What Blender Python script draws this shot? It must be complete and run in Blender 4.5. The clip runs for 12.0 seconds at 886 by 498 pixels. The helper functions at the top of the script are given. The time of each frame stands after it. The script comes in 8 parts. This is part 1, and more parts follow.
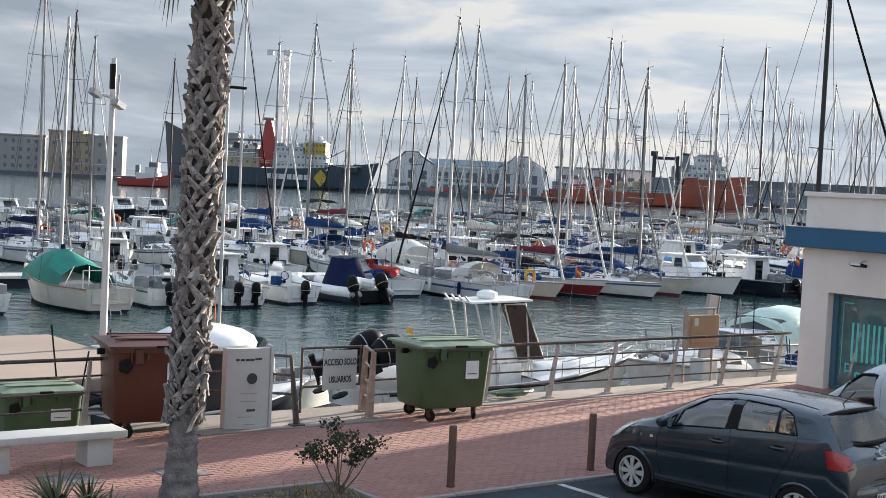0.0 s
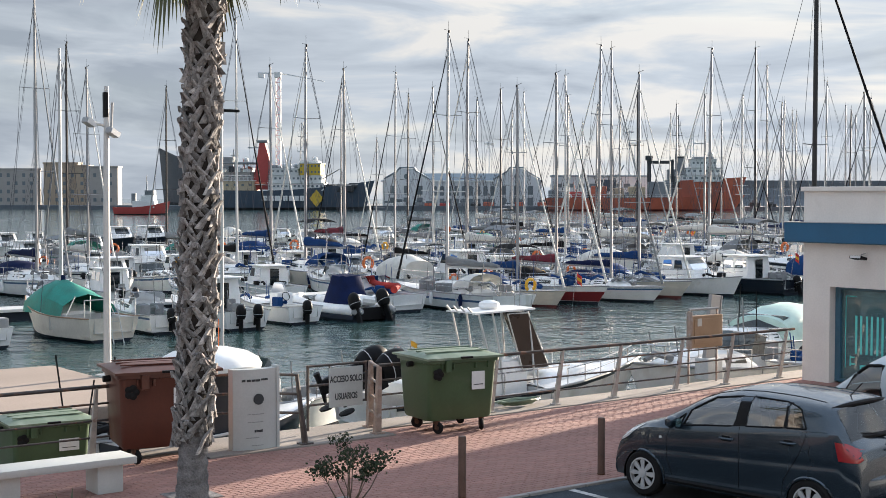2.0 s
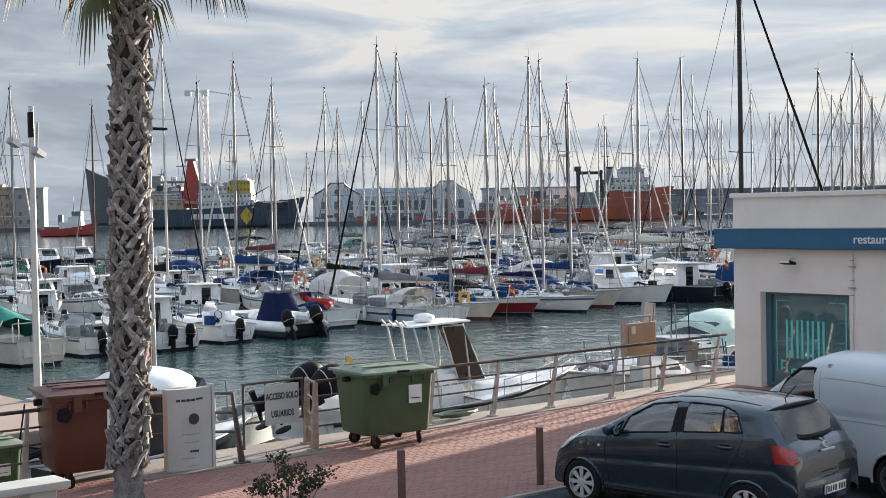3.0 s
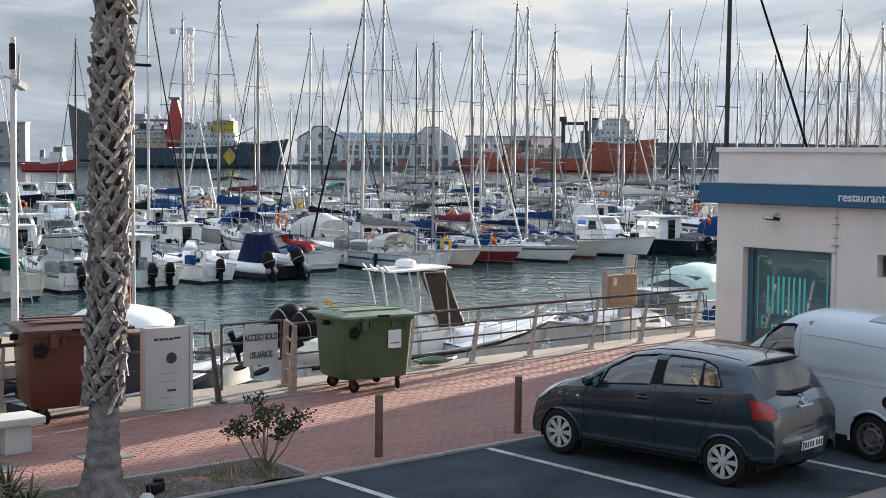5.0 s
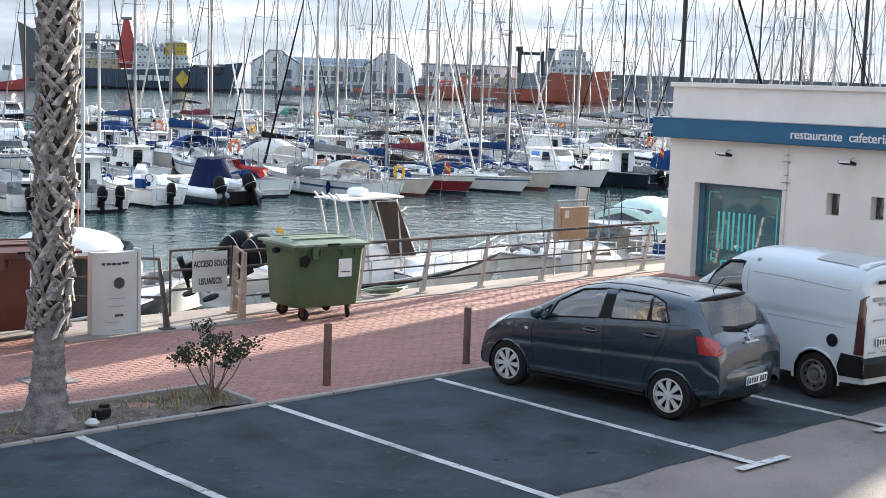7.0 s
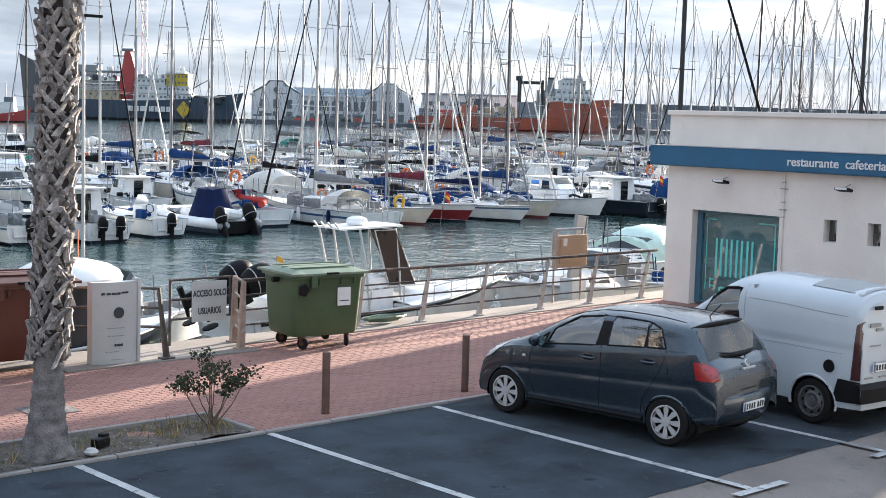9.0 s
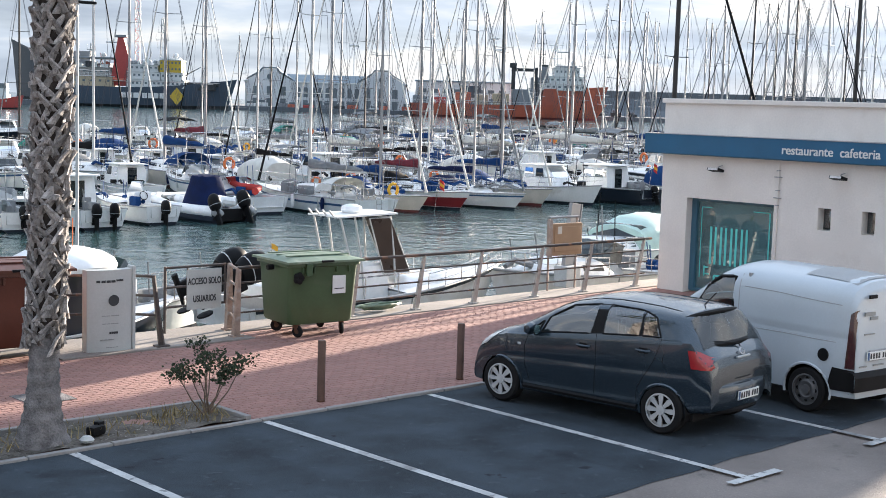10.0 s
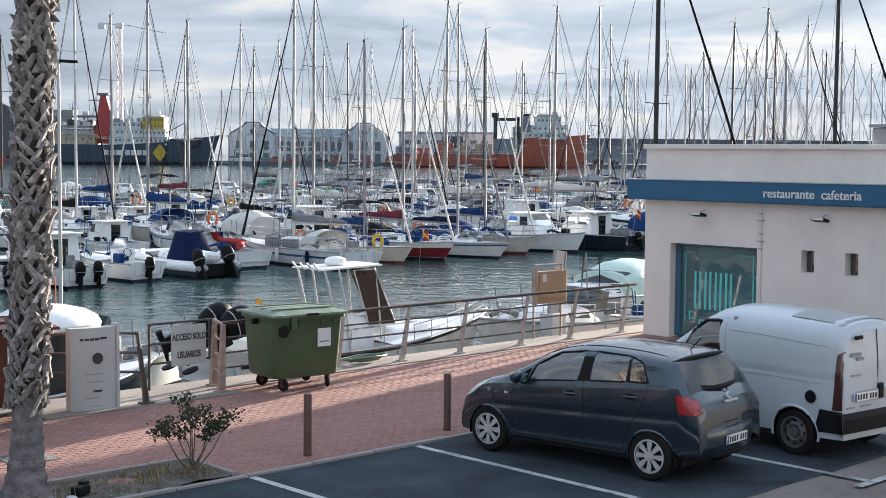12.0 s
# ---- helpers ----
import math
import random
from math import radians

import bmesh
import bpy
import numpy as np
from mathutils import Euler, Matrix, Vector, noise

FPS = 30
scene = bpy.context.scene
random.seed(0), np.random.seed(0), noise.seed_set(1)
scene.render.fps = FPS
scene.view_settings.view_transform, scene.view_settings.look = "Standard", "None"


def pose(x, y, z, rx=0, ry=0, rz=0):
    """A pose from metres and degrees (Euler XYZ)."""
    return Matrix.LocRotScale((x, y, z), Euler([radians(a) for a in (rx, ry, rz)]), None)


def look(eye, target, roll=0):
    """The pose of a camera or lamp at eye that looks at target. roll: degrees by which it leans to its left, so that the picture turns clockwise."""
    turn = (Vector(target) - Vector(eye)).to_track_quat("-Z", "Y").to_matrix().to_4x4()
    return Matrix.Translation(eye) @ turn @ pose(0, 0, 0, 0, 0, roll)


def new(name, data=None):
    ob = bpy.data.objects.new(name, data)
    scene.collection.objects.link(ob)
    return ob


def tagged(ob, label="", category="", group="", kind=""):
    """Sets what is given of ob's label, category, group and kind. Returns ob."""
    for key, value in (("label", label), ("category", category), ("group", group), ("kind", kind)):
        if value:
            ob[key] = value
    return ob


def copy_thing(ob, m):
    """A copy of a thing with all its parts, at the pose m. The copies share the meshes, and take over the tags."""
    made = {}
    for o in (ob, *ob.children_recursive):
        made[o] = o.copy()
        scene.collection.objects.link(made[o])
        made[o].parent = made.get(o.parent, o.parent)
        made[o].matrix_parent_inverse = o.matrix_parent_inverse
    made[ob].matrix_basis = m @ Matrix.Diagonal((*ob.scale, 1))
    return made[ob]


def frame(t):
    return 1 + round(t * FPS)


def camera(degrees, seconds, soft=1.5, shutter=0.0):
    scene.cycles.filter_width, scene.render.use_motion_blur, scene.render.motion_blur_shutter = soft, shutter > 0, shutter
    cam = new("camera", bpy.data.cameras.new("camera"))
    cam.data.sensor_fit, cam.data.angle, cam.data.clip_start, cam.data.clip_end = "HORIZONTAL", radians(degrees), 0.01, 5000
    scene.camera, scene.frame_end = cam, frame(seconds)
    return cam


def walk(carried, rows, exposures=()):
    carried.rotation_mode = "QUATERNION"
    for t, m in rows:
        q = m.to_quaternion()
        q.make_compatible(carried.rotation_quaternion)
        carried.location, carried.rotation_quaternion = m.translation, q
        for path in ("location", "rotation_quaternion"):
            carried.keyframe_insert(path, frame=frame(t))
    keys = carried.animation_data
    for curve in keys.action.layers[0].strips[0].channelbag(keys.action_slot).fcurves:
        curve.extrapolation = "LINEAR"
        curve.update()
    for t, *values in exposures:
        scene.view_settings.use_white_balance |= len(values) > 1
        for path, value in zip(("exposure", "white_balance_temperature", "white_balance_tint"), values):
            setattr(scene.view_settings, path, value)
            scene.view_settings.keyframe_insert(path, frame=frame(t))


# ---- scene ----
cam = camera(36.0, 12.0, soft=0.8)
PATH = [
    (0, (0.838, 0.538, 3.941), (0.701, 2.531, 3.845), 2.8),
    (0.5, (0.808, 0.512, 3.882), (0.625, 2.5, 3.758), 1.4),
    (1, (0.812, 0.525, 3.902), (0.683, 2.518, 3.806), 0.9),
    (1.5, (0.778, 0.503, 3.897), (0.657, 2.498, 3.82), 0.5),
    (2, (0.823, 0.516, 3.9), (0.687, 2.51, 3.825), 0.1),
    (2.5, (0.819, 0.555, 3.914), (0.777, 2.553, 3.829), -0.7),
    (3, (0.788, 0.556, 3.881), (0.752, 2.555, 3.826), -1.1),
    (3.2, (0.775, 0.56, 3.874), (0.731, 2.559, 3.823), -0.9),
    (4.8, (0.757, 0.692, 3.847), (0.766, 2.688, 3.731), 1.0),
    (5, (0.769, 0.707, 3.859), (0.759, 2.702, 3.726), 0.6),
    (5.5, (0.794, 0.715, 3.86), (0.81, 2.711, 3.745), 1.2),
    (6, (0.779, 0.738, 3.864), (0.804, 2.73, 3.687), 1.4),
    (6.5, (0.708, 0.796, 3.86), (0.793, 2.78, 3.626), 1.8),
    (7, (0.792, 0.775, 3.88), (0.853, 2.76, 3.644), 1.9),
    (7.5, (0.787, 0.742, 3.883), (0.872, 2.733, 3.71), 0.9),
    (7.7, (0.789, 0.71, 3.88), (0.866, 2.701, 3.699), 1.1),
    (9.3, (0.839, 0.679, 3.879), (0.897, 2.669, 3.685), 1.6),
    (9.5, (0.822, 0.677, 3.876), (0.905, 2.666, 3.681), 1.7),
    (10, (0.811, 0.677, 3.893), (0.879, 2.664, 3.681), 1.7),
    (10.5, (0.805, 0.666, 3.885), (0.854, 2.656, 3.691), 1.1),
    (11, (0.799, 0.654, 3.885), (0.851, 2.646, 3.71), 1.1),
    (11.5, (0.833, 0.654, 3.898), (0.88, 2.651, 3.789), 0.5),
    (12, (0.834, 0.7, 3.887), (0.922, 2.693, 3.749), 0.5),
]
walk(cam, [(t, look(eye, target, roll)) for t, eye, target, roll in PATH], exposures=((0.0, 2.04, 5700, 6), (1.0, 2.16, 5750, 6), (1.5, 2.16, 5800, 6), (3.2, 2.0, 5750, 6), (5.5, 2.14, 5700, 6), (6.5, 2.5, 5550, 6), (7.0, 2.62, 5620, 6), (9.5, 2.5, 5620, 6), (10.5, 2.45, 5620, 6), (12.0, 2.2, 5600, 6)))

# ---- world and light ----
QUAY = 41.0                      # the quay runs at this angle to the x axis
SUN_TURN, SUN_UP = QUAY + 11.8, 10.0
world = bpy.data.worlds.new("sky")
scene.world = world
world.use_nodes = True
wn, wl = world.node_tree.nodes, world.node_tree.links
wn.clear()


def wnode(kind, **sets):
    n = wn.new(kind)
    for k, v in sets.items():
        n.inputs[k].default_value = v
    return n


w_out = wnode("ShaderNodeOutputWorld")
w_sky = wn.new("ShaderNodeTexSky")
w_sky.sky_type, w_sky.sun_disc = "NISHITA", False
w_sky.sun_elevation, w_sky.sun_rotation = radians(SUN_UP), radians(90 - SUN_TURN)
w_bg = wnode("ShaderNodeBackground", Strength=0.036)
w_cloud = wnode("ShaderNodeBackground", Strength=0.145)
w_mix = wnode("ShaderNodeMixShader")
w_co = wn.new("ShaderNodeTexCoord")
w_map = wn.new("ShaderNodeMapping")
w_map.inputs["Scale"].default_value = (1.6, 1.6, 9.0)
w_noise = wnode("ShaderNodeTexNoise", Scale=1.9, Detail=7.0, Roughness=0.52, Distortion=0.35)
w_ramp = wn.new("ShaderNodeValToRGB")
w_ramp.color_ramp.elements[0].position, w_ramp.color_ramp.elements[1].position = 0.34, 0.5
w_ramp.color_ramp.elements[0].color = (0.91, 0.91, 0.91, 1)
w_noise2 = wnode("ShaderNodeTexNoise", Scale=3.1, Detail=6.0, Roughness=0.55, Distortion=0.5)
w_shade = wn.new("ShaderNodeValToRGB")
el = w_shade.color_ramp.elements
el[0].position, el[0].color = 0.36, (0.575, 0.59, 0.63, 1)
el[1].position, el[1].color = 0.62, (1.17, 1.05, 0.93, 1)
mid = el.new(0.52)
mid.color = (0.83, 0.83, 0.845, 1)
# the clouds glow where they stand before the sun
w_dot = wn.new("ShaderNodeVectorMath")
w_dot.operation = "DOT_PRODUCT"
w_dot.inputs[1].default_value = (math.cos(radians(SUN_TURN)) * 0.985, math.sin(radians(SUN_TURN)) * 0.985, 0.174)
w_glow = wn.new("ShaderNodeMapRange")
w_glow.inputs["From Min"].default_value, w_glow.inputs["From Max"].default_value = 0.45, 1.0
w_glow.inputs["To Min"].default_value, w_glow.inputs["To Max"].default_value = 1.04, 1.38
# an overcast sky is brighter towards the zenith
w_sep = wn.new("ShaderNodeSeparateXYZ")
w_high = wn.new("ShaderNodeMapRange")
w_high.inputs["From Min"].default_value, w_high.inputs["From Max"].default_value = 0.12, 0.75
w_high.inputs["To Min"].default_value, w_high.inputs["To Max"].default_value = 1.0, 1.7
w_gain = wn.new("ShaderNodeMath")
w_gain.operation = "MULTIPLY"
wl.new(w_co.outputs["Generated"], w_sep.inputs[0])
wl.new(w_sep.outputs["Z"], w_high.inputs["Value"])
wl.new(w_high.outputs["Result"], w_gain.inputs[0])
wl.new(w_glow.outputs["Result"], w_gain.inputs[1])
w_lift = wn.new("ShaderNodeMapRange")
w_lift.inputs["From Min"].default_value, w_lift.inputs["From Max"].default_value = 0.22, 0.65
w_tint = wn.new("ShaderNodeMix")
w_tint.data_type = "RGBA"
w_tint.inputs[6].default_value, w_tint.inputs[7].default_value = (1.0, 1.0, 1.0, 1), (0.905, 0.985, 1.115, 1)
w_cool = wn.new("ShaderNodeVectorMath")
w_cool.operation = "MULTIPLY"
wl.new(w_sep.outputs["Z"], w_lift.inputs["Value"])
wl.new(w_lift.outputs["Result"], w_tint.inputs[0])
wl.new(w_shade.outputs["Color"], w_cool.inputs[0])
wl.new(w_tint.outputs[2], w_cool.inputs[1])
w_mul = wn.new("ShaderNodeVectorMath")
w_mul.operation = "SCALE"
wl.new(w_co.outputs["Generated"], w_map.inputs["Vector"])
wl.new(w_map.outputs["Vector"], w_noise.inputs["Vector"])
wl.new(w_map.outputs["Vector"], w_noise2.inputs["Vector"])
wl.new(w_noise.outputs["Fac"], w_ramp.inputs["Fac"])
wl.new(w_noise2.outputs["Fac"], w_shade.inputs["Fac"])
wl.new(w_co.outputs["Generated"], w_dot.inputs[0])
wl.new(w_dot.outputs["Value"], w_glow.inputs["Value"])
wl.new(w_cool.outputs["Vector"], w_mul.inputs[0])
wl.new(w_gain.outputs["Value"], w_mul.inputs["Scale"])
wl.new(w_mul.outputs["Vector"], w_cloud.inputs["Color"])
wl.new(w_sky.outputs["Color"], w_bg.inputs["Color"])
wl.new(w_ramp.outputs["Color"], w_mix.inputs["Fac"])
wl.new(w_bg.outputs["Background"], w_mix.inputs[1])
wl.new(w_cloud.outputs["Background"], w_mix.inputs[2])
wl.new(w_mix.outputs["Shader"], w_out.inputs["Surface"])

sun_data = bpy.data.lights.new("sun", "SUN")
sun_data.energy, sun_data.angle, sun_data.color = 4.6, radians(1.2), (1.0, 0.78, 0.57)
sun = new("sun", sun_data)
sun.matrix_world = look((60 * math.cos(radians(SUN_TURN)), 60 * math.sin(radians(SUN_TURN)), 40), (60 * math.cos(radians(SUN_TURN)) - math.cos(radians(SUN_TURN)) * math.cos(radians(SUN_UP)),
                        60 * math.sin(radians(SUN_TURN)) - math.sin(radians(SUN_TURN)) * math.cos(radians(SUN_UP)), 40 - math.sin(radians(SUN_UP))))


# ---- materials ----
def mat(name, color, rough=0.6, metal=0.0, var=0.25, scale=4.0, bump=0.15, fine=40.0, coat=0.0, spread=0.0, stain=None, stain_at=0.62):
    """Paint, stone, cloth and so on: two scales of noise in the colour, fine relief, uneven gloss; spread: difference from piece to piece."""
    m = bpy.data.materials.new(name)
    m.use_nodes = True
    n, l = m.node_tree.nodes, m.node_tree.links
    b = n["Principled BSDF"]
    co = n.new("ShaderNodeTexCoord")
    big, small = n.new("ShaderNodeTexNoise"), n.new("ShaderNodeTexNoise")
    big.inputs["Scale"].default_value, big.inputs["Detail"].default_value = scale, 5
    small.inputs["Scale"].default_value, small.inputs["Detail"].default_value = fine, 4
    l.new(co.outputs["Object"], big.inputs["Vector"])
    l.new(co.outputs["Object"], small.inputs["Vector"])
    add = n.new("ShaderNodeMath")
    add.operation = "MULTIPLY_ADD"
    add.inputs[1].default_value = 0.5
    l.new(small.outputs["Fac"], add.inputs[0])
    l.new(big.outputs["Fac"], add.inputs[2])
    ramp = n.new("ShaderNodeMapRange")
    ramp.inputs["From Min"].default_value, ramp.inputs["From Max"].default_value = 0.45, 1.05
    ramp.inputs["To Min"].default_value, ramp.inputs["To Max"].default_value = 1 - var, 1 + var * 0.6
    l.new(add.outputs["Value"], ramp.inputs["Value"])
    scalev = n.new("ShaderNodeVectorMath")
    scalev.operation = "SCALE"
    scalev.inputs[0].default_value = color
    last = ramp.outputs["Result"]
    if spread:
        info = n.new("ShaderNodeObjectInfo")
        geo = n.new("ShaderNodeNewGeometry")
        both = n.new("ShaderNodeMath")
        both.operation = "ADD"
        l.new(info.outputs["Random"], both.inputs[0])
        l.new(geo.outputs["Random Per Island"], both.inputs[1])
        fr = n.new("ShaderNodeMath")
        fr.operation = "FRACT"
        l.new(both.outputs["Value"], fr.inputs[0])
        rr = n.new("ShaderNodeMapRange")
        rr.inputs["To Min"].default_value, rr.inputs["To Max"].default_value = 1 - spread, 1 + spread
        l.new(fr.outputs["Value"], rr.inputs["Value"])
        times = n.new("ShaderNodeMath")
        times.operation = "MULTIPLY"
        l.new(last, times.inputs[0])
        l.new(rr.outputs["Result"], times.inputs[1])
        last = times.outputs["Value"]
    l.new(last, scalev.inputs["Scale"])
    col = scalev.outputs["Vector"]
    if stain:
        st = n.new("ShaderNodeTexNoise")
        st.inputs["Scale"].default_value, st.inputs["Detail"].default_value, st.inputs["Distortion"].default_value = scale * 0.6, 8, 1.2
        l.new(co.outputs["Object"], st.inputs["Vector"])
        sr = n.new("ShaderNodeMapRange")
        sr.inputs["From Min"].default_value, sr.inputs["From Max"].default_value = stain_at - 0.08, stain_at + 0.08
        l.new(st.outputs["Fac"], sr.inputs["Value"])
        mx = n.new("ShaderNodeMix")
        mx.data_type = "RGBA"
        mx.inputs[7].default_value = (*stain, 1)
        l.new(sr.outputs["Result"], mx.inputs[0])
        l.new(col, mx.inputs[6])
        col = mx.outputs[2]
    l.new(col, b.inputs["Base Color"])
    rg = n.new("ShaderNodeMapRange")
    rg.inputs["To Min"].default_value, rg.inputs["To Max"].default_value = max(rough - 0.12, 0.02), min(rough + 0.12, 1)
    l.new(big.outputs["Fac"], rg.inputs["Value"])
    l.new(rg.outputs["Result"], b.inputs["Roughness"])
    b.inputs["Metallic"].default_value = metal
    b.inputs["Coat Weight"].default_value = coat
    b.inputs["Coat Roughness"].default_value = 0.06
    if bump:
        bp = n.new("ShaderNodeBump")
        bp.inputs["Strength"].default_value, bp.inputs["Distance"].default_value = bump, 0.02
        l.new(small.outputs["Fac"], bp.inputs["Height"])
        l.new(bp.outputs["Normal"], b.inputs["Normal"])
    return m


def glass(name, color=(0.85, 0.92, 0.92), rough=0.02, clear=0.55, film=None, ior=1.7):
    """A pane: part clear, part mirror by Fresnel."""
    m = bpy.data.materials.new(name)
    m.use_nodes = True
    n, l = m.node_tree.nodes, m.node_tree.links
    n.remove(n["Principled BSDF"])
    tr, gl, mx, fr, dk, mx2 = (n.new(k) for k in ("ShaderNodeBsdfTransparent", "ShaderNodeBsdfGlossy", "ShaderNodeMixShader", "ShaderNodeFresnel", "ShaderNodeBsdfDiffuse", "ShaderNodeMixShader"))
    tr.inputs["Color"].default_value = (*color, 1)
    dk.inputs["Color"].default_value = (*film, 1) if film else (color[0] * 0.05, color[1] * 0.06, color[2] * 0.065, 1)
    gl.inputs["Roughness"].default_value = rough
    fr.inputs["IOR"].default_value = ior
    mx2.inputs["Fac"].default_value = clear
    l.new(dk.outputs["BSDF"], mx2.inputs[1])
    l.new(tr.outputs["BSDF"], mx2.inputs[2])
    l.new(fr.outputs["Fac"], mx.inputs["Fac"])
    l.new(mx2.outputs["Shader"], mx.inputs[1])
    l.new(gl.outputs["BSDF"], mx.inputs[2])
    l.new(mx.outputs["Shader"], n["Material Output"].inputs["Surface"])
    return m


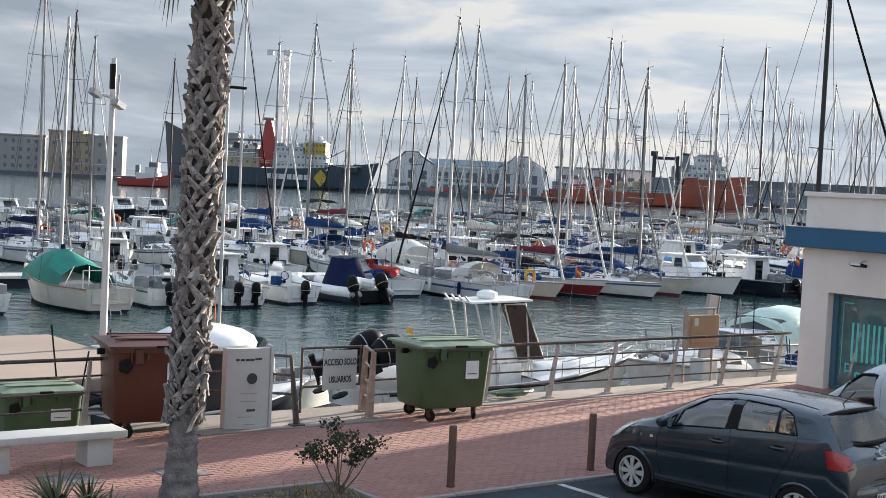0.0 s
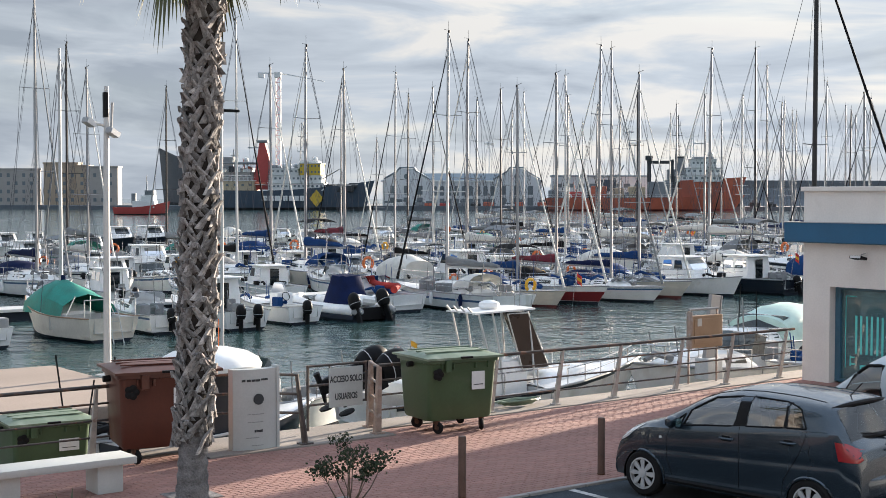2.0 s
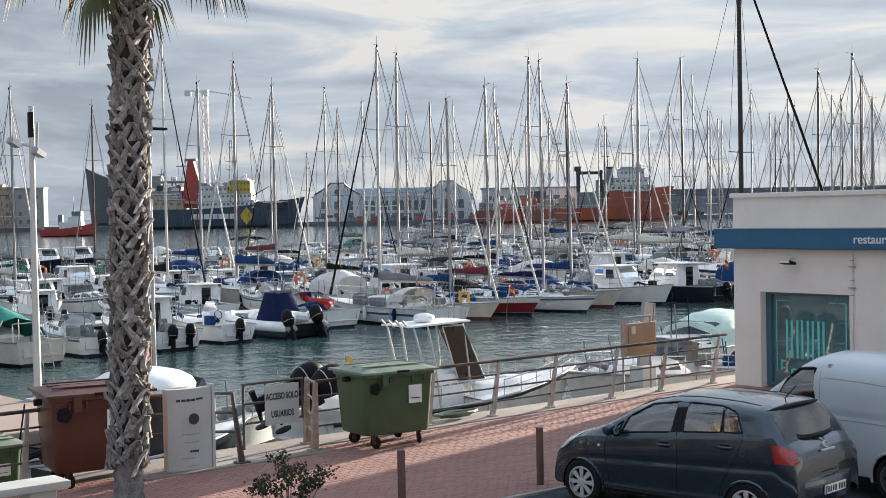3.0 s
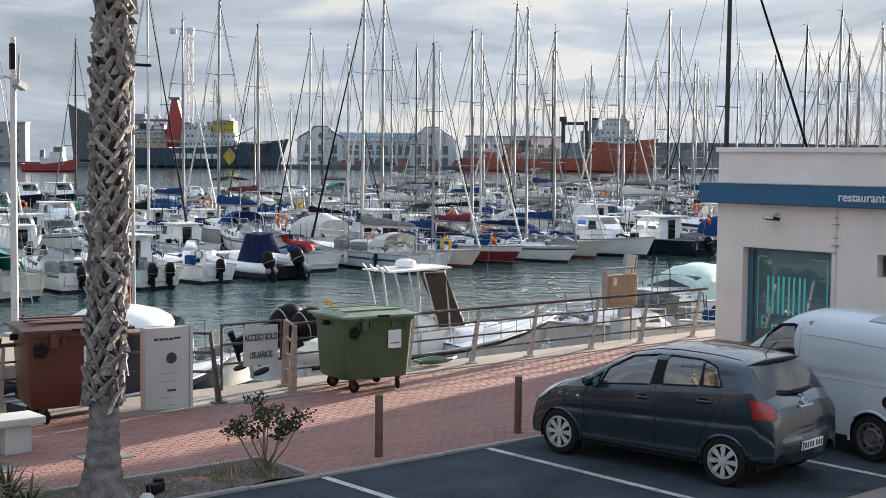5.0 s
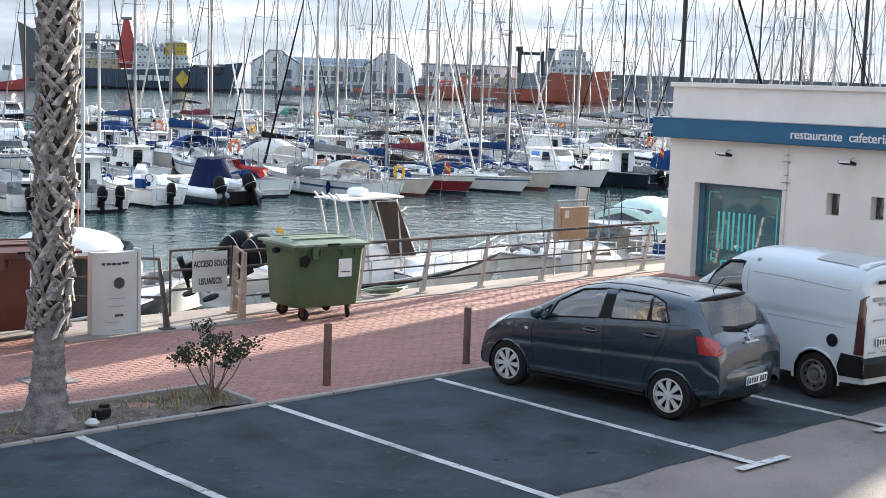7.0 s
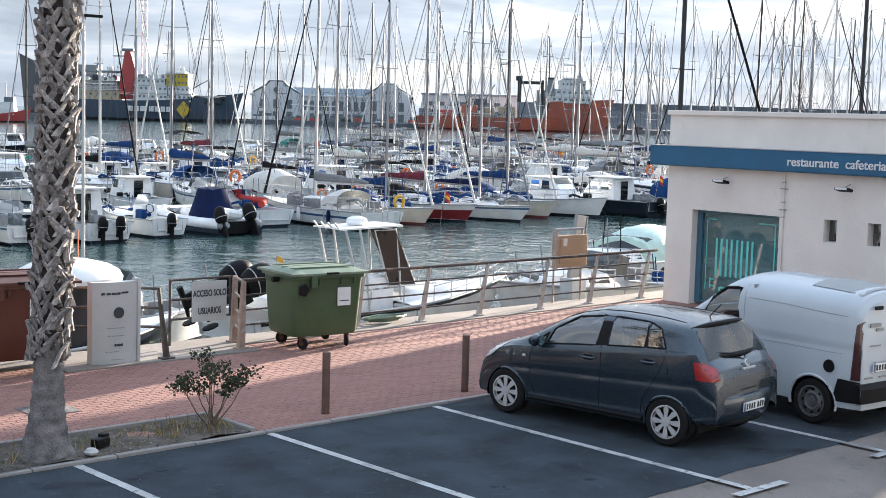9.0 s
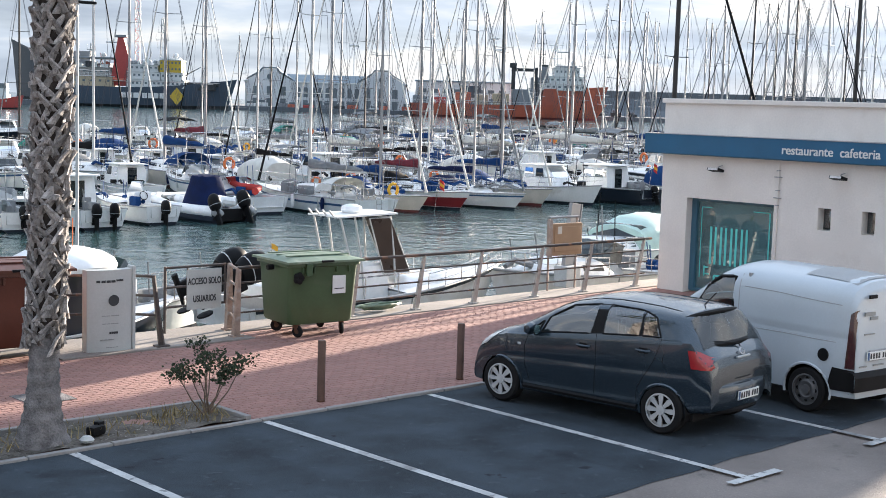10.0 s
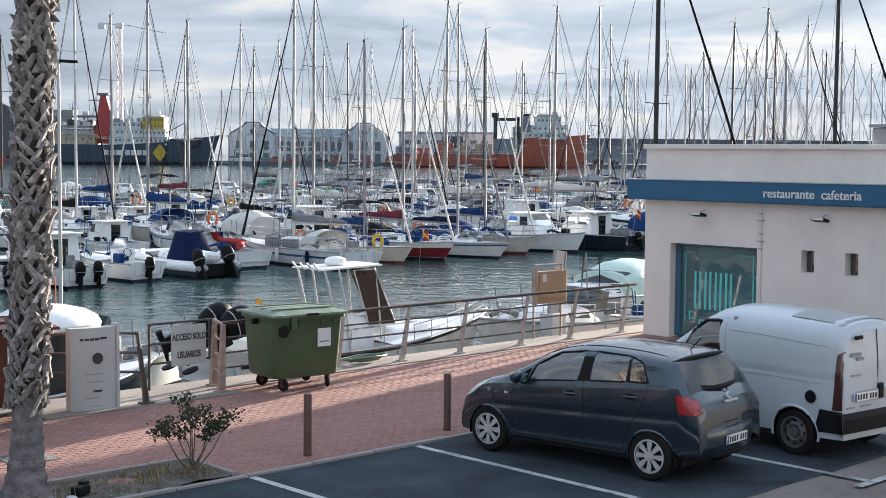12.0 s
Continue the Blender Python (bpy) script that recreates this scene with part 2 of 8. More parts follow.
M = dict(
    asphalt=mat("asphalt", (0.044, 0.056, 0.069), 0.9, var=0.6, scale=1.3, fine=70, bump=0.5, stain=(0.020, 0.025, 0.032), stain_at=0.66),
    road=mat("worn_asphalt", (0.215, 0.192, 0.178), 0.85, var=0.4, scale=0.7, fine=60, bump=0.5, stain=(0.13, 0.12, 0.115), stain_at=0.66),
    line=mat("road_paint", (0.46, 0.47, 0.47), 0.7, var=0.35, scale=2.5, fine=30, stain=(0.2, 0.2, 0.2), stain_at=0.6),
    mortar=mat("paver_bed", (0.268, 0.150, 0.124), 0.9, var=0.3, scale=1.5),
    paver=mat("red_paver", (0.285, 0.155, 0.128), 0.85, var=0.25, scale=0.9, fine=45, spread=0.09, bump=0.3, stain=(0.22, 0.125, 0.11), stain_at=0.66),
    kerb=mat("kerb_stone", (0.27, 0.26, 0.25), 0.8, var=0.3, scale=2, fine=30, spread=0.08),
    concrete=mat("quay_concrete", (0.235, 0.208, 0.185), 0.85, var=0.4, scale=0.8, fine=25, bump=0.35, stain=(0.24, 0.215, 0.20), stain_at=0.6),
    pier=mat("pier_concrete", (0.31, 0.25, 0.21), 0.85, var=0.25, scale=0.4, fine=20, bump=0.25),
    soil=mat("dry_soil", (0.125, 0.112, 0.098), 0.95, var=0.6, scale=4, fine=28, bump=1.0, stain=(0.085, 0.08, 0.06), stain_at=0.58),
    plaster=mat("white_plaster", (0.745, 0.71, 0.67), 0.8, var=0.12, scale=1.2, fine=25, bump=0.12, stain=(0.71, 0.675, 0.635), stain_at=0.66),
    reveal=mat("grey_stone", (0.40, 0.40, 0.40), 0.7, var=0.15, scale=2),
    blue=mat("blue_fascia", (0.018, 0.105, 0.215), 0.45, var=0.14, scale=1.5, bump=0.05),
    white=mat("white_gelcoat", (0.84, 0.85, 0.85), 0.32, var=0.14, scale=1.2, fine=12, bump=0.02, coat=0.3, stain=(0.60, 0.59, 0.55), stain_at=0.66),
    cream=mat("cream_gelcoat", (0.66, 0.62, 0.55), 0.4, var=0.15, scale=1.5, fine=12, bump=0.02, stain=(0.52, 0.48, 0.42), stain_at=0.64),
    deck=mat("deck_grey", (0.55, 0.56, 0.56), 0.6, var=0.2, scale=2, fine=30, bump=0.1),
    teak=mat("weathered_teak", (0.30, 0.20, 0.13), 0.7, var=0.3, scale=3, fine=30),
    navy=mat("navy_canvas", (0.008, 0.015, 0.060), 0.85, var=0.35, scale=3, fine=35, bump=0.35),
    bluecloth=mat("blue_canvas", (0.012, 0.045, 0.15), 0.85, var=0.3, scale=3, fine=35, bump=0.35),
    redcloth=mat("red_canvas", (0.36, 0.045, 0.04), 0.8, var=0.3, scale=3, fine=35, bump=0.35),
    maroon=mat("maroon_canvas", (0.17, 0.035, 0.05), 0.8, var=0.3, scale=3, fine=35, bump=0.35),
    greencloth=mat("green_tarpaulin", (0.02, 0.22, 0.17), 0.7, var=0.35, scale=2.5, fine=20, bump=0.4),
    greycloth=mat("grey_canvas", (0.22, 0.23, 0.24), 0.85, var=0.3, scale=3, fine=35, bump=0.35),
    blackcloth=mat("black_canvas", (0.009, 0.009, 0.010), 0.9, var=0.3, scale=3, fine=35, bump=0.35),
    sail=mat("sail_cloth", (0.62, 0.61, 0.57), 0.8, var=0.2, scale=3, fine=30, bump=0.3),
    hullred=mat("red_hull_paint", (0.21, 0.018, 0.022), 0.35, var=0.15, scale=1, bump=0.02, coat=0.3),
    hulldark=mat("dark_hull_paint", (0.007, 0.010, 0.020), 0.3, var=0.2, scale=1, bump=0.02, coat=0.4),
    hullblue=mat("blue_hull_paint", (0.03, 0.09, 0.22), 0.35, var=0.15, scale=1, bump=0.02, coat=0.3),
    boot=mat("antifouling", (0.022, 0.028, 0.04), 0.8, var=0.3, scale=2),
    bootred=mat("red_antifouling", (0.16, 0.035, 0.03), 0.7, var=0.3, scale=2),
    alu=mat("anodised_mast", (0.30, 0.30, 0.305), 0.5, metal=0.2, var=0.12, scale=0.6, bump=0.0),
    whitemast=mat("white_mast_paint", (0.52, 0.52, 0.51), 0.4, var=0.1, scale=0.6, bump=0.0),
    darkmast=mat("black_mast", (0.02, 0.018, 0.018), 0.4, var=0.2, scale=0.6, bump=0.0),
    steel=mat("stainless", (0.55, 0.55, 0.56), 0.25, metal=0.9, var=0.1, bump=0.0),
    rope=mat("wire_and_rope", (0.09, 0.09, 0.10), 0.8, var=0.2),
    pane=glass("boat_window", (0.25, 0.3, 0.32), clear=0.25),
    dark=mat("dark_plastic", (0.009, 0.009, 0.010), 0.55, var=0.25, scale=4, bump=0.05),
    engine=mat("black_cowl", (0.005, 0.005, 0.006), 0.5, var=0.2, scale=2, bump=0.0),
    greyplastic=mat("grey_plastic", (0.3, 0.31, 0.32), 0.5, var=0.15, bump=0.05),
    rail=mat("rusty_painted_rail", (0.065, 0.055, 0.052), 0.6, metal=0.2, var=0.45, scale=5, fine=40, stain=(0.22, 0.11, 0.06), stain_at=0.62),
    post=mat("galvanised_post", (0.48, 0.45, 0.42), 0.6, metal=0.15, var=0.3, scale=6, stain=(0.22, 0.12, 0.08), stain_at=0.6),
    rust=mat("rusty_post", (0.36, 0.27, 0.22), 0.7, metal=0.2, var=0.4, scale=8, fine=50, stain=(0.40, 0.36, 0.33), stain_at=0.58),
    corten=mat("bollard_steel", (0.12, 0.072, 0.055), 0.65, metal=0.2, var=0.35, scale=5, fine=50),
    bingreen=mat("green_bin_plastic", (0.050, 0.088, 0.040), 0.45, var=0.22, scale=2.5, fine=30, bump=0.06, stain=(0.075, 0.10, 0.06), stain_at=0.66),
    binlid=mat("pale_green_lid", (0.15, 0.20, 0.135), 0.45, var=0.25, scale=2.5, fine=30, bump=0.06, stain=(0.27, 0.31, 0.24), stain_at=0.62),
    binbrown=mat("brown_bin_plastic", (0.080, 0.022, 0.012), 0.45, var=0.22, scale=2.5, fine=30, bump=0.06),
    rubber=mat("rubber", (0.014, 0.014, 0.015), 0.8, var=0.3, scale=6, fine=60, bump=0.2),
    wheelrust=mat("rusty_castor", (0.10, 0.05, 0.03), 0.7, metal=0.3, var=0.4, scale=10),
    label=mat("paper_label", (0.68, 0.70, 0.70), 0.5, var=0.1, bump=0.0),
    ink=mat("dark_print", (0.03, 0.035, 0.04), 0.6, var=0.1, bump=0.0),
    midink=mat("grey_print", (0.25, 0.26, 0.26), 0.6, var=0.1, bump=0.0),
    signwhite=mat("sign_white", (0.44, 0.46, 0.455), 0.45, var=0.14, scale=2, bump=0.02, stain=(0.37, 0.38, 0.36), stain_at=0.66),
    carpaint=mat("dark_grey_car_paint", (0.037, 0.055, 0.074), 0.24, metal=0.65, var=0.08, scale=1.5, fine=200, bump=0.0, coat=0.9),
    vanpaint=mat("white_van_paint", (0.43, 0.48, 0.525), 0.35, var=0.08, scale=1.2, bump=0.0, coat=0.6, stain=(0.37, 0.405, 0.43), stain_at=0.64),
    carglass=glass("car_window", (0.46, 0.66, 0.72), clear=0.88, ior=2.8),
    brownscreen=mat("brown_screen", (0.035, 0.022, 0.017), 0.3, var=0.4, scale=3, bump=0.05),
    mintcloth=mat("pale_green_canvas", (0.50, 0.66, 0.60), 0.6, var=0.2, scale=3, bump=0.2),
    reartint=glass("tinted_rear_window", (0.30, 0.36, 0.38), clear=0.8, ior=1.9),
    # film: the teal-grey of reflections and lit room is put into the pane
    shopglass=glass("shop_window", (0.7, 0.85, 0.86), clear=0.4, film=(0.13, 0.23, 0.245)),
    dimred=mat("dark_tail_light", (0.04, 0.006, 0.007), 0.15, var=0.15, scale=8, bump=0.0, coat=0.8),
    lampred=mat("tail_light_red", (0.28, 0.012, 0.014), 0.15, var=0.15, scale=8, bump=0.0, coat=0.8),
    lampclear=mat("clear_light", (0.62, 0.62, 0.62), 0.12, var=0.1, bump=0.0, coat=0.8),
    silver=mat("silver_wheel", (0.46, 0.47, 0.48), 0.4, metal=0.15, var=0.12, scale=6, bump=0.0),
    steelwheel=mat("dull_steel_wheel", (0.16, 0.16, 0.165), 0.5, metal=0.5, var=0.3, scale=9, bump=0.05),
    trunk=mat("palm_bark", (0.19, 0.18, 0.178), 0.95, var=0.75, scale=6, fine=45, bump=0.9),
    core=mat("palm_gap_shade", (0.045, 0.038, 0.034), 0.95, var=0.4, scale=8, fine=60, bump=0.9),
    boots=mat("palm_leaf_base", (0.34, 0.322, 0.312), 0.85, var=0.6, scale=9, fine=60, bump=0.7, spread=0.42, stain=(0.075, 0.06, 0.052), stain_at=0.56),
    frond=mat("palm_frond", (0.070, 0.078, 0.026), 0.6, var=0.35, scale=3, fine=20, spread=0.3),
    leaf=mat("shrub_leaf", (0.026, 0.036, 0.016), 0.55, var=0.35, scale=6, fine=30, spread=0.4),
    stem=mat("shrub_stem", (0.16, 0.12, 0.09), 0.85, var=0.3, scale=10),
    drygrass=mat("dry_grass", (0.24, 0.19, 0.09), 0.9, var=0.3, spread=0.4),
    tan=mat("tan_fibreglass", (0.36, 0.235, 0.14), 0.55, var=0.18, scale=3, bump=0.05),
    teal=mat("teal_lettering", (0.16, 0.62, 0.58), 0.5, var=0.08, bump=0.0),
    dimblue=mat("blue_frame", (0.05, 0.13, 0.19), 0.4, var=0.15, bump=0.0),
    # teal lightened in place of the light the closed room lacks
    room=mat("lightened_teal_room", (0.22, 0.36, 0.37), 0.8, var=0.3, scale=1.2),
    fishgrey=mat("ship_grey", (0.20, 0.22, 0.24), 0.6, var=0.2, scale=0.1, fine=1.0),
    shipblack=mat("ship_black", (0.03, 0.035, 0.04), 0.6, var=0.3, scale=0.1, fine=1.0),
    shipblue=mat("ship_dark_blue", (0.05, 0.075, 0.11), 0.55, var=0.25, scale=0.1, fine=1.0),
    # orange paled towards salmon: the haze of distance is put into the colour
    shiporange=mat("ship_orange", (0.47, 0.125, 0.07), 0.6, var=0.25, scale=0.15, fine=1.0, stain=(0.33, 0.10, 0.07), stain_at=0.58),
    shipred=mat("ship_red", (0.40, 0.065, 0.058), 0.6, var=0.2, scale=0.1, fine=1.0),
    shipwhite=mat("ship_white", (0.66, 0.68, 0.68), 0.6, var=0.15, scale=0.1, fine=1.0),
    yellow=mat("ship_yellow", (0.55, 0.40, 0.04), 0.6, var=0.2, scale=0.1, fine=1.0),
    farwall=mat("pale_far_wall", (0.60, 0.63, 0.65), 0.85, var=0.15, scale=0.05, fine=0.6),
    faroof=mat("grey_far_roof", (0.24, 0.29, 0.33), 0.8, var=0.2, scale=0.05, fine=0.6),
    farwin=mat("far_window", (0.13, 0.16, 0.18), 0.35, var=0.2, scale=0.1, bump=0.0),
    ochre=mat("ochre_far_wall", (0.38, 0.31, 0.23), 0.85, var=0.2, scale=0.05, fine=0.6),
    housegrey=mat("grey_house_wall", (0.34, 0.33, 0.31), 0.85, var=0.2, scale=0.05, fine=0.6),
    darkgrey=mat("dark_grey_ship_paint", (0.085, 0.095, 0.105), 0.6, var=0.2, scale=0.1, fine=1.0),
    buff=mat("buff_ship_paint", (0.42, 0.36, 0.25), 0.6, var=0.2, scale=0.1, fine=1.0),
    farstone=mat("breakwater_stone", (0.12, 0.14, 0.16), 0.9, var=0.3, scale=0.05, fine=0.5),
    flagred=mat("flag_red", (0.5, 0.03, 0.03), 0.8, var=0.1), flagyellow=mat("flag_yellow", (0.75, 0.42, 0.03), 0.8, var=0.1),
    orange=mat("orange_plastic", (0.62, 0.15, 0.03), 0.5, var=0.15),
)

def grit(m, color, scale, at_, width, amount):
    """Specks and small patches of another colour with an outline of their own."""
    n, l = m.node_tree.nodes, m.node_tree.links
    b = n["Principled BSDF"]
    old = b.inputs["Base Color"].links[0].from_socket
    co = n.new("ShaderNodeTexCoord")
    tex, rg, mx = n.new("ShaderNodeTexNoise"), n.new("ShaderNodeMapRange"), n.new("ShaderNodeMix")
    tex.inputs["Scale"].default_value, tex.inputs["Detail"].default_value, tex.inputs["Roughness"].default_value = scale, 6, 0.6
    rg.inputs["From Min"].default_value, rg.inputs["From Max"].default_value, rg.inputs["To Max"].default_value = at_, at_ + width, amount
    mx.data_type = "RGBA"
    mx.inputs[7].default_value = (*color, 1)
    l.new(co.outputs["Object"], tex.inputs["Vector"])
    l.new(tex.outputs["Fac"], rg.inputs["Value"])
    l.new(rg.outputs["Result"], mx.inputs[0])
    l.new(old, mx.inputs[6])
    l.new(mx.outputs[2], b.inputs["Base Color"])


grit(M["asphalt"], (0.095, 0.11, 0.125), 7.0, 0.60, 0.12, 0.55)
grit(M["asphalt"], (0.014, 0.016, 0.02), 3.1, 0.66, 0.03, 0.8)
grit(M["asphalt"], (0.25, 0.25, 0.25), 26.0, 0.72, 0.03, 0.8)
grit(M["road"], (0.10, 0.095, 0.09), 2.2, 0.60, 0.08, 0.6)
grit(M["road"], (0.32, 0.30, 0.28), 30.0, 0.66, 0.04, 0.7)
grit(M["soil"], (0.30, 0.28, 0.25), 22.0, 0.60, 0.05, 0.9)
grit(M["soil"], (0.035, 0.03, 0.025), 9.0, 0.58, 0.06, 0.8)
grit(M["line"], (0.13, 0.135, 0.14), 9.0, 0.58, 0.05, 0.85)
grit(M["paver"], (0.17, 0.10, 0.085), 1.1, 0.62, 0.06, 0.5)
grit(M["plaster"], (0.60, 0.56, 0.51), 1.4, 0.60, 0.12, 0.5)

# cloth, bark and tarmac have little sheen
for k_ in ("navy", "bluecloth", "redcloth", "maroon", "greycloth", "blackcloth", "asphalt", "road", "trunk", "core", "boots", "leaf", "soil", "rope", "boot", "engine", "dark", "rubber"):
    M[k_].node_tree.nodes["Principled BSDF"].inputs["Specular IOR Level"].default_value = 0.15

# harbour water: dark body, mirror-like skin broken by small waves
water_mat = bpy.data.materials.new("harbour_water")
water_mat.use_nodes = True
n_, l_ = water_mat.node_tree.nodes, water_mat.node_tree.links
b_ = n_["Principled BSDF"]
b_.inputs["Base Color"].default_value = (0.042, 0.080, 0.082, 1)
b_.inputs["Roughness"].default_value = 0.09
b_.inputs["IOR"].default_value = 1.33
co_ = n_.new("ShaderNodeTexCoord")
hs = []
for sc, det, amp in ((0.55, 2, 1.0), (2.6, 3, 0.35)):
    t_ = n_.new("ShaderNodeTexNoise")
    t_.inputs["Scale"].default_value, t_.inputs["Detail"].default_value, t_.inputs["Distortion"].default_value = sc, det, 0.6
    l_.new(co_.outputs["Object"], t_.inputs["Vector"])
    k_ = n_.new("ShaderNodeMath")
    k_.operation = "MULTIPLY"
    k_.inputs[1].default_value = amp
    l_.new(t_.outputs["Fac"], k_.inputs[0])
    hs.append(k_)
s_ = n_.new("ShaderNodeMath")
l_.new(hs[0].outputs[0], s_.inputs[0])
l_.new(hs[1].outputs[0], s_.inputs[1])
bp_ = n_.new("ShaderNodeBump")
bp_.inputs["Strength"].default_value, bp_.inputs["Distance"].default_value = 0.7, 0.14
l_.new(s_.outputs[0], bp_.inputs["Height"])
l_.new(bp_.outputs["Normal"], b_.inputs["Normal"])


# ---- mesh helpers ----
Q = pose(0, 0, 0, 0, 0, QUAY)
SEA = -1.0


def at(u, v, z=0.0, turn=0.0, size=1.0):
    """A pose on the quay's own grid: u along the quay, v out to sea."""
    return Q @ pose(u, v, z, 0, 0, turn) @ Matrix.Scale(size, 4)


def box(bm, x, y, z, sx, sy, sz, bevel=0.0, m=None):
    """A box by its centre and size, with rounded edges."""
    r = bmesh.ops.create_cube(bm, size=1.0, matrix=Matrix.Translation((x, y, z)) @ Matrix.Diagonal((sx, sy, sz, 1)))
    vs = r["verts"]
    if bevel:
        es = list({e for v in vs for e in v.link_edges})
        vs = list({v for f in bmesh.ops.bevel(bm, geom=es, offset=bevel, segments=2, profile=0.6, affect="EDGES")["faces"] for v in f.verts} | {v for v in vs if v.is_valid})
    if m is not None:
        bmesh.ops.transform(bm, matrix=m, verts=vs)
    return bm


def tube(bm, points, r, n=6, r_end=None, cap=True):
    """A round bar through points, tapering from r to r_end."""
    pts = [Vector(p) for p in points]
    rings = []
    for i, p in enumerate(pts):
        d = (pts[min(i + 1, len(pts) - 1)] - pts[max(i - 1, 0)]).normalized()
        a = d.orthogonal().normalized()
        b = d.cross(a)
        rr = r if r_end is None else r + (r_end - r) * i / max(len(pts) - 1, 1)
        rings.append([bm.verts.new(p + rr * (math.cos(2 * math.pi * k / n) * a + math.sin(2 * math.pi * k / n) * b)) for k in range(n)])
    for a, b in zip(rings, rings[1:]):
        for k in range(n):
            # neighbouring rings may be turned against each other: join each vertex to the nearest
            bm.faces.new((a[k], a[(k + 1) % n], b[(k + 1) % n], b[k]))
    if cap:
        bm.faces.new(rings[0][::-1])
        bm.faces.new(rings[-1])
    return bm


def lathe(bm, profile, n=20, axis="z", centre=(0, 0, 0), cap=True):
    """Turn a profile of (radius, height) round an axis."""
    rings = []
    for r, h in profile:
        ring = []
        for k in range(n):
            c, s = r * math.cos(2 * math.pi * k / n), r * math.sin(2 * math.pi * k / n)
            p = (c, s, h) if axis == "z" else (h, c, s)
            ring.append(bm.verts.new(Vector(p) + Vector(centre)))
        rings.append(ring)
    for a, b in zip(rings, rings[1:]):
        for k in range(n):
            bm.faces.new((a[k], a[(k + 1) % n], b[(k + 1) % n], b[k]))
    if cap:
        bm.faces.new(rings[0][::-1])
        bm.faces.new(rings[-1])
    return bm


def grid(bm, rows, close=False):
    """Skin rows of points."""
    vs = [[bm.verts.new(p) for p in row] for row in rows]
    for a, b in zip(vs, vs[1:]):
        for k in range(len(a) - (0 if close else 1)):
            j = (k + 1) % len(a)
            bm.faces.new((a[k], a[j], b[j], b[k]))
    return vs


def prism(bm, outline, y0, y1, axis="y"):
    """An outline in (x, z) pulled along y."""
    a = [bm.verts.new((x, y0, z)) for x, z in outline]
    b = [bm.verts.new((x, y1, z)) for x, z in outline]
    bm.faces.new(a[::-1])
    bm.faces.new(b)
    for k in range(len(a)):
        j = (k + 1) % len(a)
        bm.faces.new((a[k], a[j], b[j], b[k]))
    return bm


def mesh_of(name, bm, material, smooth=False):
    bmesh.ops.recalc_face_normals(bm, faces=bm.faces)
    me = bpy.data.meshes.new(name)
    bm.to_mesh(me)
    bm.free()
    me.materials.append(M[material] if isinstance(material, str) else material)
    if smooth:
        me.polygons.foreach_set("use_smooth", [True] * len(me.polygons))
        me.set_sharp_from_angle(angle=radians(35))
    return me


def part(name, bm, material, parent, label="", smooth=False, m=None):
    ob = new(name, mesh_of(name, bm, material, smooth))
    ob.parent = parent
    if m is not None:
        ob.matrix_local = m
    if label:
        ob["label"] = label
    return ob


def thing(name, label, category, m, group="", kind=""):
    ob = new(name)
    ob.empty_display_size = 0.2
    ob.matrix_world = m
    return tagged(ob, label, category, group, kind)


def solo(name, bm, material, label, category, m=None, group="", kind="", smooth=False):
    ob = new(name, mesh_of(name, bm, material, smooth))
    if m is not None:
        ob.matrix_world = m
    return tagged(ob, label, category, group, kind)


def berth(u, v, turn=0.0, size=1.0):
    """A berth of the front row."""
    return at(1.0 + (u - 1.0) * 0.956, v * 0.956, SEA, turn, size * 0.975)


B = bmesh.new
rnd = random.Random(7)

# ---- the large structure ----
bm = B()
grid(bm, [[(-3000, -60, 0), (3500, -60, 0)], [(-3000, 4500, 0), (3500, 4500, 0)]])
solo("water", bm, water_mat, "rippled grey-green harbour water", "water", Matrix.Translation((0, 0, SEA)), kind="structure")

bm = B()
box(bm, 30, -23.4, -1.5, 180, 73.2, 2.98)
solo("ground", bm, "road", "worn grey asphalt of the access road", "ground", Q, kind="structure")
bm = B()
us = np.linspace(-9.5, 30.5, 161)
edge = [8.62 + 0.022 * (u - 8) + 0.10 * noise.noise((u * 0.9, 3, 0)) + 0.05 * noise.noise((u * 4.0, 7, 0)) for u in us]
grid(bm, [[(u, e - 0.03, -0.004) for u, e in zip(us, edge)], [(u, e, 0.014) for u, e in zip(us, edge)], [(u, 13.25, 0.014) for u in us], [(u, 13.25, -0.01) for u in us]])
solo("parking_pavement", bm, "asphalt", "dark grey asphalt of the parking bays", "parking", Q, kind="structure")
bm = B()
box(bm, 30, 15.95, -0.006, 180, 5.4, 0.03)
promenade = solo("promenade", bm, "mortar", "red brick-paved promenade along the quay", "pavement", Q, kind="structure")
bm = B()
box(bm, 42, 19.05, -1.0, 63, 0.82, 2.06, 0.02)
solo("quay_edge", bm, "concrete", "pale stained concrete coping of the quay", "quay", Q, kind="structure")
bm = B()
box(bm, -19.2, 18.95, -1.0, 59.2, 0.62, 2.06, 0.02)
solo("quay_edge", bm, "concrete", "pale stained concrete coping of the quay", "quay", Q, kind="structure")
bm = B()
box(bm, 12.05, 18.32, -0.1, 3.4, 0.62, 0.27, 0.015)
solo("gate_step", bm, "concrete", "pale concrete step in front of the gate", "step", Q, kind="structure")
bm = B()
box(bm, -20, 21.5, -1.6, 61, 4.6, 1.8, 0.03)
solo("lower_landing", bm, "concrete", "low concrete landing stage beside the quay", "quay", Q, kind="structure")
bm = B()
box(bm, -24, 27.2, -1.2, 73.6, 6.6, 2.4, 0.06)
solo("pier", bm, "pier", "sand-coloured concrete pier beside the water", "pier", Q, kind="structure")

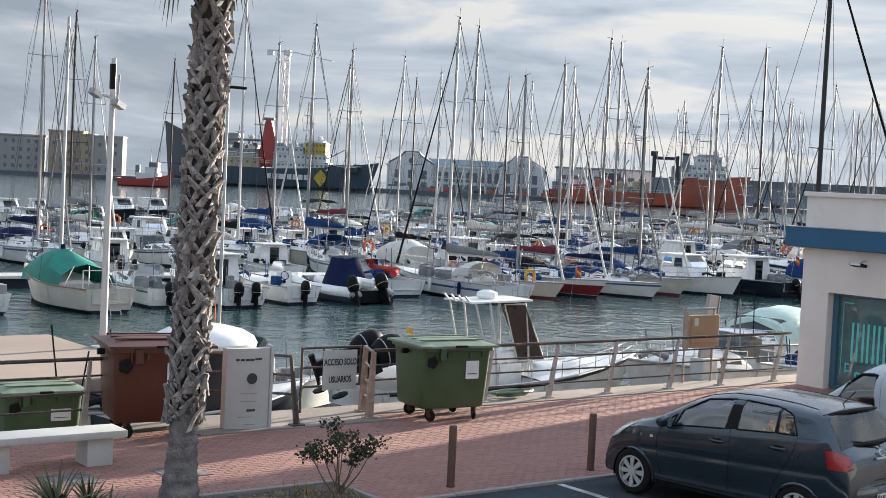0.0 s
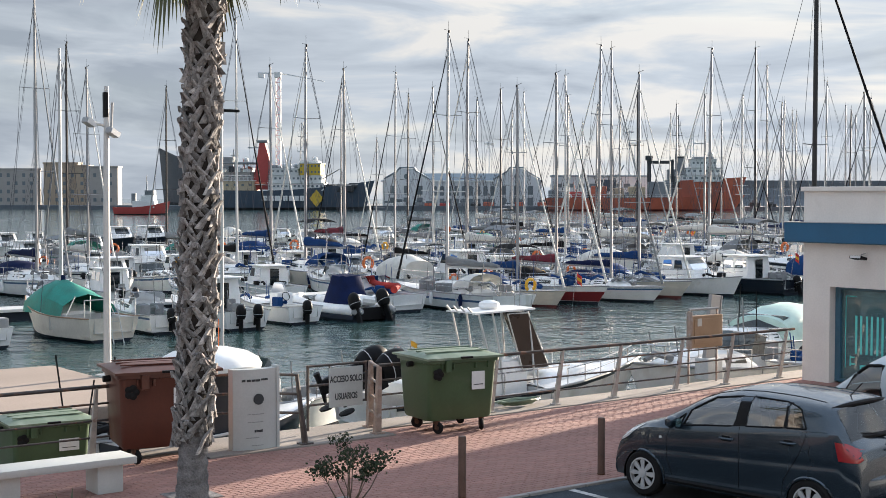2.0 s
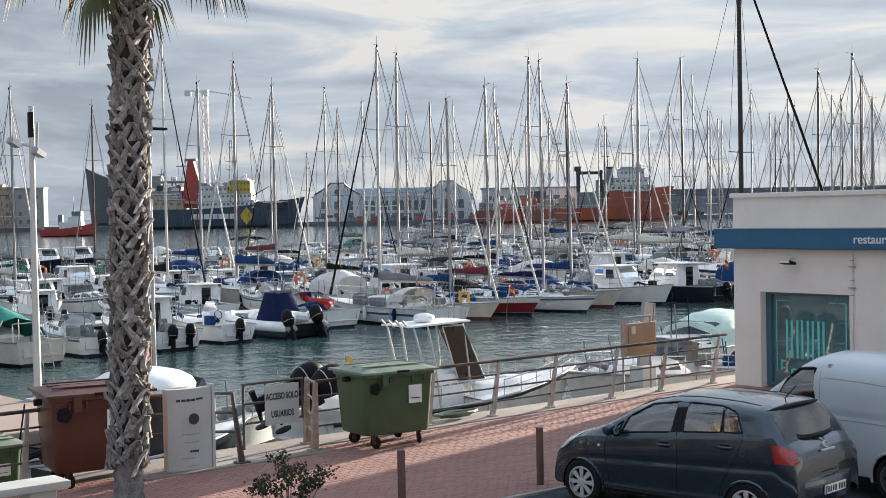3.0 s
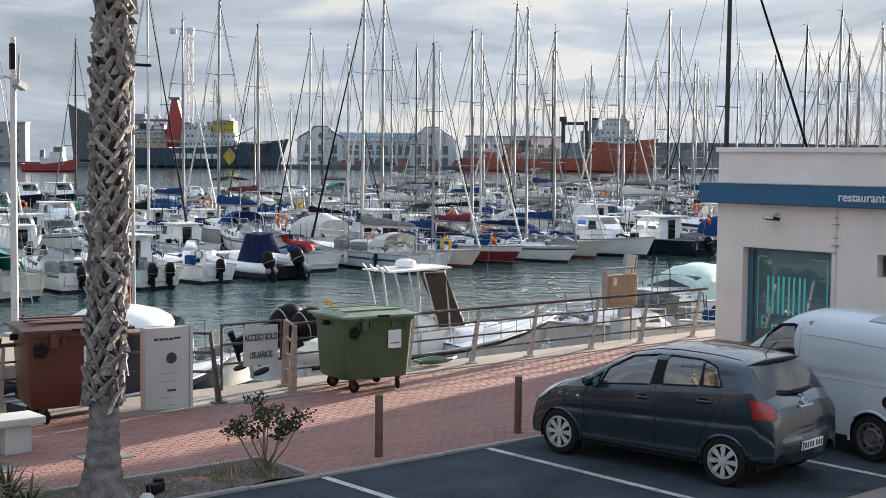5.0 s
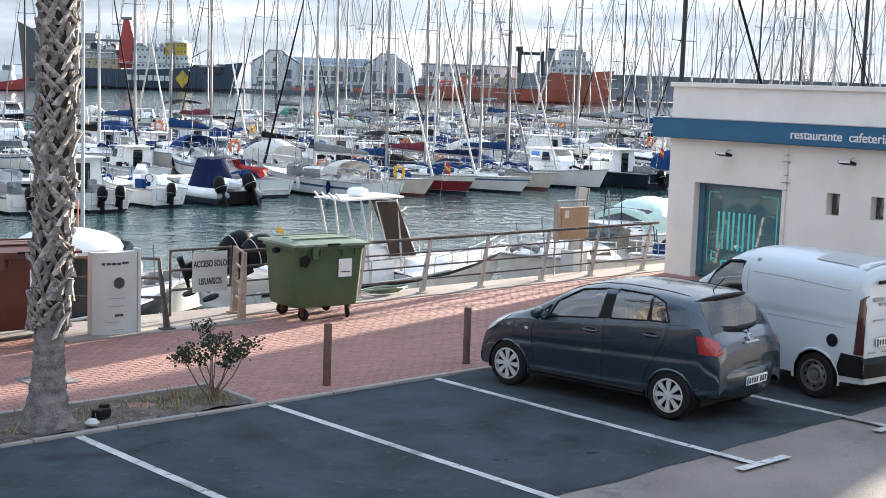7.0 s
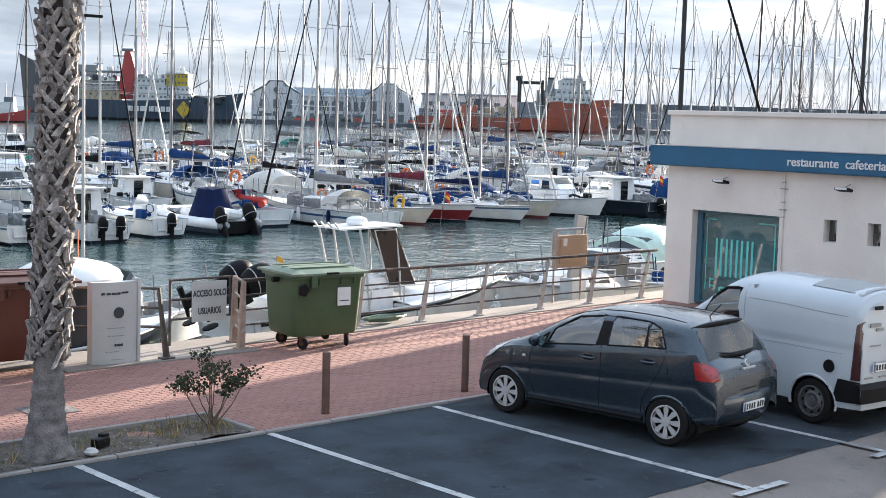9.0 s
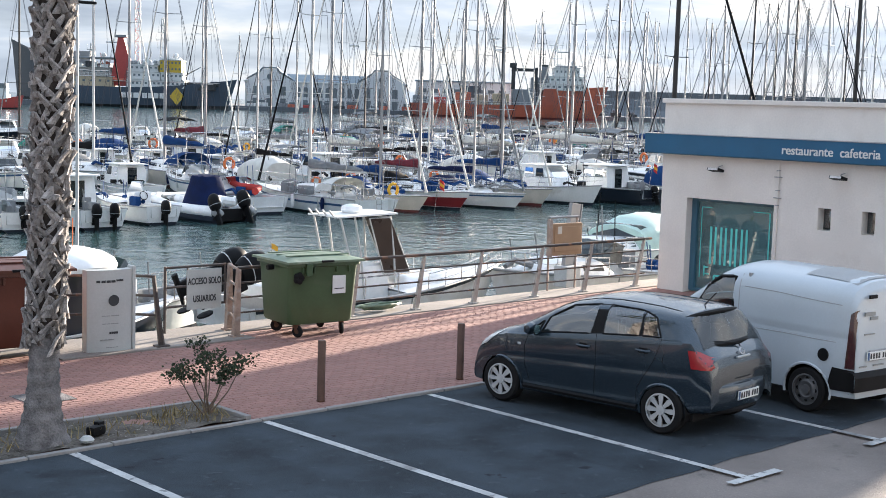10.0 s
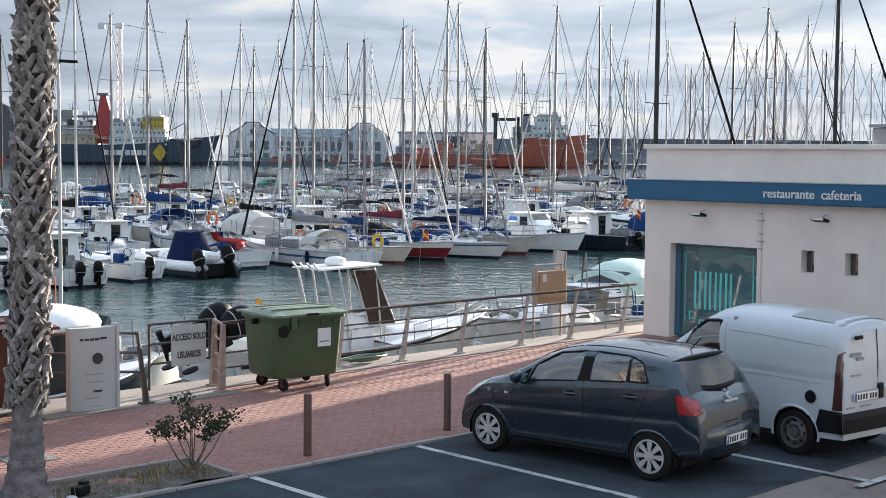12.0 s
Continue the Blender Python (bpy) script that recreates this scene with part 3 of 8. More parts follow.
# kerb stones along the parking bays
kerb = thing("kerb", "pale stone kerb along the parking bays", "kerb", at(0, 13.27), kind="structure")
bm = B()
box(bm, 0, 0, 0.012, 0.985, 0.085, 0.07, 0.010)
k_me = mesh_of("kerb_stone", bm, "kerb")
for i in range(-4, 26):
    o = new("kerb_stone", k_me)
    o.parent = kerb
    o.location = (i, 0, rnd.uniform(-0.006, 0.006))

# bay lines
def bay_line(u, v0, v1, name="bay_line"):
    bm = B()
    grid(bm, [[(u - 0.055, v0, 0.019), (u + 0.055, v0, 0.019)], [(u - 0.055, v1, 0.019), (u + 0.055, v1, 0.019)]])
    solo(name, bm, "line", "worn white painted line of a parking bay", "road marking", Q, group="parking bay lines", kind="structure")


for u in (2.9, 5.45, 8.0, 10.53, 13.2, 15.95, 18.7):
    bay_line(u, 8.18, 13.2)
for u in (10.53, 13.3, 16.05):
    bm = B()
    grid(bm, [[(u - 0.45, 8.05, 0.0195), (u + 0.45, 8.05, 0.0195)], [(u - 0.45, 8.17, 0.0195), (u + 0.45, 8.17, 0.0195)]])
    solo("bay_line", bm, "line", "worn white painted line of a parking bay", "road marking", Q, group="parking bay lines", kind="structure")

# planting bed
bm = B()
rows = [[(u, v, 0.035 + 0.05 * noise.noise((u * 2.3, v * 2.3, 0)) + 0.02 * noise.noise((u * 9, v * 9, 3))) for u in np.linspace(4.6, 10.35, 60)] for v in np.linspace(13.34, 14.38, 14)]
grid(bm, rows)
solo("planting_bed", bm, "soil", "dry soil planting bed with withered grass", "planting bed", Q, kind="structure", smooth=True)
bm = B()
box(bm, 7.55, 14.43, 0.03, 5.8, 0.08, 0.09, 0.01)
box(bm, 10.40, 13.88, 0.03, 0.08, 1.02, 0.09, 0.01)
solo("bed_edging", bm, "kerb", "thin concrete edging of the planting bed", "edging", Q, kind="structure")

# plain house front added unseen behind the camera; it shapes sky light and reflections
bm = B()
box(bm, 5, -7.5, 2.3, 60, 10, 4.62, 0.05)
solo("wall_behind", bm, "plaster", "unseen plain plastered house front, added", "wall", Q, kind="structure")

# ---- restaurant ----
RU, RV = 24.7, 18.45
rest = thing("restaurant", "low white plastered restaurant with a blue fascia band", "building", at(RU, RV))
LEN, TOP = 7.35, 4.15


def wall_piece(v0, v1, z0, z1, th=0.3):
    bm = B()
    box(bm, th / 2, -(v0 + v1) / 2, (z0 + z1) / 2, th, v1 - v0, z1 - z0)
    return part("wall", bm, "plaster", rest)


for p in ((0, 0.69, 0, 4.05), (0.69, 2.86, 2.05, 4.05), (2.86, 3.88, 0, 4.05), (3.88, 4.17, 0, 1.63), (3.88, 4.17, 2.07, 4.05), (4.17, 4.84, 0, 4.05),
          (4.84, 5.12, 0, 1.63), (4.84, 5.12, 2.07, 4.05), (5.12, LEN, 0, 4.05)):
    wall_piece(*p)
bm = B()
box(bm, 4.45, -0.15, 2.025, 8.3, 0.3, 4.05)
part("wall", bm, "plaster", rest)
bm = B()
box(bm, 4.45, -LEN + 0.15, 2.025, 8.3, 0.3, 4.05)
part("wall", bm, "plaster", rest)
bm = B()
box(bm, 8.45, -LEN / 2, 2.025, 0.3, LEN - 0.6, 4.05)
part("wall", bm, "plaster", rest)
bm = B()
box(bm, 4.3, -LEN / 2, 3.7, 8.0, LEN - 0.6, 0.15)
part("roof", bm, "kerb", rest)
bm = B()
box(bm, 0.12, -LEN / 2, 4.10, 0.36, LEN + 0.10, 0.10, 0.015)
box(bm, 4.45, 0.0, 4.10, 8.4, 0.3, 0.098, 0.015)
part("coping", bm, "plaster", rest)
bm = B()
box(bm, -0.11, -LEN / 2 + 0.13, 3.185, 0.24, LEN + 0.42, 0.41, 0.012)
box(bm, 1.2, 0.13, 3.185, 2.4, 0.24, 0.408, 0.012)
fascia = part("fascia", bm, "blue", rest, "deep blue painted fascia band")
bm = B()
box(bm, -0.10, -LEN / 2 + 0.12, 2.972, 0.2, LEN + 0.36, 0.016)
part("soffit_trim", bm, "dimblue", rest)
bm = B()
box(bm, -0.12, -LEN / 2 + 0.13, 3.398, 0.25, LEN + 0.44, 0.016)
part("top_trim", bm, "reveal", rest)
txt = bpy.data.curves.new("lettering", "FONT")
txt.body, txt.size, txt.extrude, txt.align_x, txt.align_y = "restaurante  cafeteria", 0.25, 0.006, "LEFT", "CENTER"
txt.materials.append(M["label"])
txt.offset = 0.003
t_ob = new("lettering", txt)
t_ob.parent = rest
t_ob.matrix_local = Matrix.Translation((-0.238, -3.12, 3.17)) @ Matrix(((0, 0, -1, 0), (-1, 0, 0, 0), (0, 1, 0, 0), (0, 0, 0, 1)))
t_ob["label"] = "white lettering"

# shop window
win = thing("window_1", "large shop window with teal lettering in a dark blue frame", "window", at(RU, RV), kind="structure")
bm = B()
box(bm, 0.26, -1.775, 1.05, 0.02, 2.05, 1.92)
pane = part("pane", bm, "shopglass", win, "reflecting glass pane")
pane.visible_shadow = False
for y, sy, z, sz in ((-0.755, 0.13, 1.05, 2.0), (-2.83, 0.05, 1.05, 2.0)):
    bm = B()
    box(bm, 0.24, y, z, 0.10, sy, sz, 0.006)
    part("window_frame", bm, "dimblue", win)
for z in (0.08, 2.02):
    bm = B()
    box(bm, 0.24, -1.775, z, 0.10, 1.91, 0.06, 0.006)
    part("window_frame", bm, "dimblue", win)
# lettering on the pane, drawn as plain bars
glyphs = [(0.26 * i + d, 0.0, 0.05, 0.80) for i in range(4) for d in (0.0, 0.12)]
for y, z, sy, sz in [(-1.18 - dy, 1.06 + dz, a, b) for dy, dz, a, b in glyphs] + \
        [(-1.04, 0.50, 0.03, 0.22), (-1.10, 0.44, 0.13, 0.03), (-1.10, 0.58, 0.10, 0.03), (-1.3, 0.28, 0.045, 0.30), (-1.38, 0.42, 0.13, 0.04), (-1.62, 0.28, 0.045, 0.30), (-1.86, 0.28, 0.12, 0.045)]:
    bm = B()
    box(bm, 0.247, y, z, 0.004, sy, sz)
    part("letter_bar", bm, "teal", win)
for y, z, sy, sz in ((-0.92, 1.1, 0.018, 1.5), (-2.62, 1.1, 0.03, 1.5), (-1.05, 1.86, 0.25, 0.018), (-2.42, 1.85, 0.4, 0.018)):
    bm = B()
    box(bm, 0.247, y, z, 0.004, sy, sz)
    part("letter_bar", bm, "teal", win)
# backdrop for the room, with the light inside put into its colour
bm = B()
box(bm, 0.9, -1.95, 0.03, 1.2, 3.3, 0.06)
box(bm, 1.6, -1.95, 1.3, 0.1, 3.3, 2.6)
solo("shop_interior", bm, "room", "teal backdrop behind the shop window, lightened to look lit", "room", at(RU, RV), kind="structure")
for k in (4.025, 4.98):
    w = thing("window_2", "narrow recessed slit window", "window", at(RU, RV), kind="structure", group="slit windows")
    bm = B()
    box(bm, 0.22, -k, 1.85, 0.02, 0.27, 0.42)
    part("pane", bm, "carglass", w)
    bm = B()
    box(bm, 0.27, -k, 1.85, 0.03, 0.27, 0.42)
    part("backing", bm, "dark", w)


def wall_lamp(k):
    lamp = thing("wall_lamp", "grey metal floodlight on the wall", "lamp", at(RU, RV - k, 2.66), group="wall floodlights")
    bm = B()
    tube(bm, [(0, 0, 0.12), (-0.12, 0, 0.10), (-0.22, 0, 0.02)], 0.012)
    part("arm", bm, "greyplastic", lamp)
    bm = B()
    box(bm, -0.24, 0, -0.02, 0.20, 0.30, 0.06, 0.015, m=pose(0, 0, 0, 0, 12, 0))
    part("housing", bm, "dark", lamp, "black floodlight housing")
    bm = B()
    box(bm, -0.345, 0, -0.02, 0.012, 0.24, 0.045, 0.0, m=pose(0, 0, 0, 0, 12, 0))
    part("lens", bm, "lampclear", lamp)


wall_lamp(1.56)
wall_lamp(4.42)
bm = B()
tube(bm, [(-0.03, 0, 0), (-0.03, 0, 2.9)], 0.018, 8)
cd = thing("conduit", "thin white cable conduit clipped to the wall", "conduit", at(RU, RV - 2.95, 0.0))
part("pipe", bm, "plaster", cd)
for z in (2.05, 2.2, 2.35, 2.62, 2.75):
    bm = B()
    box(bm, -0.03, 0, z, 0.06, 0.16 if z in (2.2, 2.62) else 0.07, 0.02, 0.004)
    part("clip", bm, "greyplastic", cd)
bm = B()
box(bm, 0, 0, 0.35, 0.6, 0.7, 0.7, 0.03)
box(bm, 0, 0, 0.74, 0.7, 0.8, 0.06, 0.01)
solo("roof_vent", bm, "greyplastic", "grey metal ventilation box on the roof", "vent", at(RU + 0.7, RV - 5.45, 3.77))

# ---- railing along the quay ----
rail_group = "quay railing"


def railing(u0, u1, v, posts, label="steel quay railing with dark rails and leaning posts"):
    r = thing("quay_railing", label, "railing", at(0, v, 0.03))
    for z, rad in ((1.06, 0.029), (0.80, 0.016), (0.54, 0.016), (0.28, 0.016)):
        bm = B()
        lean = -0.20 * z
        tube(bm, [(u0, lean, z), ((u0 + u1) / 2, lean, z - 0.004), (u1, lean, z)], rad, 8)
        part("rail", bm, "rail", r)
    for u in posts:
        bm = B()
        box(bm, 0, 0, 0.012, 0.16, 0.14, 0.024, 0.004)
        a = [(-0.055, 0.02), (0.055, 0.02), (0.018, 1.05), (-0.018, 1.05)]
        vs0 = [bm.verts.new((x, -0.20 * z - 0.03, z)) for x, z in a]
        vs1 = [bm.verts.new((x, -0.20 * z + 0.03, z)) for x, z in a]
        bm.faces.new(vs0)
        bm.faces.new(vs1[::-1])
        for k in range(4):
            bm.faces.new((vs0[k], vs1[k], vs1[(k + 1) % 4], vs0[(k + 1) % 4]))
        part("post", bm, "post", r, m=Matrix.Translation((u, 0, 0)))
    return r


railing(13.8, 24.68, 18.87, (14.9, 16.42, 17.99, 19.5, 21.22, 22.73, 24.44))
railing(-4.0, 10.6, 19.2, (-2.2, -0.6, 1.0, 2.6, 4.2, 5.8, 7.4, 9.0, 10.5), "steel quay railing with dark rails above the landing stage")

# short returns at the gate
gate = thing("access_gate", "low grey steel gate with a white notice board", "gate", at(12.58, 18.87, 0.06))
for x in (0.0, 0.42, 1.14):
    bm = B()
    tube(bm, [(x, 0, 0.02 if x == 0 else 0.42), (x, 0, 1.10)], 0.026 if x == 0 else 0.018, 8)
    part("upright", bm, "rail", gate)
for z in (1.08, 0.76, 0.44):
    bm = B()
    tube(bm, [(0, 0, z), (1.14, 0, z)], 0.02, 8)
    part("bar", bm, "rail", gate)
bm = B()
box(bm, 0.72, -0.03, 0.70, 0.66, 0.02, 0.66, 0.005)
board = part("notice_board", bm, "signwhite", gate, "white board with black capitals")
for i, (body, z) in enumerate((("ACCESO SOLO", 0.83), ("USUARIOS", 0.54))):
    c = bpy.data.curves.new("notice_text", "FONT")
    c.body, c.size, c.extrude, c.align_x, c.align_y = body, 0.128, 0.002, "CENTER", "CENTER"
    c.offset = 0.0035
    c.materials.append(M["ink"])
    o = new("notice_text", c)
    o.parent = board
    o.matrix_local = pose(0.72, -0.043, z, 90, 0, 0) @ Matrix.Diagonal((0.74, 1.15, 1, 1))
gp = thing("gate_posts", "rusty steel posts with flanges beside the gate", "posts", at(13.6, 18.5, 0.03))
for x, y, h, dx in ((0.20, 0.37, 1.12, 0.02), (-0.08, -0.26, 1.10, 0.04)):
    bm = B()
    box(bm, x, y, 0.015, 0.2, 0.16, 0.03, 0.005)
    vs0 = [bm.verts.new((x + a, y - 0.04, z)) for a, z in ((-0.06, 0.02), (0.06, 0.02), (0.025 + dx, h), (-0.025 + dx, h))]
    vs1 = [bm.verts.new((x + a, y + 0.04, z)) for a, z in ((-0.06, 0.02), (0.06, 0.02), (0.025 + dx, h), (-0.025 + dx, h))]
    bm.faces.new(vs0)
    bm.faces.new(vs1[::-1])
    for k in range(4):
        bm.faces.new((vs0[k], vs1[k], vs1[(k + 1) % 4], vs0[(k + 1) % 4]))
    part("post", bm, "rust", gp)
for z in (1.1, 0.82, 0.54, 0.28):
    bm = B()
    tube(bm, [(0.22, 0.37, z), (-0.05, -0.26, z)], 0.022, 8)
    part("bar", bm, "rust", gp)
gl = thing("gate_return", "leaning dark rail return beside the gate", "railing", at(12.07, 18.12, 0.03))
bm = B()
box(bm, 0, 0, 0.015, 0.22, 0.16, 0.03, 0.005)
tube(bm, [(0, 0, 0.02), (-0.07, 0.0, 0.5), (-0.15, 0, 1.12)], 0.055, 8, r_end=0.032)
part("post", bm, "rail", gl)
for z in (1.10, 0.80, 0.5):
    bm = B()
    tube(bm, [(-0.13 + (1.1 - z) * 0.1, 0, z), (-0.60, 0.35, z + 0.02), (-1.25, 0.78, z)], 0.022, 8)
    part("bar", bm, "rail", gl)
for x, y in ((-0.62, 0.36), (-1.3, 0.80)):
    bm = B()
    tube(bm, [(x, y, 0), (x, y, 1.1)], 0.03, 8)
    part("post", bm, "post", gl)

# ---- information totem ----
tot = thing("information_totem", "white curved information panel on the quay", "sign", at(11.27, 18.31, 0.02, -4))
bm = B()
pts = [(x, -0.10 - 0.06 * (1 - (x / 0.32) ** 2)) for x in np.linspace(-0.39, 0.32, 10)]
rows = [[(x, y, z) for x, y in pts] + [(x, y + 0.16, z) for x, y in pts[::-1]] for z in (0, 0.02, 1.22, 1.25)]
vs = grid(bm, rows, close=True)
bm.faces.new(vs[0][::-1])
bm.faces.new(vs[-1])
panel = part("panel", bm, "signwhite", tot, smooth=True)
bm = B()
box(bm, 0.355, -0.02, 0.645, 0.055, 0.2, 1.29, 0.02)
part("side_column", bm, "signwhite", tot)
def tot_y(x):
    return -0.104 - 0.06 * (1 - (x / 0.32) ** 2)


for x, z, sx, sz in ((-0.12, 1.08, 0.30, 0.035), (0.1, 1.09, 0.12, 0.03), (-0.05, 0.56, 0.28, 0.012), (-0.05, 0.44, 0.26, 0.012), (-0.1, 0.2, 0.22, 0.012), (-0.02, 0.08, 0.2, 0.01), (0.0, 0.3, 0.14, 0.035)):
    bm = B()
    for s in np.linspace(-0.5, 0.5, 5)[:-1]:
        xc = x + (s + 0.125) * sx
        box(bm, xc, tot_y(xc), z, sx / 4 * 0.9, 0.004, sz)
    part("print_bar", bm, "midink" if sz < 0.02 else "ink", tot)
bm = B()
lathe(bm, [(0.0, -0.003), (0.085, -0.003), (0.085, 0.003), (0.0, 0.003)], 24)
part("emblem", bm, "ink", tot, "round dark emblem", m=pose(-0.0, tot_y(0) - 0.002, 0.79, 90, 0, 0))


# ---- waste containers ----
def waste_container(name, label, m, body, lid, notice, tall=1.0, open_side=False):
    c = thing(name, label, "waste container", m, group="wheeled waste containers")
    bm = B()
    secs = []
    for z, hx, hy in ((0.22, 0.585, 0.44), (0.26, 0.605, 0.46), (0.6, 0.625, 0.49), (1.10, 0.645, 0.535), (1.17, 0.655, 0.545), (1.18, 0.69, 0.58), (1.24, 0.69, 0.58)):
        ring = []
        for sx, sy in ((-1, -1), (1, -1), (1, 1), (-1, 1)):
            r = 0.09
            for a in range(4):
                ang = math.atan2(sy, sx) + (a - 1.5) / 3 * math.pi / 2
                ring.append((sx * (hx - r) + r * math.cos(ang), sy * (hy - r) + r * math.sin(ang), z * tall))
        secs.append(ring)
    vs = grid(bm, secs, close=True)
    bm.faces.new(vs[0][::-1])
    bm.faces.new(vs[-1])
    part("body", bm, body, c, smooth=True)
    for x in (-0.42, -0.2, 0.22, 0.46):
        bm = B()
        box(bm, x, -0.545, 1.12 * tall, 0.035, 0.05, 0.10, 0.01)
        part("rib", bm, body, c)
    bm = B()
    rows = []
    for y in np.linspace(-0.62, 0.62, 9):
        rows.append([(x, y, (1.27 + 0.07 * (1 - (y / 0.62) ** 2) * (1 - (abs(x) / 0.74) ** 6)) * tall) for x in np.linspace(-0.73, 0.73, 13)])
    top = grid(bm, rows)
    geo = bmesh.ops.extrude_face_region(bm, geom=bm.faces[:])
    bmesh.ops.translate(bm, verts=[v for v in geo["geom"] if isinstance(v, bmesh.types.BMVert)], vec=(0, 0, -0.035))
    lid_ob = part("lid", bm, lid, c, smooth=True)
    for y in (-0.3, 0.0, 0.3):
        bm = B()
        box(bm, 0.0, y, 1.335 * tall, 1.2, 0.04, 0.02, 0.008)
        part("lid_rib", bm, lid, lid_ob)
    bm = B()
    box(bm, 0, -0.635, 1.265 * tall, 0.22, 0.05, 0.035, 0.01)
    part("handle", bm, "dark", lid_ob)
    for x in (-0.72, 0.72):
        bm = B()
        lathe(bm, [(0.0, -0.05), (0.045, -0.05), (0.045, 0.05), (0.0, 0.05)], 12, axis="x", centre=(x, 0, 1.13 * tall))
        part("trunnion", bm, "dark", c)
    # side lifting fitting and a dark star-shaped opening stop
    bm = B()
    for a in range(5):
        ang = a * 2 * math.pi / 5
        lathe(bm, [(0.0, 0.545), (0.05, 0.56), (0.05, 0.57), (0.0, 0.58)], 10, axis="z", centre=(-0.50 + 0.055 * math.cos(ang), 0.055 * math.sin(ang), 0))
    part("fitting", bm, "dark", c, "dark round fitting", m=pose(0, 0, 1.0 * tall, 90, 0, 0))
    bm = B()
    box(bm, -0.33, -0.60, 1.13 * tall, 0.11, 0.06, 0.2, 0.012)
    part("bracket", bm, body, c)
    bm = B()
    sx, sz = notice
    box(bm, 0.28, -0.532, 0.86 * tall, sx, 0.012, sz, 0.003)
    lab = part("notice", bm, "label", c, "white paper notice")
    bm = B()
    for i in range(1 if body == "bingreen" else 3):
        box(bm, 0.28, -0.541, (0.86 + (i - 1) * sz * 0.22) * tall, sx * (0.7, 0.5, 0.6)[i], 0.006, sz * 0.05)
    part("print", bm, "ink", lab)
    for x, y, turn in ((-0.42, -0.36, 25), (0.44, -0.36, -20), (-0.42, 0.36, 60), (0.44, 0.36, 10)):
        w = part("castor", box(B(), 0, 0, 0.19, 0.07, 0.10, 0.07, 0.008), "wheelrust", c, m=pose(x, y, 0, 0, 0, turn))
        part("wheel", lathe(B(), [(0.03, -0.026), (0.085, -0.026), (0.1, -0.012), (0.1, 0.012), (0.085, 0.026), (0.03, 0.026)], 18, axis="x", centre=(0, -0.03, 0.10)), "rubber", w)
        part("hub", lathe(B(), [(0.0, -0.03), (0.04, -0.03), (0.04, 0.03), (0.0, 0.03)], 10, axis="x", centre=(0, -0.03, 0.10)), "wheelrust", w)
        for s in (-0.036, 0.036):
            part("fork", box(B(), s, -0.015, 0.15, 0.008, 0.05, 0.13, 0.002), "wheelrust", w)
    return c


waste_container("waste_container", "green plastic wheeled waste container with a pale lid", at(14.80, 18.02, 0.02, -7), "bingreen", "binlid", (0.25, 0.3))
waste_container("waste_container", "brown plastic wheeled waste container with a notice", at(9.80, 18.55, 0.02, -12, 1.08), "binbrown", "binbrown", (0.42, 0.34))
waste_container("waste_container", "dark green wheeled waste container on the lower landing", at(8.75, 20.5, -0.70, -4, 0.92), "bingreen", "binlid", (0.34, 0.2))

# ---- bollards and bench ----
for u in (11.76, 14.24):
    bo = thing("bollard", "slim rusty steel bollard between promenade and parking", "bollard", at(u, 13.71, 0.0), group="steel bollards")
    part("shaft", lathe(B(), [(0.052, 0.0), (0.052, 0.80), (0.046, 0.815), (0.0, 0.815)], 20), "corten", bo, smooth=True)
    part("sleeve", lathe(B(), [(0.056, 0.0), (0.056, 0.03), (0.05, 0.035)], 20), "wheelrust", bo)
bench = thing("bench", "white stone bench with two block legs", "bench", at(7.38, 16.85, 0.01))
part("seat", box(B(), -0.1, 0, 0.42, 2.55, 0.52, 0.10, 0.02), "signwhite", bench, smooth=True)
for x in (-0.55, 0.83):
    part("leg", box(B(), x, 0.02, 0.18, 0.36, 0.40, 0.37, 0.012), "signwhite", bench)
bm = B()
box(bm, 0, 0, 0.006, 0.62, 0.62, 0.012, 0.004)
solo("drain_cover", bm, "trunk", "dark brown iron drain cover in the paving", "drain cover", at(7.55, 16.05, 0.012, 0))
bm = B()
box(bm, 0, 0, 0.006, 0.62, 0.62, 0.012, 0.004)
solo("drain_cover", bm, "trunk", "dark brown iron drain cover in the paving", "drain cover", at(9.0, 15.9, 0.012, 0))


# ---- boats ----
def hull_form(L, beam, free, rake=0.10, flare=0.45, sharp=2.3, stern=0.86, sheer=0.30):
    """Half-breadths of a hull: s runs from stern to bow, h from the waterline to the sheer."""
    def P(s, h, side):
        half = beam / 2 * (1 - max(0.0, (s - 0.42) / 0.58) ** sharp) * (stern + (1 - stern) * min(1.0, s / 0.42))
        low = 0.80 - flare * max(0.0, (s - 0.45) / 0.55) ** 2
        w = half * (low + (1 - low) * max(h, 0.0) ** 0.8) if h >= 0 else half * low * (1 + h)
        top = free * (1 + sheer * (s - 0.3) ** 2 * (2.2 if s > 0.3 else 0.6))
        y = (s - 0.5) * L * (1 - rake) + rake * L * (s ** 3) * max(h, 0) - rake * L * 0.25 * (1 - s) * max(h, 0)
        return Vector((side * w, y, top * h if h >= 0 else 0.35 * h))
    return P


S = [0, 0.12, 0.25, 0.4, 0.55, 0.68, 0.79, 0.88, 0.95, 1.0]


def hull_band(bm, P, h0, h1, n, grow=0.0):
    for side in (-1, 1):
        rows = []
        for i in range(n + 1):
            h = h0 + (h1 - h0) * i / n
            rows.append([P(s, h, side) + Vector((side * grow, 0, 0)) for s in S])
        grid(bm, rows)


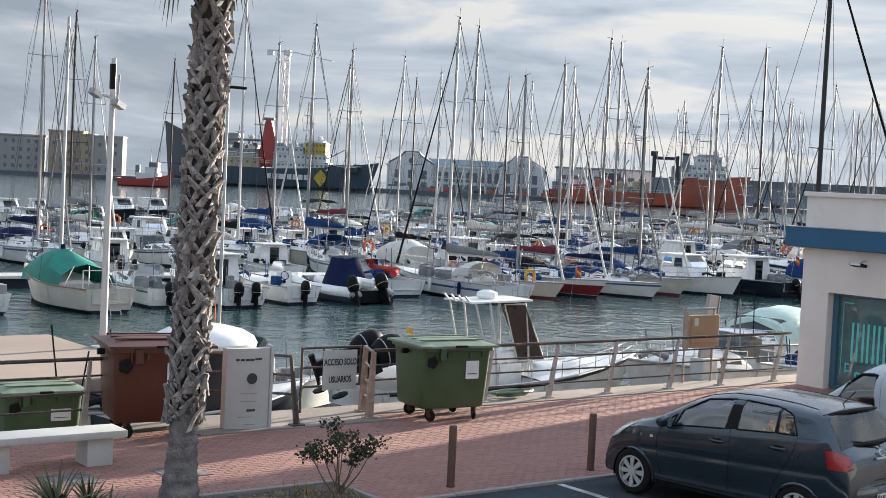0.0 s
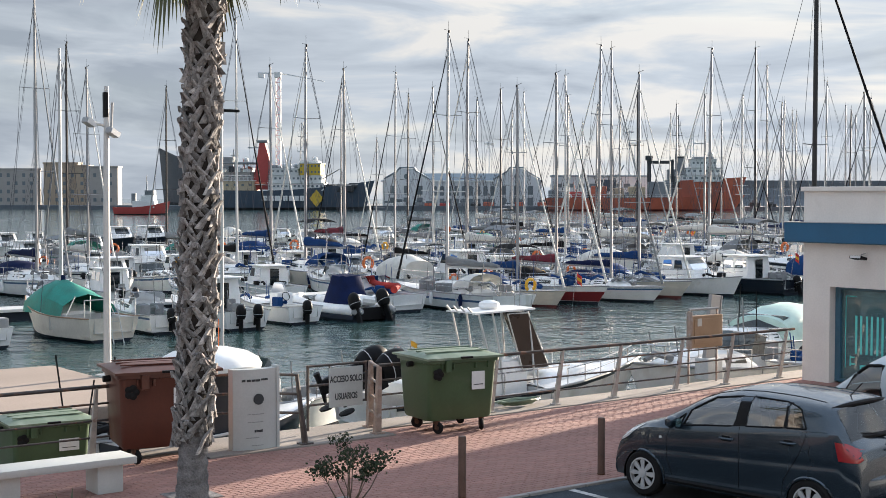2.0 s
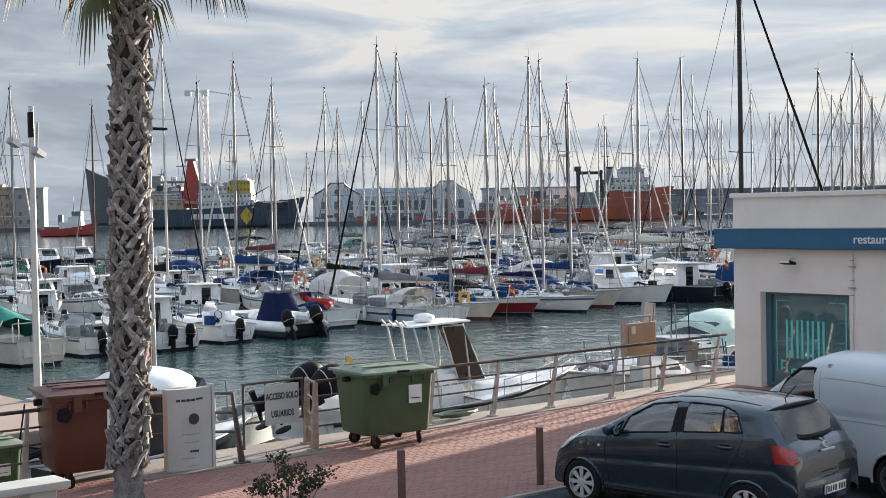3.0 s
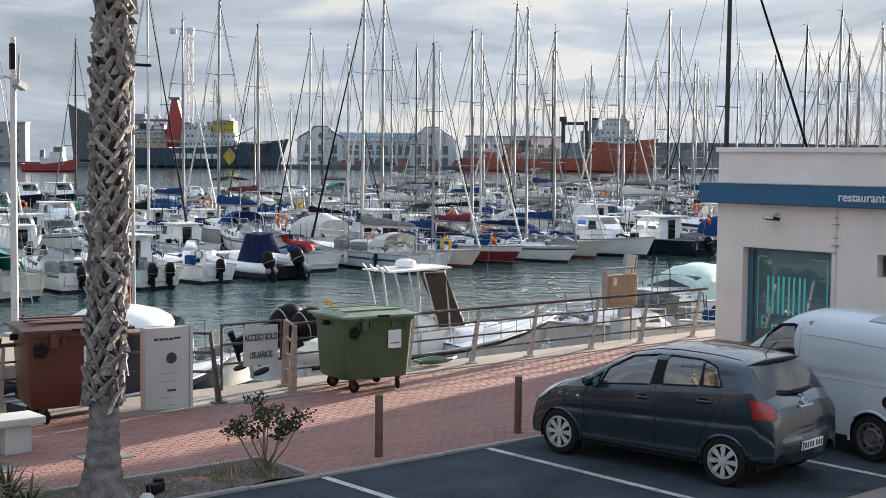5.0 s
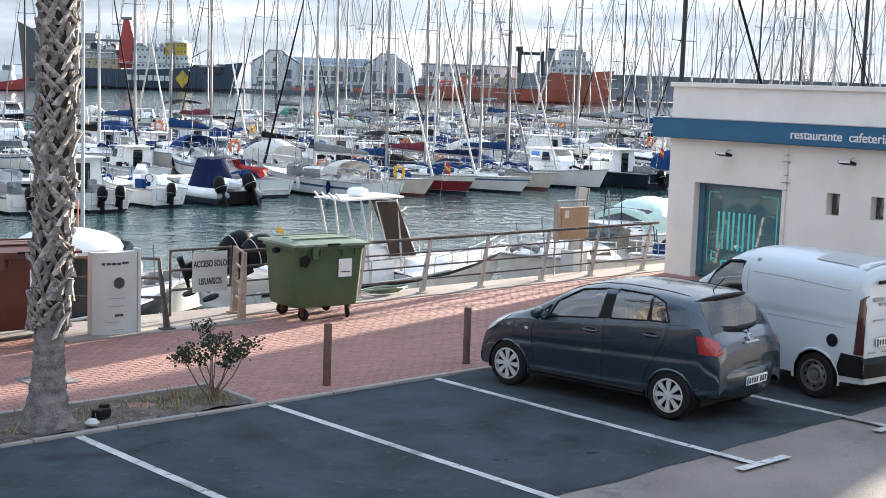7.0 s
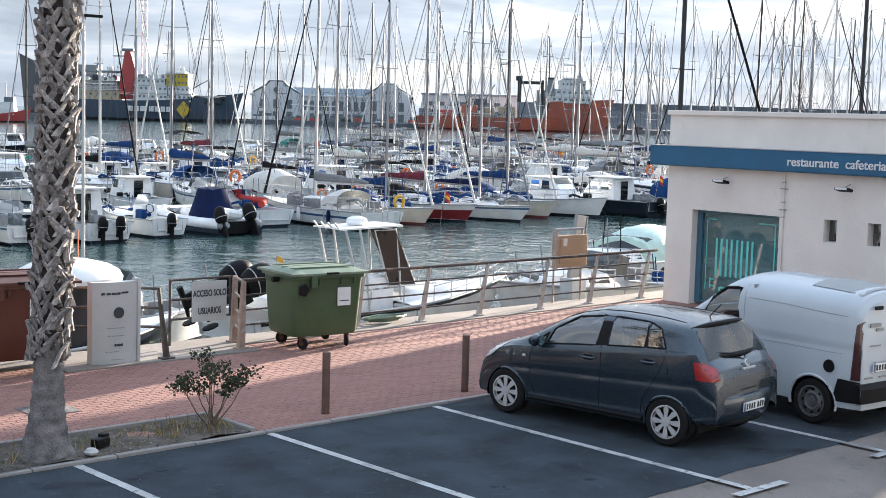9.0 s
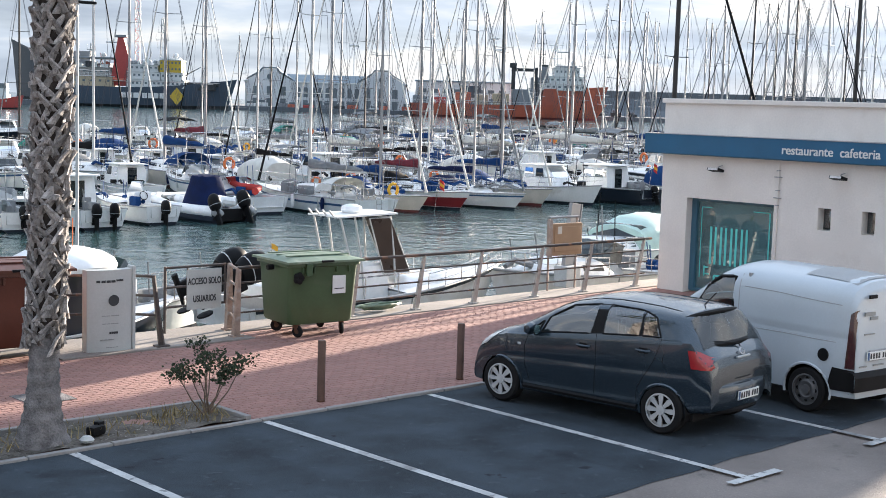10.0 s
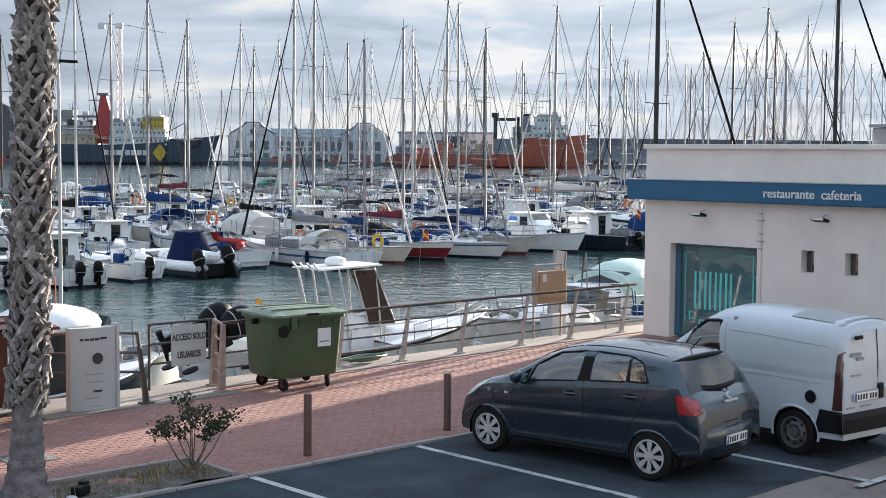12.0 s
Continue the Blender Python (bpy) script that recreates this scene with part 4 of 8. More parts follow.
def boat_hull(boat, P, hull="white", boot="boot", stripe=None, stripe_at=(0.78, 0.88), rub="greyplastic", cockpit=0.42, cuddy=True, deck="white"):
    bm = B()
    hull_band(bm, P, 0.14, 1.0, 4)
    rows = [[P(0, h, -1), P(0, h, -0.5), P(0, h, 0), P(0, h, 0.5), P(0, h, 1)] for h in (0.14, 0.5, 1.0)]
    grid(bm, rows)
    bmesh.ops.remove_doubles(bm, verts=bm.verts, dist=0.002)
    body = part("hull", bm, hull, boat, smooth=True)
    bm = B()
    hull_band(bm, P, -0.6, 0.14, 2, 0.001)
    grid(bm, [[P(0, h, k) for k in (-1, 0, 1)] for h in (-0.6, 0.14)])
    part("waterline_stripe", bm, boot, body)
    if stripe:
        bm = B()
        hull_band(bm, P, *stripe_at, 5, 0.012)
        part("stripe", bm, stripe, body)
    bm = B()
    for side in (-1, 1):
        tube(bm, [P(s, 1.0, side) + Vector((side * 0.01, 0, 0)) for s in S], 0.028, 6)
    part("rub_rail", bm, rub, body)
    # deck with an open cockpit
    bm = B()
    fore = [s for s in S if s >= cockpit]
    rows = []
    for s in ([cockpit] if cockpit not in S else []) + fore:
        a = P(s, 1.0, 1)
        rows.append([(a.x * k, a.y, a.z - 0.02 + 0.05 * (1 - k * k)) for k in (-1, -0.5, 0, 0.5, 1)])
    grid(bm, rows)
    part("deck", bm, deck, boat, smooth=True)
    bm = B()
    aft = [s for s in S if s < cockpit] + [cockpit]
    floor_z = P(0.2, 1, 1).z * 0.42
    for side in (-1, 1):
        rows = []
        for s in aft:
            a = P(s, 1.0, side)
            rows.append([(a.x, a.y, a.z - 0.02), (a.x - side * 0.22, a.y, a.z - 0.015), (a.x - side * 0.24, a.y, floor_z)])
        grid(bm, rows)
    a0, a1 = P(0, 1, 1), P(cockpit, 1, 1)
    grid(bm, [[(-a0.x + 0.24, a0.y, floor_z), (a0.x - 0.24, a0.y, floor_z)], [(-a1.x + 0.24, a1.y, floor_z), (a1.x - 0.24, a1.y, floor_z)]])
    grid(bm, [[(-a1.x, a1.y, floor_z), (a1.x, a1.y, floor_z)], [(-a1.x, a1.y, a1.z - 0.02), (a1.x, a1.y, a1.z - 0.02)]])
    part("cockpit", bm, "deck", boat)
    return body


def trunk_cabin(boat, P, s0, s1, h, w=0.62, material="white", name="cabin", windows=True, top_taper=0.8):
    """A low coachroof between two stations, with side windows."""
    bm = B()
    rows = []
    steps = np.linspace(s0, s1, 7)
    for i, s in enumerate(steps):
        a = P(s, 1.0, 1)
        hw = max(a.x * w, 0.08)
        k = min(1.0, (i + 0.35) / 1.0, (6 - i + 0.15) / 2.2)
        z0, z1 = a.z - 0.03, a.z - 0.03 + h * k
        rows.append([(-hw, a.y, z0), (-hw * (0.5 + top_taper / 2), a.y, z0 + (z1 - z0) * 0.55), (-hw * top_taper, a.y, z1 - 0.03), (-hw * top_taper * 0.5, a.y, z1 + 0.02), (0, a.y, z1 + 0.035),
                     (hw * top_taper * 0.5, a.y, z1 + 0.02), (hw * top_taper, a.y, z1 - 0.03), (hw * (0.5 + top_taper / 2), a.y, z0 + (z1 - z0) * 0.55), (hw, a.y, z0)])
    vs = grid(bm, rows)
    bm.faces.new(vs[0])
    bm.faces.new(vs[-1][::-1])
    cab = part(name, bm, material, boat, smooth=True)
    if windows:
        for side in (-1, 1):
            for j in (0, 1):
                bm = B()
                sa, sb = s0 + (s1 - s0) * (0.15 + 0.34 * j), s0 + (s1 - s0) * (0.42 + 0.30 * j)
                q = []
                for s, zz in ((sa, 0.35), (sb, 0.35), (sb, 0.72), (sa, 0.72)):
                    a = P(s, 1.0, 1)
                    hw = a.x * w * (1 - (1 - top_taper) * zz) + 0.012
                    q.append((side * hw, a.y, a.z - 0.03 + h * 0.95 * zz))
                f = [bm.verts.new(p) for p in q]
                bm.faces.new(f)
                geo = bmesh.ops.extrude_face_region(bm, geom=bm.faces[:])
                bmesh.ops.translate(bm, verts=[v for v in geo["geom"] if isinstance(v, bmesh.types.BMVert)], vec=(-side * 0.03, 0, 0))
                part("window", bm, "pane", cab)
    return cab


def rails(boat, P, s0, s1, h=0.55, material="steel", n=5):
    bm = B()
    pts = []
    for side in (-1, 1):
        run = [P(s, 1.0, side) + Vector((-side * 0.05, 0, h)) for s in np.linspace(s0, s1, n)]
        pts.append(run)
        for p in run[:-1]:
            tube(bm, [p, p - Vector((0, 0, h))], 0.012, 5)
    loop = pts[0] + pts[1][::-1]
    tube(bm, loop, 0.014, 5)
    tube(bm, [p - Vector((0, 0, h * 0.5)) for p in loop], 0.008, 5)
    part("guard_rail", bm, material, boat)


def outboard(boat, x, y, z, tilt=0.0, size=1.0, cowl="engine"):
    e = part("outboard", lathe(B(), [(0.02, -0.02), (0.15, 0.0), (0.195, 0.10), (0.215, 0.24), (0.205, 0.36), (0.165, 0.47), (0.09, 0.535), (0.0, 0.55)], 16), cowl, boat, "black outboard engine", smooth=True,
             m=pose(x, y, z, tilt, 0, 0) @ Matrix.Diagonal((0.82 * size, 1.15 * size, size, 1)))
    part("leg", box(B(), 0, 0.0, -0.38, 0.09, 0.2, 0.76, 0.02), "dark", e)
    part("foot", tube(B(), [(0, -0.22, -0.74), (0, 0.0, -0.72), (0, 0.2, -0.74)], 0.055, 8, r_end=0.03), "dark", e)
    part("propeller", lathe(B(), [(0.0, -0.30), (0.13, -0.285), (0.13, -0.265), (0.0, -0.25)], 9, axis="z"), "dark", e, m=pose(0, 0, -0.74, 90, 0, 0))
    part("band", lathe(B(), [(0.2, 0.15), (0.207, 0.15), (0.207, 0.165), (0.2, 0.165)], 14), "silver", e)
    part("bracket", box(B(), 0, 0.16, -0.12, 0.22, 0.10, 0.30, 0.015), "dark", e)


def sailboat(label, m, L=9.0, mast_h=12.5, hull="white", stripe=None, stripe_at=(0.78, 0.88), cover="navy", hood="navy", genoa="sail", mast="alu", boot="boot", group="moored sailing boats", deck_tent=None):
    """A sailing yacht with its rig; the bow points along y, the waterline is at z = 0."""
    boat = thing("sailboat", label, "sailboat", m, group=group)
    beam, free = L * 0.325, 0.46 + L * 0.036
    P = hull_form(L, beam, free, rake=0.10, sheer=0.22)
    boat_hull(boat, P, hull, boot, stripe, stripe_at, cockpit=0.30)
    trunk_cabin(boat, P, 0.30, 0.74, 0.42)
    rails(boat, P, 0.0, 1.0, 0.6, n=7)
    my, dz = P(0.58, 1, 1).y, P(0.58, 1, 1).z
    bm = B()
    tube(bm, [(0, my, dz + 0.2), (0, my - 0.03, mast_h * 0.5), (0, my - 0.08, mast_h)], 0.085, 8, r_end=0.06)
    spar = part("mast", bm, mast, boat, smooth=True)
    for f, w in ((0.42, 0.95), (0.70, 0.75)):
        part("spreader", tube(B(), [(-w, my - 0.15, mast_h * f + 0.03), (0, my, mast_h * f), (w, my - 0.15, mast_h * f + 0.03)], 0.02, 5), mast, spar)
    bm = B()
    tube(bm, [(0, my - 0.1, mast_h), (0, my - 0.1, mast_h + 0.55)], 0.008, 4)
    tube(bm, [(0, my - 0.1, mast_h + 0.12), (0, my + 0.25, mast_h + 0.2)], 0.012, 4)
    lathe(bm, [(0.0, 0.0), (0.05, 0.02), (0.05, 0.12), (0.0, 0.14)], 8, centre=(0.04, my - 0.08, mast_h))
    part("masthead_gear", bm, "dark", spar)
    by = P(0.10, 1, 1).y
    bz = dz + 1.05
    bm = B()
    tube(bm, [(0, my - 0.1, bz), (0, by, bz + 0.05)], 0.055, 6)
    part("boom", bm, mast, boat)
    bm = B()
    rows = []
    for i, t in enumerate(np.linspace(0, 1, 9)):
        y = my - 0.05 + (by + 0.35 - my) * t
        hh = 0.36 * (1 - 0.62 * t) + 0.03 * math.sin(i * 2.1)
        rows.append([(0.14 * (1 - 0.4 * t) * math.cos(a), y, bz + 0.10 + hh * 0.45 + hh * 0.62 * math.sin(a)) for a in np.linspace(0, 2 * math.pi, 9)[:-1]])
    vs = grid(bm, rows, close=True)
    bm.faces.new(vs[0])
    bm.faces.new(vs[-1][::-1])
    part("sail_cover", bm, cover, boat, smooth=True)
    bow, aft = P(1.0, 1, 0), P(0.0, 1, 0)
    bm = B()
    tube(bm, [(0, aft.y + 0.1, aft.z), (0, my - 0.1, mast_h)], 0.011, 4)
    for side in (-1, 1):
        chain = P(0.55, 1, side)
        tube(bm, [chain, (side * 0.95, my - 0.15, mast_h * 0.42), (side * 0.75, my - 0.15, mast_h * 0.70), (0, my - 0.05, mast_h * 0.97)], 0.009, 4)
        tube(bm, [P(0.50, 1, side), (0, my, mast_h * 0.42)], 0.008, 4)
    part("rigging", bm, "rope", boat)
    bm = B()
    top = Vector((0, my - 0.03, mast_h * 0.93))
    foot = bow + Vector((0, -0.15, 0.15))
    tube(bm, [foot, foot + (top - foot) * 0.06, foot + (top - foot) * 0.5, top], 0.075 if genoa != "rope" else 0.012, 7, r_end=0.02)
    part("furled_genoa" if genoa != "rope" else "forestay", bm, genoa, boat, smooth=True)
    # spray hood over the companionway
    bm = B()
    rows = []
    hy, hz, hw = P(0.30, 1, 1).y, P(0.30, 1, 1).z, P(0.30, 1, 1).x * 0.72
    for y, k in ((0.75, 0.30), (0.55, 0.72), (0.15, 1.0), (-0.45, 0.98)):
        rows.append([(hw * math.cos(a), hy + y, hz + 0.25 + 0.62 * k * max(math.sin(a), 0) ** 0.6) for a in np.linspace(0, math.pi, 9)])
    grid(bm, rows)
    part("spray_hood", bm, hood, boat, smooth=True)
    bm = B()
    lathe(bm, [(0.30, -0.012), (0.33, -0.012), (0.33, 0.012), (0.30, 0.012)], 16, cap=False)
    part("steering_wheel", bm, "steel", boat, m=pose(0, P(0.12, 1, 1).y, hz + 0.2, 75, 0, 0))
    bm = B()
    for x in (-0.14, 0.14):
        tube(bm, [(x, aft.y - 0.12, aft.z + 0.5), (x, aft.y - 0.14, -0.05)], 0.014, 5)
    for k in range(4):
        tube(bm, [(-0.14, aft.y - 0.13, 0.1 + 0.25 * k), (0.14, aft.y - 0.13, 0.1 + 0.25 * k)], 0.012, 5)
    part("ladder", bm, "steel", boat)
    # halyards, lazy jacks, fender lines and what lies about on deck
    gr = random.Random(int(L * 10) + int(mast_h * 10))
    bm = B()
    for k in range(4):
        dx, dy = gr.uniform(-0.25, 0.25), gr.uniform(-0.3, 0.3)
        tube(bm, [(dx, my + dy, dz + 0.35), (dx * 0.2, my - 0.05, mast_h * gr.uniform(0.7, 0.98))], 0.008, 4)
    for side in (-1, 1):
        for f in (0.35, 0.7):
            tube(bm, [(side * 0.1, my + (by - my) * f, bz), (0, my, mast_h * 0.52)], 0.006, 4)
    tube(bm, [(0, by, bz), (0, my - 0.08, mast_h)], 0.007, 4)
    part("running_rigging", bm, "rope", boat)["kind"] = "stuff"
    bm = B()
    for k in range(16):
        t_ = gr.uniform(0.04, 0.92)
        q_ = P(t_, 1, 1)
        x_ = gr.uniform(-0.8, 0.8) * q_.x
        kind_ = gr.randrange(4)
        if kind_ == 0:
            box(bm, x_, q_.y, q_.z + 0.22, gr.uniform(0.2, 0.5), gr.uniform(0.3, 0.8), gr.uniform(0.2, 0.45), 0.05)
        elif kind_ == 1:
            tube(bm, [(x_, q_.y, q_.z), (x_ + gr.uniform(-0.1, 0.1), q_.y + gr.uniform(-0.15, 0.15), q_.z + gr.uniform(0.6, 1.5))], 0.02, 5)
        elif kind_ == 2:
            lathe(bm, [(0.0, 0.0), (0.16, 0.02), (0.19, 0.14), (0.14, 0.25), (0.0, 0.27)], 9, centre=(x_, q_.y, q_.z + 0.05))
        else:
            tube(bm, [(x_, q_.y - 0.6, q_.z + 0.3), (x_ + 0.15, q_.y, q_.z + 0.48), (x_, q_.y + 0.6, q_.z + 0.34)], 0.09, 7, r_end=0.05)
    part("deck_gear", bm, ("greycloth", "dark", "bluecloth", "sail")[int(L * 10) % 4], boat, smooth=True)["kind"] = "stuff"
    # cockpit awning on two hoops
    if hood in ("blackcloth", "greycloth"):
        bm = B()
        w_ = P(0.15, 1, 1).x * 0.8
        grid(bm, [[(w_ * c_, aft.y + 0.5 + 1.5 * t_, aft.z + 1.72 + 0.22 * (1 - c_ * c_) + 0.05 * math.sin(3.1 * t_)) for c_ in np.linspace(-1, 1, 7)] for t_ in (0, 0.5, 1)])
        aw_ = part("awning", bm, hood, boat, smooth=True)
        bm = B()
        for y_ in (0.5, 2.0):
            tube(bm, [(-w_, aft.y + 1.2, aft.z), (-w_, aft.y + y_, aft.z + 1.7), (w_, aft.y + y_, aft.z + 1.7), (w_, aft.y + 1.2, aft.z)], 0.016, 5)
        part("awning_hoop", bm, "steel", aw_)
    # life-saving horseshoe, stern arch, winches and a deck hatch
    bm = B()
    tube(bm, [(0.26 * math.cos(a_), 0.0, 0.26 * math.sin(a_)) for a_ in np.linspace(-0.9, math.pi + 0.9, 11)], 0.07, 7)
    part("horseshoe_buoy", bm, "flagyellow" if L > 8.7 else "orange", boat, m=pose(P(0.03, 1, 1).x * 0.75, aft.y + 0.05, aft.z + 0.42))
    bm = B()
    aw = P(0.1, 1, 1).x * 0.85
    tube(bm, [(-aw, by + 0.2, aft.z), (-aw, by, aft.z + 1.55), (-aw * 0.7, by, aft.z + 1.8), (aw * 0.7, by, aft.z + 1.8), (aw, by, aft.z + 1.55), (aw, by + 0.2, aft.z)], 0.018, 5)
    part("stern_arch", bm, "steel", boat)
    for side in (-1, 1):
        bm = B()
        lathe(bm, [(0.07, 0.0), (0.05, 0.06), (0.06, 0.13), (0.0, 0.14)], 8, centre=(side * P(0.2, 1, 1).x * 0.9, P(0.2, 1, 1).y, P(0.2, 1, 1).z))
        part("winch", bm, "steel", boat)
    bm = B()
    box(bm, 0, P(0.66, 1, 1).y, dz + 0.36, 0.5, 0.5, 0.06, 0.02)
    part("deck_hatch", bm, "pane", boat)
    for side in (-1, 1):
        for s in (0.25, 0.5):
            a = P(s, 0.75, side)
            bm = B()
            lathe(bm, [(0.0, -0.3), (0.07, -0.27), (0.09, -0.1), (0.09, 0.15), (0.06, 0.27), (0.0, 0.3)], 8, centre=(a.x + side * 0.1, a.y, a.z - 0.1))
            part("fender", bm, "navy" if s < 0.3 else "white", boat, smooth=True)
    return boat


def motorboat(label, m, L=5.8, hull="white", stripe=None, boot="boot", kind="cuddy", engines=1, canopy=None, cover_h=1.0, group="moored motor boats", category="motorboat", cowl="engine"):
    """A small motor boat: cuddy, open, or cabin; the bow points along y."""
    boat = thing("motorboat", label, category, m, group=group)
    beam, free = L * 0.36, 0.48 + L * 0.045
    P = hull_form(L, beam, free, rake=0.09, flare=0.55, stern=0.92, sheer=0.35)
    boat_hull(boat, P, hull, boot, stripe, cockpit=0.5)
    z = P(0.5, 1, 1).z
    y5 = P(0.5, 1, 1).y
    if kind == "cuddy":
        trunk_cabin(boat, P, 0.46, 0.86, 0.34, w=0.7)
        w = P(0.46, 1, 1).x * 0.72
        bm = B()
        rows = [[(-w, y5 - 0.35, z + 0.25), (-w * 0.95, y5 + 0.05, z + 0.28), (0, y5 + 0.22, z + 0.3), (w * 0.95, y5 + 0.05, z + 0.28), (w, y5 - 0.35, z + 0.25)],
                [(-w * 0.92, y5 - 0.5, z + 0.62), (-w * 0.85, y5 - 0.22, z + 0.70), (0, y5 - 0.1, z + 0.72), (w * 0.85, y5 - 0.22, z + 0.70), (w * 0.92, y5 - 0.5, z + 0.62)]]
        grid(bm, rows)
        ws = part("windscreen", bm, "pane", boat)
        bm = B()
        tube(bm, rows[1], 0.014, 5)
        part("windscreen_frame", bm, "steel", ws)
        rails(boat, P, 0.55, 1.0, 0.4, n=5)
    elif kind == "open":
        bm = B()
        box(bm, 0, y5 - L * 0.12, z * 0.42 + 0.45, 0.75, 0.6, 0.9, 0.06)
        con = part("console", bm, "white", boat, smooth=True)
        bm = B()
        grid(bm, [[(-0.36, y5 - L * 0.12 + 0.25, z * 0.42 + 0.9), (0.36, y5 - L * 0.12 + 0.25, z * 0.42 + 0.9)], [(-0.3, y5 - L * 0.12 + 0.05, z * 0.42 + 1.3), (0.3, y5 - L * 0.12 + 0.05, z * 0.42 + 1.3)]])
        part("windscreen", bm, "pane", con)
        bm = B()
        lathe(bm, [(0.16, -0.01), (0.185, -0.01), (0.185, 0.01), (0.16, 0.01)], 14, cap=False)
        part("steering_wheel", bm, "dark", con, m=pose(0, y5 - L * 0.12 - 0.34, z * 0.42 + 0.75, 70, 0, 0))
        rails(boat, P, 0.6, 1.0, 0.35, n=4)
        for yy in (-0.9, -1.5):
            bm = B()
            box(bm, 0, y5 + yy, z * 0.42 + 0.22, 0.9, 0.4, 0.42, 0.05)
            part("seat", bm, "cream", boat)
    else:
        w = P(0.45, 1, 1).x * 0.78
        bm = B()
        rows = []
        for zz, f, y0, y1 in ((z - 0.05, 1.0, -0.15 * L, 0.17 * L), (z + 0.45, 0.97, -0.15 * L, 0.145 * L), (z + 1.05, 0.90, -0.14 * L, 0.06 * L), (z + 1.12, 0.86, -0.13 * L, 0.05 * L)):
            rows.append([(-w * f, y5 + y0, zz), (w * f, y5 + y0, zz), (w * f, y5 + y1 * 0.75, zz), (w * f * 0.72, y5 + y1, zz), (-w * f * 0.72, y5 + y1, zz), (-w * f, y5 + y1 * 0.75, zz)])
        vs = grid(bm, rows, close=True)
        bm.faces.new(vs[-1])
        cab = part("wheelhouse", bm, "white", boat)
        bm = B()
        box(bm, 0, y5 - 0.045 * L, z + 1.15, w * 2.0, L * 0.30, 0.06, 0.025)
        part("roof", bm, "white", cab)
        for side in (-1, 1):
            for y0, y1 in ((-0.13, -0.03), (-0.015, 0.075)):
                bm = B()
                vs = [bm.verts.new(p) for p in ((side * (w * 0.972 + 0.008), y5 + y0 * L, z + 0.5), (side * (w * 0.972 + 0.008), y5 + y1 * L, z + 0.5), (side * (w * 0.915 + 0.008), y5 + (y1 - 0.02) * L, z + 0.98), (side * (w * 0.915 + 0.008), y5 + y0 * L, z + 0.98))]
                bm.faces.new(vs)
                part("window", bm, "pane", cab)
        bm = B()
        vs = [bm.verts.new(p) for p in ((-w * 0.66, y5 + 0.142 * L, z + 0.5), (w * 0.66, y5 + 0.142 * L, z + 0.5), (w * 0.60, y5 + 0.073 * L, z + 0.99), (-w * 0.60, y5 + 0.073 * L, z + 0.99))]
        bm.faces.new(vs)
        part("windscreen", bm, "pane", cab)
        bm = B()
        box(bm, 0, y5 - 0.152 * L, z + 0.45, 0.6, 0.02, 1.0)
        part("door", bm, "pane", cab)
        rails(boat, P, 0.55, 1.0, 0.5, n=5)
        bm = B()
        tube(bm, [(0.2, y5, z + 1.15), (0.2, y5 - 0.1, z + 2.3)], 0.012, 5)
        part("aerial", bm, "steel", boat)
    if canopy:
        bm = B()
        w = P(0.3, 1, 1).x * 0.9
        rows = []
        for t in np.linspace(0, 1, 6):
            y = P(0.02, 1, 1).y + t * L * 0.46
            hgt = cover_h * (0.75 + 0.55 * math.sin(math.pi * (0.18 + 0.72 * t)))
            rows.append([(w * math.cos(a), y, z - 0.05 + hgt * max(math.sin(a), 0) ** 0.5 * (1 + 0.03 * math.sin(9 * t + 3 * a))) for a in np.linspace(0, math.pi, 11)])
        vs = grid(bm, rows)
        bm.faces.new(vs[0])
        bm.faces.new(vs[-1][::-1])
        part("canopy", bm, canopy, boat, smooth=True)
    gr = random.Random(int(L * 10) * 3 + len(label))
    bm = B()
    for k in range(12):
        q_ = P(gr.uniform(0.03, 0.9), 1, 1)
        x_ = gr.uniform(-0.85, 0.85) * q_.x
        if k % 3 == 0:
            tube(bm, [(x_, q_.y, q_.z - 0.1), (x_ + gr.uniform(-0.1, 0.1), q_.y + gr.uniform(-0.2, 0.2), q_.z + gr.uniform(0.5, 1.7))], 0.016, 5)
        elif k % 3 == 1:
            box(bm, x_, q_.y, q_.z + 0.1, gr.uniform(0.2, 0.45), gr.uniform(0.25, 0.6), gr.uniform(0.2, 0.5), 0.05)
        else:
            tube(bm, [(x_, q_.y - 0.4, q_.z + 0.1), (x_ + 0.12, q_.y, q_.z + 0.22), (x_, q_.y + 0.4, q_.z + 0.12)], 0.08, 7, r_end=0.05)
    part("deck_gear", bm, ("dark", "greycloth", "bluecloth", "greyplastic")[(int(L * 10) + engines) % 4], boat, smooth=True)["kind"] = "stuff"
    a = P(0, 1, 1)
    for k in range(engines):
        outboard(boat, (k - (engines - 1) / 2) * (0.75 if engines < 3 else 0.6) , a.y - 0.12, a.z * 0.62, tilt=-18 if (L * 10) % 2 < 1 else 0)
    return boat

